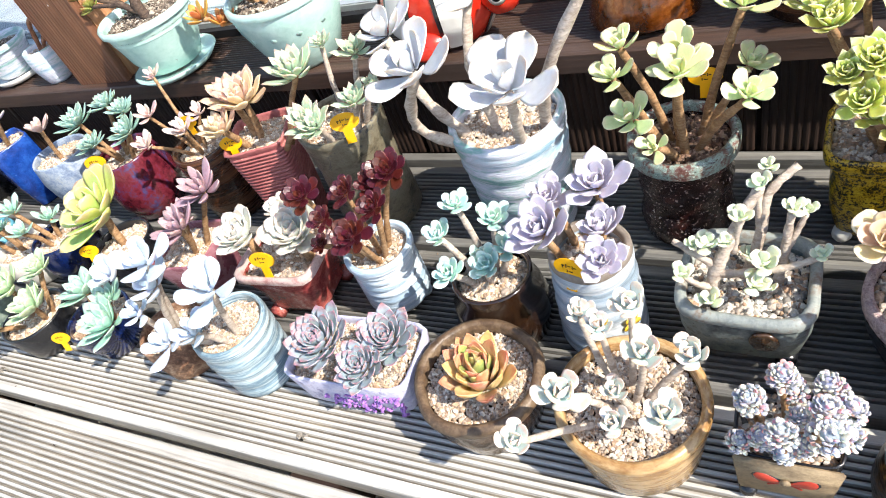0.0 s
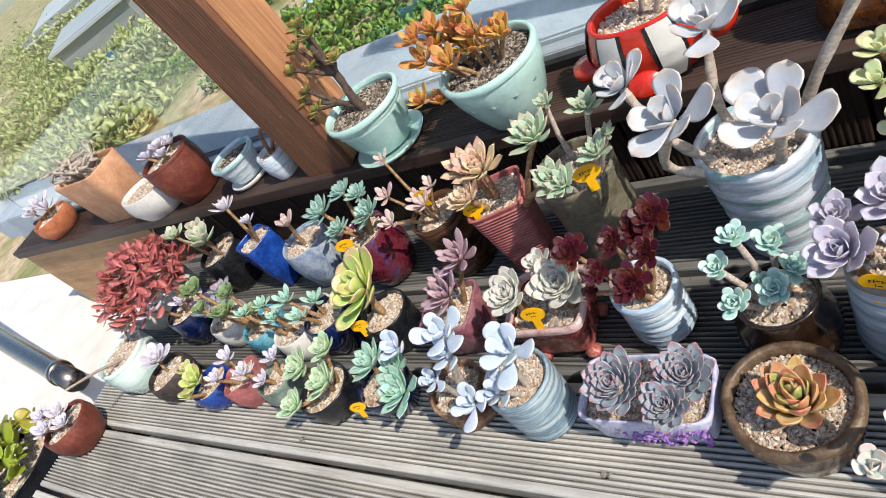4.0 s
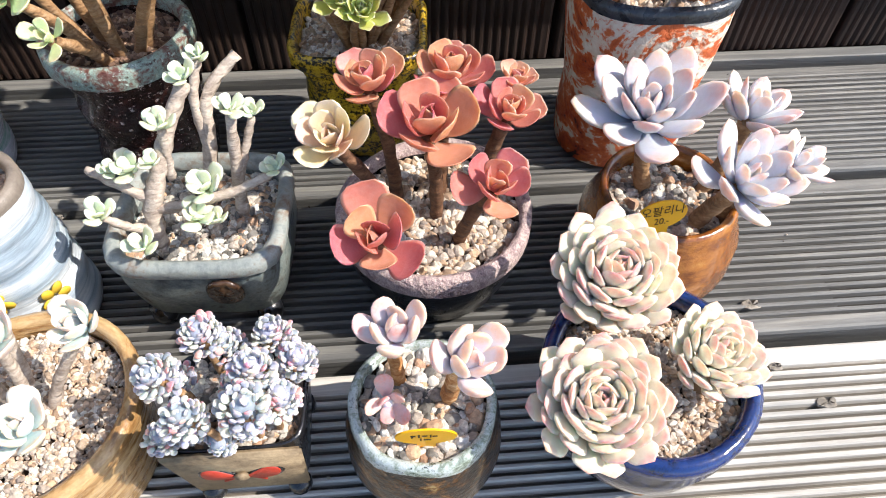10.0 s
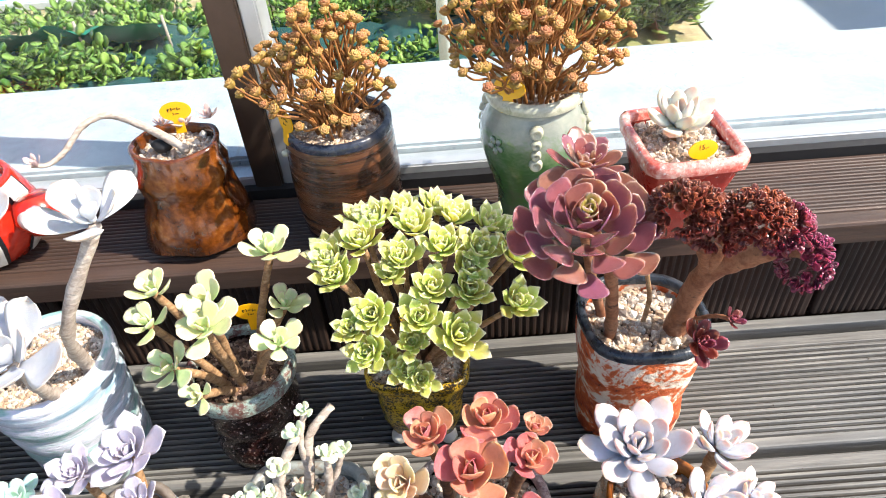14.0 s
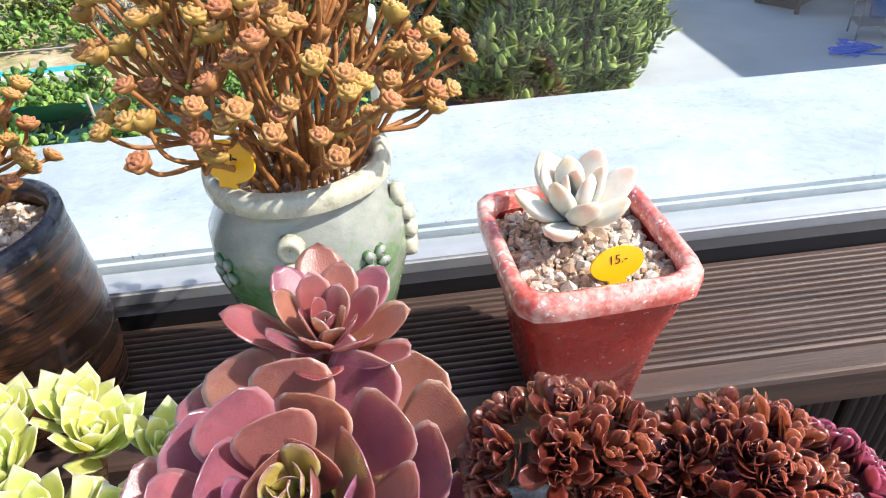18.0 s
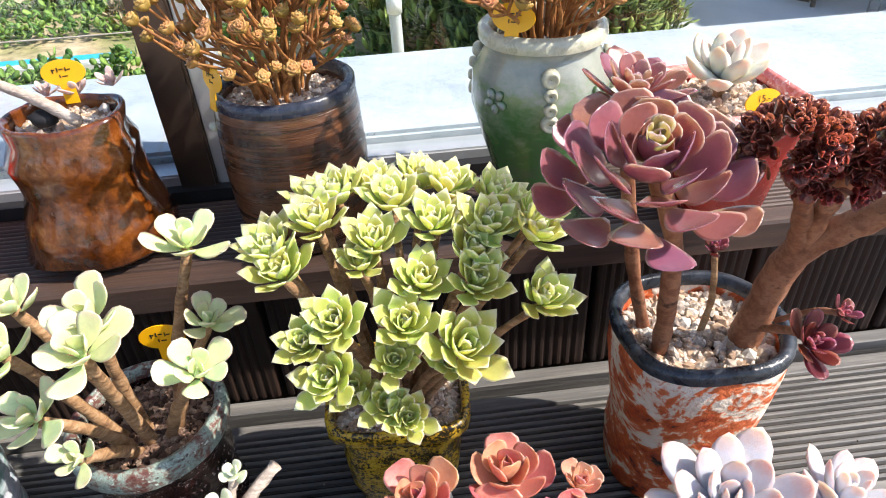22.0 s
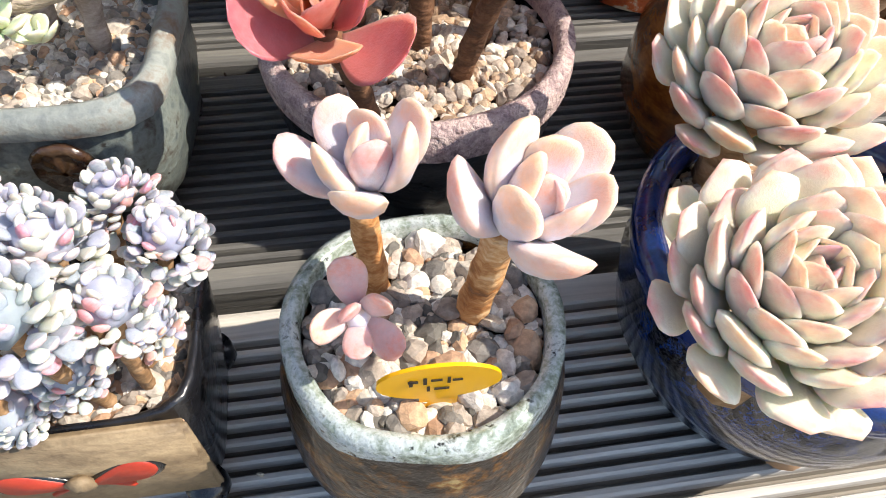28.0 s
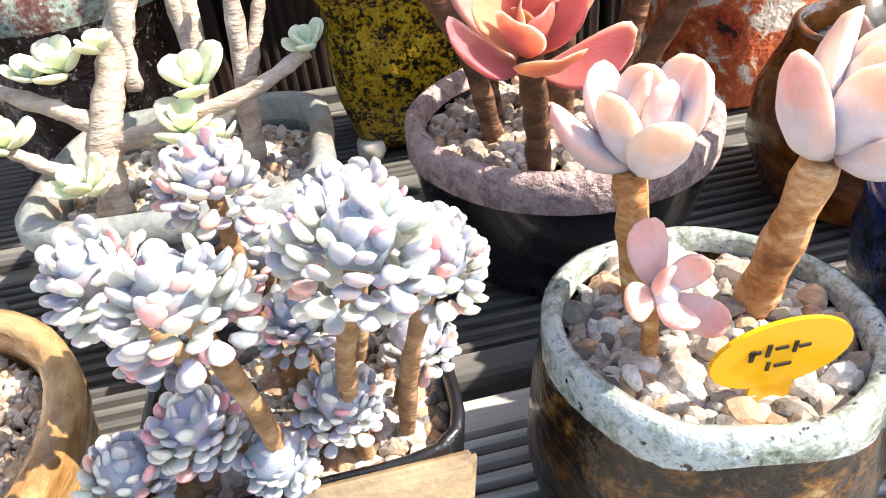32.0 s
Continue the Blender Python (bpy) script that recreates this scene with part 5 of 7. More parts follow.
# grey trough with a bare branching trunk
GREYT = glaze("grey_stone_glaze", ["3a4244", "5e686a", "828b86", "4a3c32"], 34, (1, 1, 1), None, 0.35, 0.5, "3c3a38", 200, 0.66, coat=0.2)
BUDL = leafskin("pale_bud_leaf", "b4cca6", "d2dcb6", "e6e4c6", None, 0.5, 0.3, 0.9, 0.8, 0.2, 0.2)
bud_leaf = leaf_mesh("leaf", BUDL, 0.75, 0.4, 0.8, 0.4, 0.1, 0.05, 0.0, 0.3, 8, 8)
x, y = -0.019, 0.1255
b13 = potted(x, y, "grey glazed footed trough with knobbly bare trunk and pale buds", turn=-3)
make_pot(b13, [(0.04, 0.012), (0.048, 0.018), (0.053, 0.045), (0.0537, 0.071)], GREYT, 0.0065, 0.012, 4.5, 1.0, 0.92, 0.02, 13, fine=True, stone_mat=GRAVEL_MIX, rim=glaze("grey_rim_glaze", ["747c7c", "989e9a", "7a5e48"], 40, (1, 1, 1), None, 0.3, 0.4))
foot_set(b13, 4, 0.05, 0.018, 0.009, INKY, 0.5)
medal = part("medallion", lathe([(0.011, 0.0), (0.012, 0.002), (0.0105, 0.004), (0.008, 0.003), (0.006, 0.004), (0.001, 0.0045)], 24, wob=0.08, seed=3), BROWN, b13, "round brown clay medallion")
medal.matrix_basis = pose(0.0185, -0.0495, 0.052, 93, 0, 0)
def trunk(points, r0, r1):
    stem(b13, [(a - x, b - y, c) for a, b, c in points], r0, r1, STEM_PALE, "trunk", 0.25)
trunk([(-0.045, 0.105, 0.062), (-0.043, 0.112, 0.085), (-0.036, 0.122, 0.105), (-0.026, 0.138, 0.13), (-0.014, 0.152, 0.15)], 0.0065, 0.004)
trunk([(-0.02, 0.14, 0.062), (-0.012, 0.152, 0.1), (-0.009, 0.166, 0.13), (0.0105, 0.182, 0.148)], 0.005, 0.0035)
trunk([(-0.013, 0.152, 0.1), (-0.016, 0.162, 0.13), (-0.011, 0.174, 0.15)], 0.0035, 0.0025)
trunk([(0.004, 0.13, 0.062), (0.007, 0.136, 0.1), (0.01, 0.144, 0.135)], 0.0045, 0.003)
trunk([(0.007, 0.136, 0.09), (0.014, 0.144, 0.11), (0.02, 0.15, 0.126)], 0.003, 0.0022)
trunk([(-0.043, 0.112, 0.085), (-0.02, 0.113, 0.09), (0.01, 0.118, 0.096), (0.033, 0.124, 0.106)], 0.004, 0.0025)
trunk([(-0.04, 0.115, 0.09), (-0.055, 0.117, 0.1), (-0.078, 0.125, 0.108)], 0.004, 0.0025)
trunk([(-0.045, 0.106, 0.075), (-0.056, 0.1, 0.085), (-0.067, 0.099, 0.095)], 0.0035, 0.002)
trunk([(-0.03, 0.125, 0.1), (-0.028, 0.128, 0.12), (-0.026, 0.129, 0.136)], 0.003, 0.0022)
core = bud_mesh(BUDL, 0.002)
spots = [(-0.014, 0.153, 0.153, 0.01), (-0.011, 0.175, 0.152, 0.008), (-0.049, 0.121, 0.113, 0.012), (-0.026, 0.129, 0.138, 0.011), (-0.067, 0.099, 0.097, 0.011), (-0.043, 0.086, 0.084, 0.011), (-0.006, 0.113, 0.104, 0.014), (-0.011, 0.099, 0.094, 0.012), (-0.003, 0.103, 0.086, 0.009), (0.01, 0.144, 0.138, 0.01), (0.02, 0.152, 0.128, 0.009), (0.034, 0.125, 0.108, 0.009), (-0.06, 0.12, 0.112, 0.008), (-0.035, 0.12, 0.118, 0.008), (-0.02, 0.142, 0.08, 0.009)]
rosettes(b13, x, y, [(a, b, c, d * 1.25, 7) for a, b, c, d in spots], bud_leaf, core, spread=25, upright=65, inner=0.6)

# grey-blue striped cup with lilac rosettes
GREYB = glaze("grey_blue_striped_glaze", ["6f7c86", "9eb0c0", "cfd6dc", "7d8790"], 8, (0.35, 0.35, 11), None, 0.3, 0.4, None, coat=0.3, fine_part=0.12)
LILL = leafskin("lilac_leaf", "aa9eb4", "beb6c8", "d2c8cc", "d4c8ce", 0.5, 0.3, 0.85, 0.8, 0.25, 0.2)
lil_leaf = leaf_mesh("leaf", LILL, 0.66, 0.14, 1.3, 0.45, 0.28, 0.25, 0.12)
x, y = -0.1445, 0.107
b12 = potted(x, y, "grey-blue striped cup with painted yellow flowers and lilac rosettes")
make_pot(b12, rolls(0.041, 0.0352, 0.116, 5, 0.0016), GREYB, 0.005, 0.012, seed=14, wob=0.025, rim=glaze("grey_brown_rim", ["6a6058", "8d847a"], 50, (1, 1, 1), None, 0.4, 0.4))
petal = plain("yellow_petal_paint", "d8b43a", 0.4)
for ang, pz in ((-75, 0.06), (-35, 0.045)):
    for k in range(5):
        pt = lathe([(0.0045, 0.0), (0.0042, 0.0008)], 10, 2, 1, 0.75, cap_high=True)
        part("painted_petal", pt, petal, b12).matrix_basis = pose(0, 0, pz, 0, 0, ang) @ pose(0.0415, 0, 0, 0, 90, 0) @ pose(0, 0, 0, 0, 0, k * 72) @ pose(0.006, 0, 0)
core = bud_mesh(LILL)
spots = [(-0.138, 0.14, 0.161, 0.033, 13), (-0.172, 0.085, 0.16, 0.034, 15, (-0.3, -0.35, 1)), (-0.127, 0.1, 0.149, 0.025, 14), (-0.124, 0.076, 0.137, 0.025, 13, (0.1, -0.5, 1)), (-0.18, 0.131, 0.153, 0.025, 13)]
branch(b12, x, y, 0.1, spots, 0.004, 0.003, None, 0.35)
spots = [(s[0], s[1], s[2], s[3], s[4] + 6) + tuple(s[5:]) for s in spots]
rosettes(b12, x, y, spots, lil_leaf, core, spread=12, upright=80, inner=0.3)
plant_tag(-0.152, 0.076, 0.124, -10, 40, size=0.032)

# dark brown jar with mint rosettes
JAR = glaze("brown_black_glaze", ["120b07", "22150d", "3a2617"], 12, (1, 1, 2), None, 0.12, 0.2, None, coat=0.8)
AQUA = leafskin("aqua_leaf", "8fbfae", "a9d0c2", "cfe0d4", "bcd8cc", 0.5, 0.3, 0.85, 0.8, 0.2, 0.2)
aqua_leaf = leaf_mesh("leaf", AQUA, 0.62, 0.26, 0.9, 0.45, 0.25, 0.15, 0.02)
x, y = -0.243, 0.099
b11 = potted(x, y, "dark brown glossy jar with aqua green rosettes")
make_pot(b11, [(0.036, 0.0), (0.045, 0.006), (0.05, 0.03), (0.046, 0.055), (0.0385, 0.068), (0.0405, 0.081)], JAR, 0.005, 0.01, seed=15)
core = bud_mesh(AQUA)
spots = [(-0.265, 0.117, 0.154, 0.018), (-0.239, 0.128, 0.126, 0.02), (-0.283, 0.098, 0.131, 0.018), (-0.219, 0.106, 0.112, 0.02), (-0.235, 0.086, 0.108, 0.02), (-0.271, 0.074, 0.106, 0.019), (-0.25, 0.1, 0.1, 0.015)]
branch(b11, x, y, 0.07, spots, 0.004, 0.003, STEM_PALE, 0.3)
rosettes(b11, x, y, [(a, b, c, d * 1.08, 15) for a, b, c, d in spots], aqua_leaf, core, spread=10, upright=72, inner=0.4)

# ribbed white-blue pot with dark red aeonium
RIBW = glaze("white_blue_ribbed_glaze", ["c6d6e4", "dfe8ef", "9fb8cc", "eef2f5"], 10, (0.5, 0.5, 10), None, 0.25, 0.3, None, coat=0.4, fine_part=0.14)
DARKR = leafskin("dark_red_leaf", "5a1c22", "4a161c", "381016", "5a1a20", 0.35, 0.0, 0.85, 0.8, 0.2, 0.1, coat=0.2)
dark_leaf = leaf_mesh("leaf", DARKR, 0.55, 0.12, 1.2, 0.42, 0.2, 0.2, 0.04)
x, y = -0.378, 0.116
b10 = potted(x, y, "white-blue ribbed pot with dark red aeonium heads")
prof = [(0.03, 0.008), (0.033, 0.012)]
for k in range(7):
    z0 = 0.014 + k * 0.0095
    prof += [(0.036 + 0.0012 * math.sin(k), z0 + 0.002), (0.0375, z0 + 0.005), (0.0355, z0 + 0.009)]
make_pot(b10, prof + [(0.038, 0.088)], RIBW, 0.0045, 0.009, seed=16, rim=RIBW, stones=0.0018)
foot_set(b10, 3, 0.026, 0.012, 0.009, RIBW, 0.2)
core = bud_mesh(DARKR)
spots = [(-0.421, 0.101, 0.177, 0.022), (-0.357, 0.07, 0.155, 0.024), (-0.377, 0.112, 0.173, 0.019), (-0.344, 0.102, 0.163, 0.02), (-0.339, 0.139, 0.176, 0.024), (-0.39, 0.079, 0.167, 0.016), (-0.418, 0.085, 0.122, 0.012), (-0.36, 0.135, 0.165, 0.02)]
branch(b10, x, y, 0.078, spots, 0.0035, 0.0026, None, 0.25)
rosettes(b10, x, y, [(a, b, c, d * 1.05, 28, (random.uniform(-.2, .3), -0.5, 1)) for a, b, c, d in spots], dark_leaf, core, spread=2, upright=80, inner=0.22)

# red square footed pot with two cream rosettes
REDG = glaze("dusky_red_glaze", ["5f2326", "8a3a38", "a85a52", "c79a90"], 30, (1, 1, 1), None, 0.22, 0.4, None, coat=0.4)
REDRIM = glaze("pale_red_rim_glaze", ["a98a86", "c4aca6", "9a6a66"], 50, (1, 1, 1), None, 0.3, 0.3)
CREAML = leafskin("cream_leaf", "b9c2b8", "cfd2c6", "d8c2ac", "dcc8b4", 0.55, 0.3, 0.85, 0.8, 0.25, 0.2)
cream_leaf = leaf_mesh("leaf", CREAML, 0.6, 0.16, 0.95, 0.48, 0.25, 0.25, 0.04)
x, y = -0.5, 0.106
b9 = potted(x, y, "dusky red square footed pot with two cream and grey rosettes", turn=4)
make_pot(b9, [(0.036, 0.012), (0.038, 0.018), (0.042, 0.05), (0.052, 0.083)], REDG, 0.005, 0.01, 7.0, 1, 0.9, 0.008, 17, rim=REDRIM)
for sx in (-1, 1):
    for sy in (-1, 1):
        part("foot", box(sx * 0.034 - 0.009, sx * 0.034 + 0.009, sy * 0.03 - 0.009, sy * 0.03 + 0.009, 0.0, 0.016, 0.003), REDG, b9)
core = bud_mesh(CREAML)
rosettes(b9, x, y, [(-0.517, 0.084, 0.133, 0.036, 34, (-0.2, -0.35, 1)), (-0.461, 0.097, 0.121, 0.041, 34, (0.1, -0.3, 1)), (-0.494, 0.13, 0.125, 0.025, 18)], cream_leaf, core, spread=14, upright=84, inner=0.25, power=0.7)
for p in ((-0.522, 0.09), (-0.465, 0.1)):
    stem(b9, [(p[0] - x, p[1] - y, 0.07), (p[0] - x, p[1] - y, 0.115)], 0.006, 0.005)
plant_tag(-0.495, 0.069, 0.108, 5, 45, size=0.032)

# dusty pink square pot
PINKG = glaze("dusty_pink_glaze", ["7a4450", "94606a", "b08890"], 30, (1, 1, 1), None, 0.25, 0.3, None, coat=0.3)
MAUVE = leafskin("mauve_leaf", "8d6a78", "a07a84", "b08e92", None, 0.5, 0.3, 0.85, 0.8, 0.25, 0.15)
mauve_leaf = leaf_mesh("leaf", MAUVE, 0.34, 0.26, 0.9, 0.5, 0.2, 0.15, 0.04)
x, y = -0.663, 0.109
b8 = potted(x, y, "dusty pink square pot with mauve rosettes", turn=8)
make_pot(b8, [(0.03, 0.0), (0.033, 0.006), (0.036, 0.04), (0.042, 0.075)], PINKG, 0.004, 0.01, 7.0, 1, 1, 0.008, 18)
core = bud_mesh(MAUVE)
spots = [(-0.602, 0.127, 0.147, 0.04), (-0.622, 0.082, 0.13, 0.038), (-0.64, 0.11, 0.12, 0.03)]
branch(b8, x, y, 0.065, spots, 0.004, 0.003, None, 0.3)
rosettes(b8, x, y, [(a, b, c, d, 17) for a, b, c, d in spots], mauve_leaf, core, spread=12, upright=75, inner=0.4)

# black pot with a yellow-green rosette
LIME = leafskin("yellow_green_leaf", "9cb84e", "bccb70", "d8b88c", "d4b486", 0.4, 0.05, 0.85, 0.8, 0.25, 0.25)
lime_leaf = leaf_mesh("leaf", LIME, 0.62, 0.18, 1.3, 0.4, 0.25, 0.2, 0.05)
x, y = -0.793, 0.111
b7 = potted(x, y, "black pot with a large leaning yellow-green rosette")
make_pot(b7, [(0.03, 0.0), (0.036, 0.006), (0.04, 0.03), (0.042, 0.07)], INKY, 0.004, 0.01, seed=19)
core = bud_mesh(LIME)
spots = [(-0.8, 0.121, 0.12, 0.068, 20, (-0.15, -0.4, 1))]
branch(b7, x, y, 0.06, spots, 0.006, 0.005, None, 0.1)
rosettes(b7, x, y, spots, lime_leaf, core, spread=4, upright=72, inner=0.4)
plant_tag(-0.81, 0.075, 0.086, 20, 50, size=0.028)


# ---- back row, against the riser ----
# large pale blue pot with broad powdery rosettes
PALEB = glaze("pale_blue_glaze", ["8fb0c6", "c2d4e0", "dcdce8", "7fb0a8", "b0aecb"], 9, (0.6, 0.6, 6), None, 0.25, 0.4, None, coat=0.4, fine_part=0.14)
GRAP = leafskin("grey_lilac_leaf", "aab0be", "bec2c8", "c8b6a8", "ccbcb0", 0.5, 0.3, 0.85, 0.8, 0.3, 0.2)
grap_leaf = leaf_mesh("leaf", GRAP, 0.7, 0.2, 1.25, 0.4, 0.25, 0.25, 0.06, rings=10, seg=10)
x, y = -0.2575, 0.252
c8 = potted(x, y, "large pale blue pot with grey-lilac rosettes on long stems")
make_pot(c8, rolls(0.049, 0.0605, 0.15, 6, 0.0018), PALEB, 0.006, 0.011, seed=20, wob=0.03, rim=PALEB, stones=0.0022)
core = bud_mesh(GRAP)
spots = [(-0.21, 0.175, 0.239, 0.056, 11, (0.05, -0.35, 1)), (-0.292, 0.172, 0.266, 0.05, 11, (-0.25, -0.35, 1)), (-0.36, 0.252, 0.257, 0.04, 11, (-0.3, -0.2, 1)), (-0.264, 0.262, 0.292, 0.05, 11, (0, -0.2, 1)), (-0.13, 0.225, 0.326, 0.046, 9, (0.1, -0.1, 1))]
for (bx, by), mid, s5 in zip(((-0.235, 0.225), (-0.282, 0.218), (-0.295, 0.235), (-0.262, 0.24), (-0.215, 0.248)), ((-0.222, 0.198, 0.17), (-0.33, 0.2, 0.18), (-0.335, 0.235, 0.195), (-0.272, 0.24, 0.22), (-0.188, 0.215, 0.225)), spots):
    stem(c8, [(bx - x, by - y, 0.134), (mid[0] - x, mid[1] - y, mid[2]), (s5[0] - x, s5[1] - y, s5[2] - 0.006)], 0.0062, 0.0048, STEM_PALE, rough=0.3)
rosettes(c8, x, y, spots, grap_leaf, core, spread=2, upright=80, inner=0.28)

# dark speckled pot with yellow-green plant
DARKS = glaze("dark_speckled_glaze", ["120a0a", "241210", "381a16", "1a1414"], 30, (1, 1, 3), None, 0.22, 0.9, "b4a8a0", 300, 0.6, coat=0.5)
DARKS_RIM = glaze("speckled_rim_glaze", ["4a1f1a", "6a4a42", "8fa49a", "3a2420"], 80, (1, 1, 1), None, 0.3, 0.6, "c4d0c8", 220, 0.62)
YGR = leafskin("pale_yellow_green_leaf", "a4c078", "ccd8a0", "e4d2ae", "dcae98", 0.4, 0.05, 0.9, 0.82, 0.25, 0.25)
ygr_leaf = leaf_mesh("leaf", YGR, 0.62, 0.24, 1.2, 0.38, 0.25, 0.2, 0.03)
x, y = -0.0855, 0.256
c9 = potted(x, y, "dark brown speckled pot with branching pale yellow-green rosettes")
make_pot(c9, [(0.039, 0.0), (0.044, 0.006), (0.047, 0.024), (0.043, 0.04), (0.04, 0.047), (0.045, 0.06), (0.0455, 0.073), (0.042, 0.084), (0.0485, 0.1), (0.051, 0.118)], DARKS, 0.006, 0.012, seed=21, wob=0.03, rim=DARKS_RIM, rim_h=0.012, stone_mat=gravel_mat("brown_gravel", ["6d5446", "8d6f5c", "a98a74", "c2a890", "5a463a"]))
core = bud_mesh(YGR)
spots = [(-0.139, 0.241, 0.199, 0.025, 4, (-0.2, -0.2, 1)), (-0.079, 0.212, 0.219, 0.028, 6, (0.1, -0.3, 1)), (-0.121, 0.212, 0.174, 0.025, 5, (-0.3, -0.4, 1)), (-0.025, 0.215, 0.192, 0.024, 5, (0.35, -0.4, 1)), (-0.027, 0.257, 0.193, 0.021, 6, (0.4, -0.2, 1)), (-0.1, 0.198, 0.152, 0.017, 3, (-0.2, -0.6, 1)), (-0.082, 0.24, 0.22, 0.028, 5), (-0.035, 0.287, 0.232, 0.027, 5, (0.1, -0.1, 1)), (-0.135, 0.262, 0.216, 0.024, 4, (-0.2, 0.0, 1))]
branch(c9, x, y, 0.105, spots, 0.0046, 0.0034, STEM, 0.25)
spots = [(s[0], s[1], s[2], s[3] * 1.12, s[4] + 5) + tuple(s[5:]) for s in spots]
rosettes(c9, x, y, spots, ygr_leaf, core, spread=4, upright=76, inner=0.4)
plant_tag(-0.066, 0.277, 0.168, 0, 15, size=0.03)

FOOTW = glaze("white_foot_glaze", ["cfcdc4", "e2e0d8"], 40, (1, 1, 1), None, 0.3, 0.2)
# yellow and black square pot with a dense green aeonium
YEL = glaze("yellow_black_glaze", ["151208", "4e3e0e", "b8921a", "d8bc38"], 100, (1, 1, 1), [0.3, 0.4, 0.5, 0.95], 0.3, 0.6, "14110a", 240, 0.55, coat=0.3, fine_part=0.5)
GREEN = leafskin("bright_green_leaf", "98b244", "c8d070", "e2da9c", "ece0b0", 0.4, 0.0, 0.85, 0.76, 0.25, 0.45)
green_leaf = leaf_mesh("leaf", GREEN, 0.56, 0.16, 1.4, 0.5, 0.3, 0.3, 0.15)
x, y = 0.0835, 0.264
c10 = potted(x, y, "yellow and black mottled square pot crowded with bright green aeonium heads", turn=-4)
make_pot(c10, [(0.03, 0.006), (0.033, 0.012), (0.04, 0.04), (0.042, 0.07), (0.041, 0.09), (0.05, 0.102), (0.05, 0.11)], YEL, 0.006, 0.01, 5.0, 1, 0.9, 0.015, 22)
foot_set(c10, 4, 0.036, 0.012, 0.009, FOOTW, 0.5)
core = bud_mesh(GREEN)
spots = [(0.05, 0.261, 0.258), (0.083, 0.244, 0.251), (0.116, 0.251, 0.259), (0.146, 0.248, 0.256), (0.03, 0.236, 0.236), (0.107, 0.224, 0.234), (0.138, 0.219, 0.234), (0.062, 0.207, 0.223), (0.098, 0.204, 0.221), (0.127, 0.193, 0.212), (0.058, 0.188, 0.2), (0.096, 0.183, 0.171), (0.174, 0.22, 0.219), (0.045, 0.2, 0.216), (0.091, 0.195, 0.203), (0.084, 0.19, 0.175), (0.093, 0.275, 0.262), (0.06, 0.285, 0.263), (0.125, 0.285, 0.263), (0.153, 0.28, 0.255), (0.173, 0.25, 0.246), (0.075, 0.235, 0.24), (0.136, 0.235, 0.245), (0.025, 0.25, 0.243), (0.08, 0.3, 0.256), (0.11, 0.302, 0.256), (0.045, 0.295, 0.25), (0.018, 0.27, 0.232), (0.175, 0.27, 0.24), (0.122, 0.205, 0.19), (0.066, 0.2, 0.178)]
spots = [(a, b, c - max(0.0, c - 0.24) * 0.35, 0.0235 * (1.2 if k == 9 else 0.8 if k in (11, 13, 14, 15, 21, 29, 30) else 1.0)) for k, (a, b, c) in enumerate(spots)]
branch(c10, x, y, 0.1, spots, 0.0032, 0.0024, STEM, 0.15)
rosettes(c10, x, y, [(a, b, c, d, 23, ((a - x) * 5 + random.uniform(-.15, .15), (b - y) * 6 - 0.15, 1)) for a, b, c, d in spots], green_leaf, core, spread=16, upright=82, inner=0.35, power=0.7)

# orange, white and black pot with a purple aeonium and a crested branch
RAKU = glaze("orange_white_slip", ["1b1614", "b04420", "d8703c", "e6d6c2", "efe6d8"], 21, (1, 1, 1.2), [0.1, 0.2, 0.5, 0.6, 0.85], 0.5, 0.9, None, dist=1.6, bump_scale=120, fine_part=0.22)
AEO = leafskin("purple_aeonium_leaf", "a87c66", "965a60", "764652", "a87478", 0.14, 0.0, 0.9, 0.86, 0.4, 0.3, 0.2, 0.7)
aeo_leaf = leaf_mesh("leaf", AEO, 0.84, 0.2, 0.9, 0.36, 0.4, 0.12, 0.0, rings=10, seg=10)
aeo_low = leaf_mesh("leaf", leafskin("dark_aeonium_leaf", "9a5a50", "8e4a4c", "743640", "b07878", 0.25, 0.0, 0.9, 0.86, 0.3, 0.2, 0.15, 0.5), 0.5, 0.1, 1.1, 0.45, 0.2, 0.25, 0.05)
MAROON = leafskin("maroon_leaf", "3c0e1b", "521824", "662a32", "6c3036", 0.3, 0.0, 0.85, 0.8, 0.3, 0.15)
maroon_leaf = leaf_mesh("leaf", MAROON, 0.55, 0.14, 1.1, 0.45, 0.25, 0.25, 0.04, rings=6, seg=6)
x, y = 0.293, 0.256
c11 = potted(x, y, "orange-white-black pot with purple aeonium and crested dark red branch")
make_pot(c11, [(0.042, 0.0), (0.05, 0.005), (0.052, 0.03), (0.05, 0.06), (0.054, 0.09), (0.058, 0.122), (0.0572, 0.147)], RAKU, 0.006, 0.014, 2.6, 1.0, 0.9, 0.05, 23, rim=glaze("black_rim_glaze", ["15171a", "2c3138", "4a4f56"], 40, (1, 1, 1), None, 0.25, 0.4), stones=0.0034)
core = bud_mesh(AEO)
rosettes(c11, x, y, [(0.218, 0.206, 0.306, 0.056, 42, (-0.08, -0.4, 1))], aeo_leaf, core, spread=-8, upright=58, inner=0.3, power=0.7, drop=0.6, out=0.6)
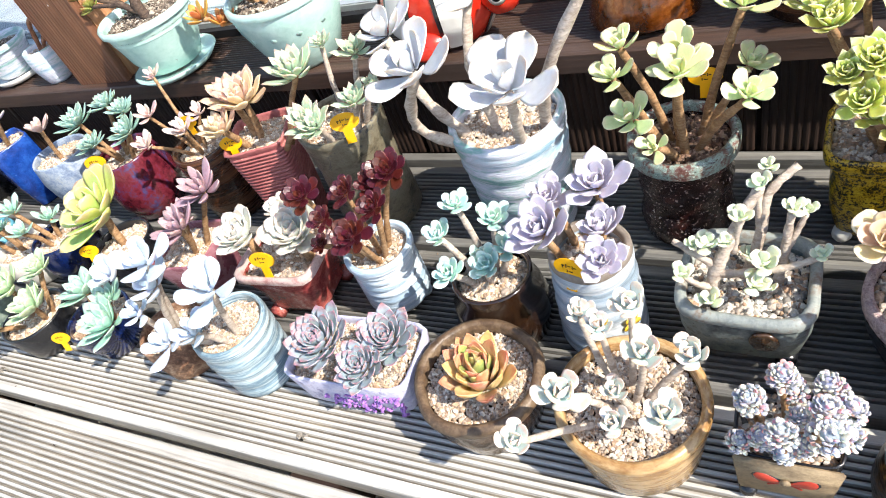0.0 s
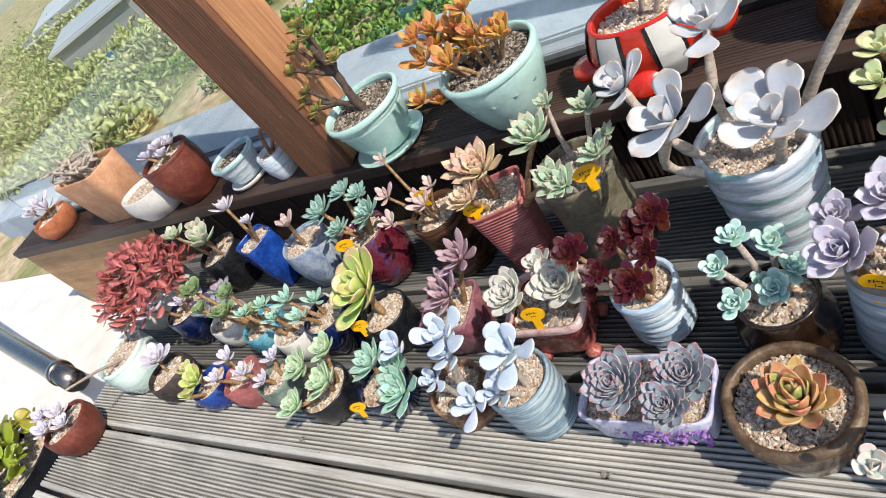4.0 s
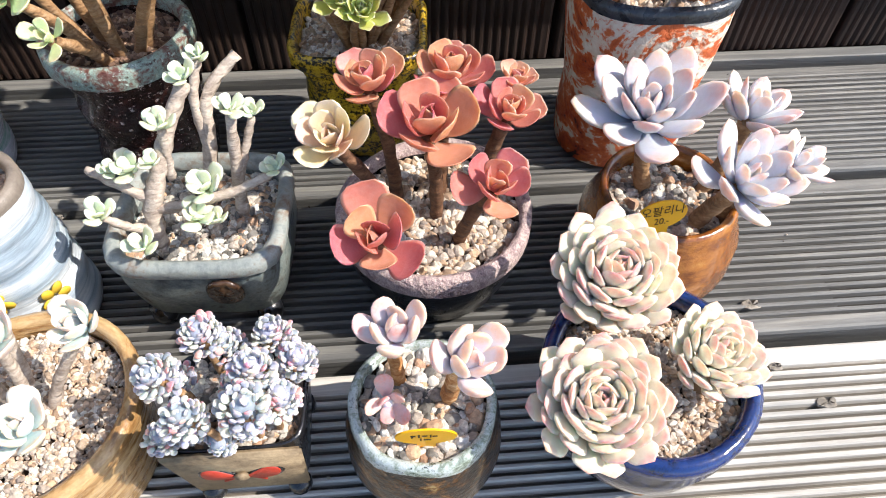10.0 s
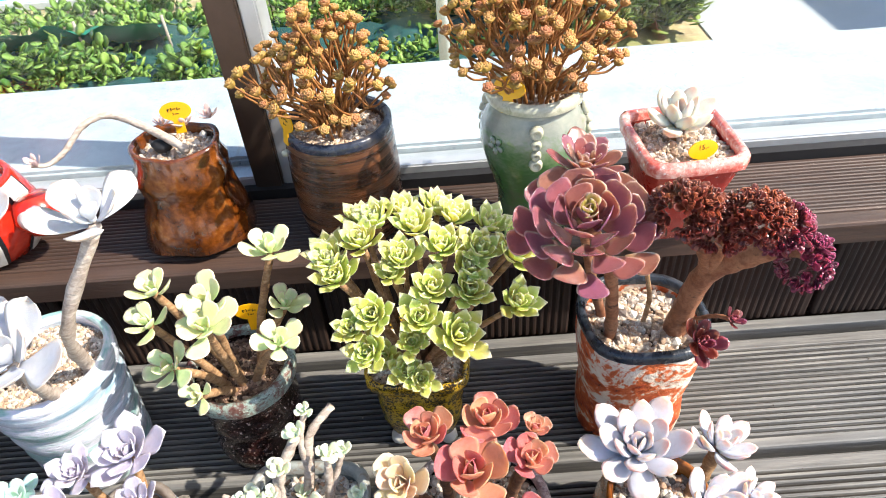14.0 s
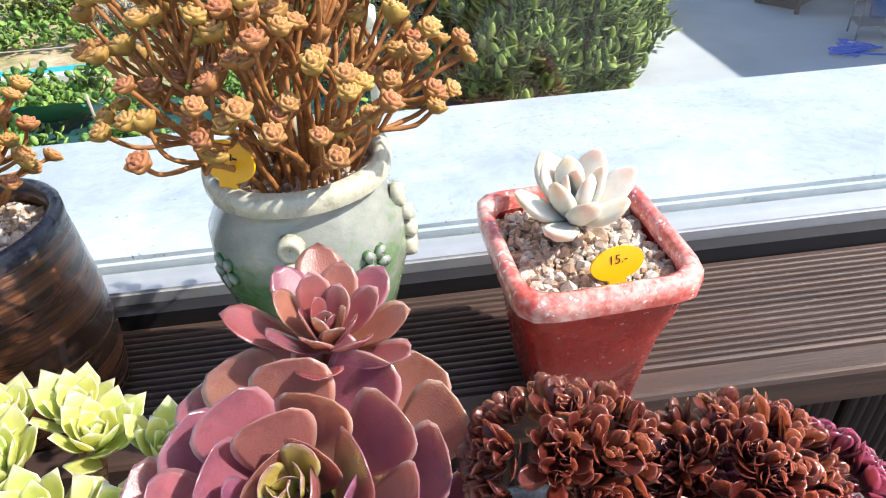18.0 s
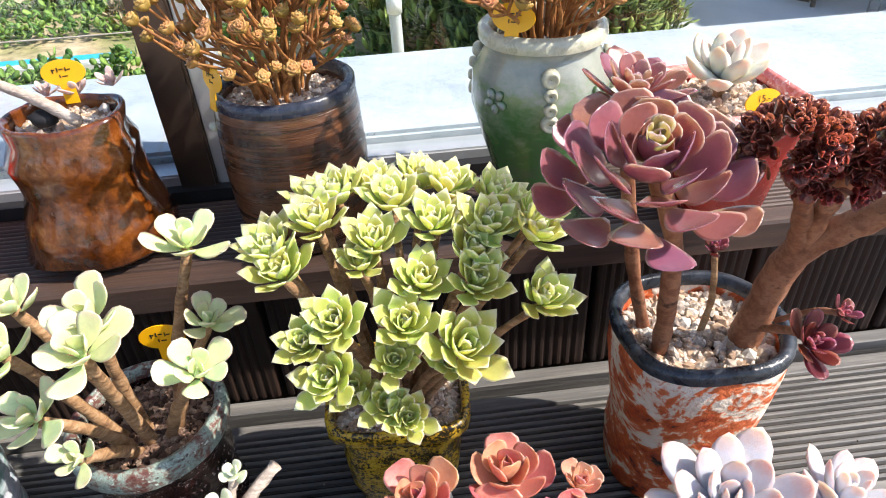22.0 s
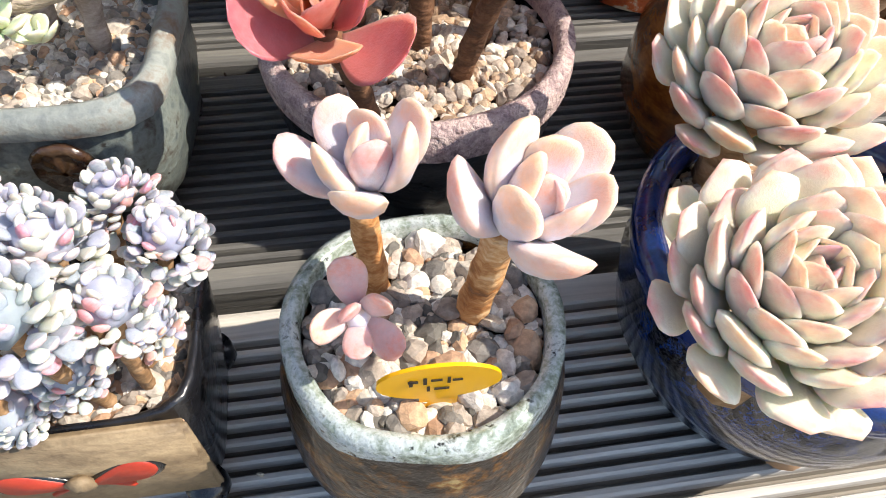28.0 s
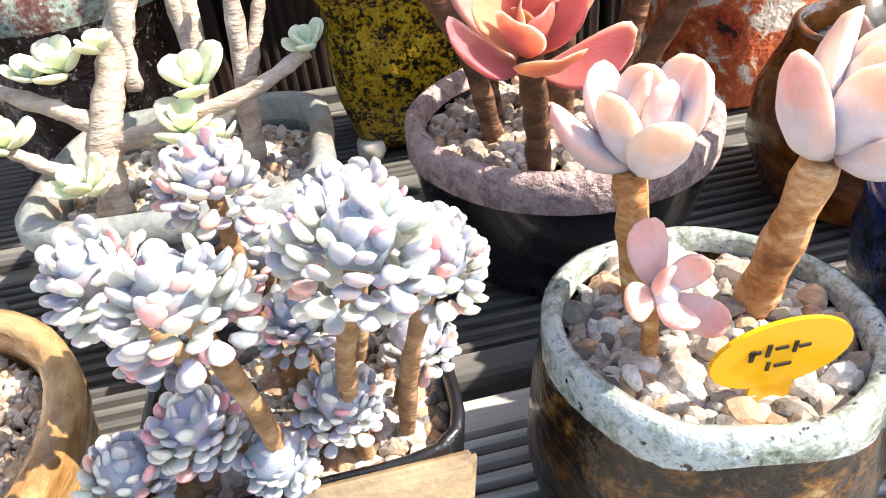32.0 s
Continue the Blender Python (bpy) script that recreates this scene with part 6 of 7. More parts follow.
rosettes(c11, x, y, [(0.218, 0.203, 0.315, 0.016, 8, (-0.08, -0.4, 1))], leaf_mesh("leaf", leafskin("yellow_green_heart_leaf", "b8b048", "b0a050", "96606a", None, 0.25, 0.0, 0.9, 0.86, 0.3, 0.3, 0.1, 0.5), 0.7, 0.14, 1.1, 0.4, 0.3, 0.4), core, spread=35, upright=84, inner=0.5)
rosettes(c11, x, y, [(0.226, 0.256, 0.318, 0.033, 24, (0.15, -0.1, 1))], aeo_low, core, spread=14, upright=80, inner=0.3, power=0.8)
rosettes(c11, x, y, [(0.308, 0.175, 0.203, 0.022, 16, (0.2, -0.7, 1)), (0.342, 0.198, 0.199, 0.013, 12, (0.5, -0.4, 1)), (0.281, 0.24, 0.222, 0.011, 10)], maroon_leaf, bud_mesh(MAROON), spread=10, upright=75, inner=0.35)
BARK = glaze("brown_smooth_bark", ["5a3420", "7a4a30", "94664a", "4a2a1c"], 40, (1, 1, 1.5), None, 0.6, 0.6)
stem(c11, [(-0.03, -0.008, 0.125), (-0.036, -0.02, 0.18), (-0.05, -0.038, 0.25), (-0.073, -0.05, 0.302)], 0.006, 0.005, BARK)
stem(c11, [(-0.03, 0.015, 0.125), (-0.05, 0.01, 0.2), (-0.073, -0.006, 0.31)], 0.005, 0.004, BARK)
stem(c11, [(0.026, -0.01, 0.122), (0.03, -0.014, 0.165), (0.037, -0.021, 0.215), (0.056, -0.041, 0.25), (0.074, -0.056, 0.272), (0.086, -0.068, 0.276)], 0.011, 0.007, BARK, rough=0.1)
stem(c11, [(0.037, -0.021, 0.212), (0.026, -0.032, 0.25), (0.006, -0.046, 0.296)], 0.006, 0.005, BARK)
stem(c11, [(0.037, -0.025, 0.222), (0.034, -0.038, 0.262), (0.036, -0.052, 0.3)], 0.006, 0.005, BARK)
stem(c11, [(0.03, -0.014, 0.15), (0.03, -0.05, 0.18), (0.018, -0.078, 0.199)], 0.003, 0.0025, BARK)
stem(c11, [(0.032, -0.03, 0.17), (0.042, -0.045, 0.19), (0.049, -0.056, 0.197)], 0.002, 0.0018, BARK)
stem(c11, [(0.0, 0.0, 0.125), (0.002, -0.004, 0.17), (-0.01, -0.015, 0.218)], 0.0025, 0.002)


def crest(root, cx, cy, cz, rx, ry, rz, n, seed, size=0.0108):
    """A dense cushion of small leaf rosettes, grown together."""
    rnd = random.Random(seed)
    ms = []
    for k in range(n):
        th, u = rnd.uniform(0, 2 * math.pi), rnd.uniform(-0.5, 1)
        d = Vector((math.cos(th) * math.sqrt(1 - u * u), math.sin(th) * math.sqrt(1 - u * u), u))
        c = Vector((cx + d.x * rx, cy + d.y * ry, cz + d.z * rz))
        q = d.to_track_quat("Z", "Y").to_matrix().to_4x4()
        for j in range(9):
            f = (j + 0.5) / 9
            s = size * (0.45 + 0.55 * f) * rnd.uniform(0.8, 1.15)
            ms.append(Matrix.Translation(c) @ q @ pose(0, 0, 0, 0, 0, j * 137.5 + k * 40) @ pose(0, 0, -0.002 * f, 75 - 55 * f) @ Matrix.Diagonal((s, s, s, 1)))
    return tagged(leaf_cloud("crest", maroon_leaf, ms, root), "crested cushion of small dark red leaves", kind="stuff")


for k, s in enumerate([(-0.004, -0.049, 0.308, 0.022, 0.018, 0.015, 36), (0.022, -0.05, 0.29, 0.018, 0.016, 0.014, 28), (0.04, -0.059, 0.305, 0.022, 0.018, 0.014, 34), (0.06, -0.062, 0.296, 0.016, 0.016, 0.014, 26), (0.078, -0.074, 0.272, 0.012, 0.014, 0.02, 26)]):
    crest(c11, *s[:6], int(s[6] * 2.1), 50 + k)

# olive cylinder
OLIVE = glaze("olive_blue_glaze", ["2c2a24", "6a6250", "7c7664", "1c2c3e"], 26, (1, 1, 1.4), None, 0.35, 0.6, None, dist=1.2)
CORAL = leafskin("green_coral_leaf", "86a888", "a4bc9c", "cfae94", "c9a890", 0.5, 0.2, 0.85, 0.8, 0.25, 0.2)
coral_leaf = leaf_mesh("leaf", CORAL, 0.46, 0.2, 1.1, 0.48, 0.25, 0.2, 0.14)
x, y = -0.466, 0.252
c7 = potted(x, y, "olive-blue mottled cylinder pot with small green rosettes")
make_pot(c7, [(0.048, 0.0), (0.053, 0.006), (0.052, 0.04), (0.049, 0.1), (0.0535, 0.15), (0.0545, 0.155)], OLIVE, 0.006, 0.014, seed=24, wob=0.03)
core = bud_mesh(CORAL)
spots = [(-0.484, 0.303, 0.223, 0.018), (-0.418, 0.269, 0.23, 0.024), (-0.406, 0.218, 0.202, 0.024), (-0.44, 0.184, 0.196, 0.024), (-0.4, 0.25, 0.2, 0.014)]
branch(c7, x, y, 0.138, spots, 0.004, 0.003, STEM_PALE, 0.5)
rosettes(c7, x, y, [(a, b, c, d, 20) for a, b, c, d in spots], coral_leaf, core, spread=8, upright=78, inner=0.35)
plant_tag(-0.427, 0.214, 0.178, 25, 40, size=0.034)

# ridged pink square pot
RIDGE = glaze("ridged_pink_clay", ["8a4a4c", "a4605e", "b97c76"], 40, (1, 1, 1), None, 0.5, 0.3)
PEACHY = leafskin("peach_green_leaf", "b3ab86", "d2b596", "dca888", "dcb094", 0.5, 0.15, 0.85, 0.8, 0.25, 0.25)
peachy_leaf = leaf_mesh("leaf", PEACHY, 0.48, 0.2, 1.2, 0.45, 0.3, 0.25, 0.13)
x, y = -0.585, 0.238
c6 = potted(x, y, "tall square pink clay pot with fine ridges and peach-coloured rosettes", turn=20)
prof = [(0.026, 0.0)]
for k in range(26):
    rk = 0.027 + 0.011 * k / 26
    prof += [(rk + 0.001, 0.004 + k * 0.0053), (rk + 0.001, 0.0064 + k * 0.0053), (rk - 0.0012, 0.0068 + k * 0.0053), (rk - 0.0012, 0.0089 + k * 0.0053)]
make_pot(c6, prof + [(0.041, 0.148)], RIDGE, 0.004, 0.01, 8.0, 1, 1, 0.004, 25, seg=40)
core = bud_mesh(PEACHY)
spots = [(-0.576, 0.233, 0.199, 0.042), (-0.6, 0.252, 0.196, 0.034), (-0.602, 0.2, 0.187, 0.03)]
branch(c6, x, y, 0.138, spots, 0.005, 0.004, None, 0.4)
rosettes(c6, x, y, [(a, b, c, d, 28) for a, b, c, d in spots], peachy_leaf, core, spread=8, upright=78, inner=0.35)
core = bud_mesh(CORAL)
spots = [(-0.483, 0.194, 0.234, 0.038), (-0.48, 0.155, 0.194, 0.03)]
branch(c6, x, y, 0.138, spots, 0.004, 0.003, None, 0.4)
rosettes(c6, x, y, [(a, b, c, d, 24) for a, b, c, d in spots], coral_leaf, core, spread=8, upright=78, inner=0.35)
plant_tag(-0.6, 0.205, 0.158, 20, 45, size=0.03)

# brown cylinder with branching pink plant
WOODB = glaze("brown_ridged_glaze", ["1c0f08", "382012", "5a361e", "7a5030"], 12, (0.5, 0.5, 10), None, 0.25, 0.45, None, coat=0.6, fine_part=0.15)
ROSE = leafskin("rose_grey_leaf", "b19490", "c7a8a0", "d6b8ac", None, 0.5, 0.3, 0.85, 0.8, 0.2, 0.2)
rose_leaf = leaf_mesh("leaf", ROSE, 0.42, 0.24, 0.9, 0.5, 0.15, 0.1, 0.03)
x, y = -0.721, 0.258
c5 = potted(x, y, "brown ridged cylinder pot with rose-grey rosettes on thin branches")
make_pot(c5, [(0.04, 0.0), (0.044, 0.006), (0.046, 0.04), (0.044, 0.08), (0.045, 0.115)], WOODB, 0.005, 0.012, seed=26, wob=0.04)
core = bud_mesh(ROSE)
spots = [(-0.773, 0.25, 0.172, 0.026), (-0.704, 0.27, 0.158, 0.022), (-0.761, 0.212, 0.151, 0.026), (-0.696, 0.228, 0.162, 0.026), (-0.784, 0.302, 0.2, 0.02), (-0.73, 0.255, 0.15, 0.02)]
branch(c5, x, y, 0.104, spots, 0.003, 0.0022, STEM, 0.25)
rosettes(c5, x, y, [(a, b, c, d, 9) for a, b, c, d in spots], rose_leaf, core, spread=20, upright=70, inner=0.45)
plant_tag(-0.715, 0.255, 0.155, 10, 10, size=0.028)

# round red and blue pot with blue-green rosettes
REDBL = glaze("red_blue_glaze", ["481420", "6a2430", "543050", "3e4c7c"], 10, (1, 1, 1), [0.2, 0.45, 0.6, 0.85], 0.2, 0.3, None, coat=0.5)
TEAL = leafskin("teal_leaf", "6f9a90", "86ada0", "a3bda8", "9ab8a8", 0.5, 0.2, 0.85, 0.8, 0.2, 0.15)
teal_leaf = leaf_mesh("leaf", TEAL, 0.38, 0.18, 1.1, 0.45, 0.2, 0.2, 0.1)
x, y = -0.88, 0.247
c4 = potted(x, y, "round red and blue glazed pot with teal rosettes")
make_pot(c4, [(0.03, 0.0), (0.042, 0.008), (0.053, 0.04), (0.054, 0.065), (0.048, 0.095), (0.046, 0.108)], REDBL, 0.005, 0.012, seed=27)
core = bud_mesh(TEAL)
spots = [(-0.936, 0.254, 0.163, 0.037), (-0.888, 0.281, 0.174, 0.028), (-0.858, 0.277, 0.164, 0.025), (-0.826, 0.242, 0.153, 0.032), (-0.889, 0.223, 0.146, 0.026)]
branch(c4, x, y, 0.098, spots, 0.004, 0.003, None, 0.3)
rosettes(c4, x, y, [(a, b, c, d, 32) for a, b, c, d in spots], teal_leaf, core, spread=6, upright=82, inner=0.3)
plant_tag(-0.875, 0.2, 0.13, 25, 40, size=0.034)


# ---- far end of the rows ----
WISP = leafskin("lavender_white_leaf", "b3a8bc", "cdc4d2", "ddd2d6", None, 0.55, 0.4, 0.85, 0.8, 0.2, 0.2)
wisp_leaf = leaf_mesh("leaf", WISP, 0.46, 0.2, 0.9, 0.48, 0.18, 0.15, 0.03)
GREYG = glaze("grey_green_glaze", ["4a564e", "6c7a70", "8d9a8e"], 25, (1, 1, 2), None, 0.3, 0.4)
KNOB = glaze("knobbly_dark_clay", ["201a18", "3c3230", "5a4a44"], 60, (1, 1, 1), None, 0.6, 1.0)
CUP = glaze("mint_white_glaze", ["a8c8c0", "cfe0da", "e2ebe6"], 9, (1, 1, 3), None, 0.25, 0.3, None, coat=0.4)
CLAYB = glaze("red_brown_clay", ["4a2018", "6a3226", "8a4a38"], 20, (1, 1, 1), None, 0.5, 0.4)
WHITEP = glaze("white_round_glaze", ["c6c2ba", "dcd8d0", "e8e5de"], 10, (1, 1, 1), None, 0.3, 0.2)
TEALG = glaze("teal_glaze", ["3a7a8a", "5a9cae", "86bcc8"], 16, (1, 1, 2), None, 0.25, 0.3, None, coat=0.4)
STONEB = glaze("stone_blue_glaze", ["5a6a86", "7d8ca4", "a3adba", "8a8a86"], 40, (1, 1, 1), None, 0.5, 0.7)
ROYAL = glaze("royal_blue_glaze", ["0c2260", "183e8c", "2856a8"], 25, (1, 1, 1), None, 0.2, 0.5, "a9c0e0", 120, 0.7, coat=0.5)


def small_pot(x, y, r, h, material, label, seed, power=2.0, z=0.0, bulge=1.05, group=POTS, **kw):
    root = potted(x, y, label, z, seed * 3, group)
    make_pot(root, [(r * 0.7, 0.0), (r * 0.8, 0.004), (r * 0.97 * bulge, h * 0.45), (r * bulge, h * 0.7), (r, h)], material, min(0.005, r * 0.1), 0.01, power, seed=seed, **kw)
    return root


def heads(root, x, y, z0, spots, leaf, mat_, bark=None, base=0.4, n=14, **kw):
    branch(root, x, y, z0, spots, 0.004, 0.003, bark, base)
    rosettes(root, x, y, [(a, b, c, d, n) for a, b, c, d in spots], leaf, bud_mesh(mat_), **kw)


a5 = small_pot(-0.99, -0.003, 0.034, 0.06, GREYG, "grey-green glazed pot with lavender-white rosettes", 41)
heads(a5, -0.99, -0.003, 0.052, [(-0.973, -0.022, 0.085, 0.022), (-0.995, 0.02, 0.105, 0.027), (-1.005, 0.0, 0.08, 0.02)], wisp_leaf, WISP, n=11, inner=0.45)
a4 = small_pot(-1.085, -0.002, 0.032, 0.062, RIDGE, "pink ridged clay pot with grey-lilac rosettes", 42, 8.0, bulge=1.0)
heads(a4, -1.085, -0.002, 0.054, [(-1.07, -0.005, 0.095, 0.029), (-1.11, 0.012, 0.1, 0.024)], wisp_leaf, WISP, n=11, inner=0.45)
a3 = small_pot(-1.185, -0.012, 0.04, 0.05, ROYAL, "royal blue glazed pot with yellow-green rosettes", 43)
heads(a3, -1.185, -0.012, 0.042, [(-1.2, -0.011, 0.08, 0.036), (-1.165, 0.005, 0.085, 0.026), (-1.22, 0.01, 0.075, 0.022)], lime_leaf, LIME, n=15, inner=0.35)
a2 = small_pot(-1.335, 0.0, 0.046, 0.06, KNOB, "dark knobbly clay pot with a white rosette", 44, wob=0.08)
white_leaf_a = leaf_mesh("leaf", WISP, 0.56, 0.2, 0.95, 0.45, 0.2, 0.2, 0.02)
heads(a2, -1.335, 0.0, 0.052, [(-1.322, -0.004, 0.088, 0.04)], white_leaf_a, WISP, n=14, inner=0.4)
a1 = small_pot(-1.5, 0.022, 0.06, 0.09, CUP, "mint and white cup pot with pink-grey rosettes and bare twig", 45, rim=CUP)
stem(a1, [(-0.01, 0.0, 0.08), (-0.06, 0.02, 0.12), (-0.12, 0.05, 0.16)], 0.004, 0.002, STEM_PALE)
branch(a1, -1.5, 0.022, 0.08, [(-1.445, 0.0, 0.105, 0.036), (-1.46, -0.03, 0.09, 0.026)], 0.004, 0.003, STEM_PALE, 0.4)
rosettes(a1, -1.5, 0.022, [(-1.445, 0.0, 0.105, 0.038, 12), (-1.46, -0.03, 0.09, 0.028, 11)], wisp_leaf, bud_mesh(WISP), inner=0.45)
a0 = small_pot(-1.6, -0.132, 0.055, 0.07, CLAYB, "red-brown clay bowl with a crowd of white rosettes", 46)
heads(a0, -1.6, -0.132, 0.06, [(-1.59, -0.14, 0.09, 0.034), (-1.57, -0.1, 0.1, 0.03), (-1.62, -0.11, 0.095, 0.03), (-1.63, -0.15, 0.085, 0.028)], white_leaf_a, WISP, n=16, inner=0.35)

b6 = small_pot(-0.92, 0.108, 0.043, 0.075, DEEP, "blue-black glazed pot with white label and small grey-green rosettes", 47)
teal_leaf_b = leaf_mesh("leaf", MINT, 0.44, 0.2, 0.9, 0.5, 0.2, 0.15, 0.05)
heads(b6, -0.92, 0.108, 0.066, [(-0.905, 0.105, 0.098, 0.026), (-0.94, 0.135, 0.115, 0.026), (-0.897, 0.137, 0.13, 0.03)], teal_leaf_b, MINT, n=12, inner=0.4)
lab = part("label", box(-0.009, 0.009, -0.0005, 0.0005, -0.014, 0.014), plain("white_label", "dfe3e6", 0.5), b6, "white plastic label with writing bars", smooth=False)
lab.matrix_basis = pose(0.012, -0.028, 0.082, -25, 0, 15)
b5 = small_pot(-1.008, 0.095, 0.043, 0.06, WHITEP, "white glazed pot with purple marks and teal rosettes", 48)
OLIVEL = leafskin("olive_green_leaf", "4e6636", "6c8450", "8a9a68", None, 0.45, 0.05)
green_head = leaf_mesh("leaf", OLIVEL, 0.6, 0.12, 1.2, 0.42, 0.25, 0.3, 0.03)
heads(b5, -1.008, 0.095, 0.052, [(-0.985, 0.105, 0.12, 0.022), (-1.02, 0.1, 0.105, 0.024), (-0.99, 0.135, 0.135, 0.022)], teal_leaf_b, MINT, n=18, inner=0.3)
b4 = small_pot(-1.11, 0.105, 0.042, 0.06, TEALG, "teal glazed cup with green aeonium heads on stems", 49)
heads(b4, -1.11, 0.105, 0.052, [(-1.03, 0.148, 0.16, 0.03), (-1.123, 0.128, 0.13, 0.03), (-1.075, 0.105, 0.13, 0.024), (-1.09, 0.152, 0.15, 0.024), (-1.14, 0.09, 0.1, 0.024)], green_head, OLIVEL, n=24, inner=0.3, base=0.3, spread=20)
b3 = small_pot(-1.232, 0.122, 0.042, 0.06, WHITEP, "cream pot with grey-lilac rosettes", 50)
heads(b3, -1.232, 0.122, 0.052, [(-1.237, 0.132, 0.1, 0.042), (-1.195, 0.095, 0.09, 0.032), (-1.26, 0.1, 0.09, 0.03)], purp_leaf, PURP, n=20, inner=0.3)
b2 = small_pot(-1.36, 0.136, 0.05, 0.085, DEEP, "glossy dark blue pot with lilac rosettes", 51)
heads(b2, -1.36, 0.136, 0.075, [(-1.318, 0.122, 0.12, 0.034), (-1.372, 0.18, 0.14, 0.034), (-1.385, 0.13, 0.11, 0.026)], wisp_leaf, WISP, n=13, inner=0.4)
b1 = small_pot(-1.545, 0.19, 0.07, 0.1, WHITEP, "white round pot overflowing with small red leaves", 52, bulge=1.2)
REDF = leafskin("small_red_leaf", "964c42", "b2665a", "c47e70", None, 0.5)
tiny = leaf_mesh("leaf", REDF, 0.6, 0.06, 0.8, 0.5, 0.2, 0.1, 0.05, rings=4, seg=5)
rnd = random.Random(5)
ms = []
for k in range(520):
    th, u = rnd.uniform(0, 2 * math.pi), rnd.uniform(-0.35, 1)
    f = rnd.uniform(0.75, 1.05)
    d = Vector((math.cos(th) * math.sqrt(max(0, 1 - u * u)), math.sin(th) * math.sqrt(max(0, 1 - u * u)), u))
    s = rnd.uniform(0.02, 0.036)
    ms.append(Matrix.Translation((d.x * 0.13 * f - 0.09, d.y * 0.1 * f - 0.01, 0.145 + d.z * 0.065 * f)) @ pose(0, 0, 0, rnd.uniform(-40, 60), rnd.uniform(-30, 30), rnd.uniform(0, 360)) @ Matrix.Diagonal((s, s, s, 1)))
tagged(leaf_cloud("foliage", tiny, ms, b1), "mass of small red leaves", kind="stuff")

c3 = small_pot(-1.052, 0.258, 0.048, 0.1, STONEB, "stone-blue rough pot with a pale pink rosette", 53, wob=0.05)
heads(c3, -1.052, 0.258, 0.09, [(-1.075, 0.258, 0.155, 0.034)], rose_leaf, ROSE, n=11, inner=0.45)
c2 = small_pot(-1.185, 0.262, 0.036, 0.12, ROYAL, "tall royal blue square pot with pale rosettes on orange stems", 54, 6.0, bulge=1.0)
heads(c2, -1.185, 0.262, 0.11, [(-1.15, 0.245, 0.19, 0.034), (-1.23, 0.25, 0.17, 0.024)], wisp_leaf, WISP, None, 0.2, 10, inner=0.5)
c1 = small_pot(-1.34, 0.268, 0.05, 0.1, INKY, "black pot with pink-green rosettes", 55)
peachy_leaf_b = leaf_mesh("leaf", CORAL, 0.56, 0.2, 0.9, 0.48, 0.25, 0.2, 0.05)
heads(c1, -1.34, 0.268, 0.09, [(-1.375, 0.278, 0.155, 0.05), (-1.303, 0.295, 0.178, 0.031), (-1.3, 0.255, 0.15, 0.034)], peachy_leaf_b, CORAL, n=16, inner=0.35)

# big dark tub with a leafy plant on the terrace, past the end of the deck
tub = thing("potted_plant", -1.93, -0.24, -0.15, "dark tub with yellow-green leafy plant on the terrace floor", "potted plant")
make_pot(tub, [(0.1, 0.0), (0.11, 0.01), (0.125, 0.1), (0.13, 0.14)], INKY, 0.006, 0.02, seed=57, stones=0.006)
leafy = leaf_mesh("leaf", leafskin("yellow_green_foliage", "5c7a24", "86962e", "a89a3a", None, 0.4), 0.75, 0.04, 0.7, 0.5, 0.25, 0.2, 0.03, rings=5, seg=6)
ms = []
for k in range(150):
    th, f = rnd.uniform(0, 2 * math.pi), math.sqrt(rnd.uniform(0, 1))
    s = rnd.uniform(0.03, 0.06)
    ms.append(Matrix.Translation((math.cos(th) * 0.13 * f, math.sin(th) * 0.13 * f, 0.15 + rnd.uniform(0, 0.09) * (1.2 - f))) @ pose(0, 0, 0, rnd.uniform(-10, 50), rnd.uniform(-25, 25), rnd.uniform(0, 360)) @ Matrix.Diagonal((s, s, s, 1)))
tagged(leaf_cloud("foliage", leafy, ms, tub), kind="stuff")
STEEL = plain("polished_steel", "a89c92", 0.26, 1.0, 0.05, 30, 0.03)
rail = thing("steel_handrail", -1.79, -0.02, 0.03, "polished steel tube handrail with a clamp at the deck end", "handrail")
part("tube", tube([(0, 0, 0), (-0.7, 0.12, 0.06), (-1.6, 0.3, 0.14)], [0.027, 0.027, 0.027], 20), STEEL, rail)
cl = part("clamp", lathe([(0.0285, -0.012), (0.032, -0.01), (0.032, 0.01), (0.0285, 0.012)], 24), STEEL, rail)
cl.matrix_basis = Matrix.Translation((-0.09, 0.016, 0.008)) @ Vector((-0.7, 0.12, 0.06)).to_track_quat("Z", "Y").to_matrix().to_4x4()
part("foot", lathe([(0.022, -0.1785), (0.022, 0.0)], 16), STEEL, rail).location = (-0.4, 0.07, 0.0)


# ---- upper shelf ----
SHELFPOTS = "potted plants on the shelf"
# red square pot with a white rosette
REDSQ = glaze("red_speckled_glaze", ["8e1a14", "a4281e", "b2382a"], 20, (1, 1, 1), None, 0.25, 0.4, "e8d8d0", 260, 0.66, coat=0.4)
REDSQ_RIM = glaze("salmon_rim_glaze", ["c04a40", "d2685c", "e2a498", "ecd2c8"], 40, (1, 1, 1), None, 0.2, 0.2, "f0e4e0", 260, 0.62, coat=0.6)
WHITEL = leafskin("white_leaf", "c9cdb8", "d9d6c6", "dcb89c", None, 0.6, 0.4, 0.85, 0.8, 0.2, 0.3)
white_leaf = leaf_mesh("leaf", WHITEL, 0.5, 0.42, 0.8, 0.5, 0.15, 0.1, 0.05)
x, y = 0.349, 0.38
d7 = potted(x, y, "red speckled square tapered pot with a white chubby-leaved rosette", SHELF_Z, 3, SHELFPOTS)
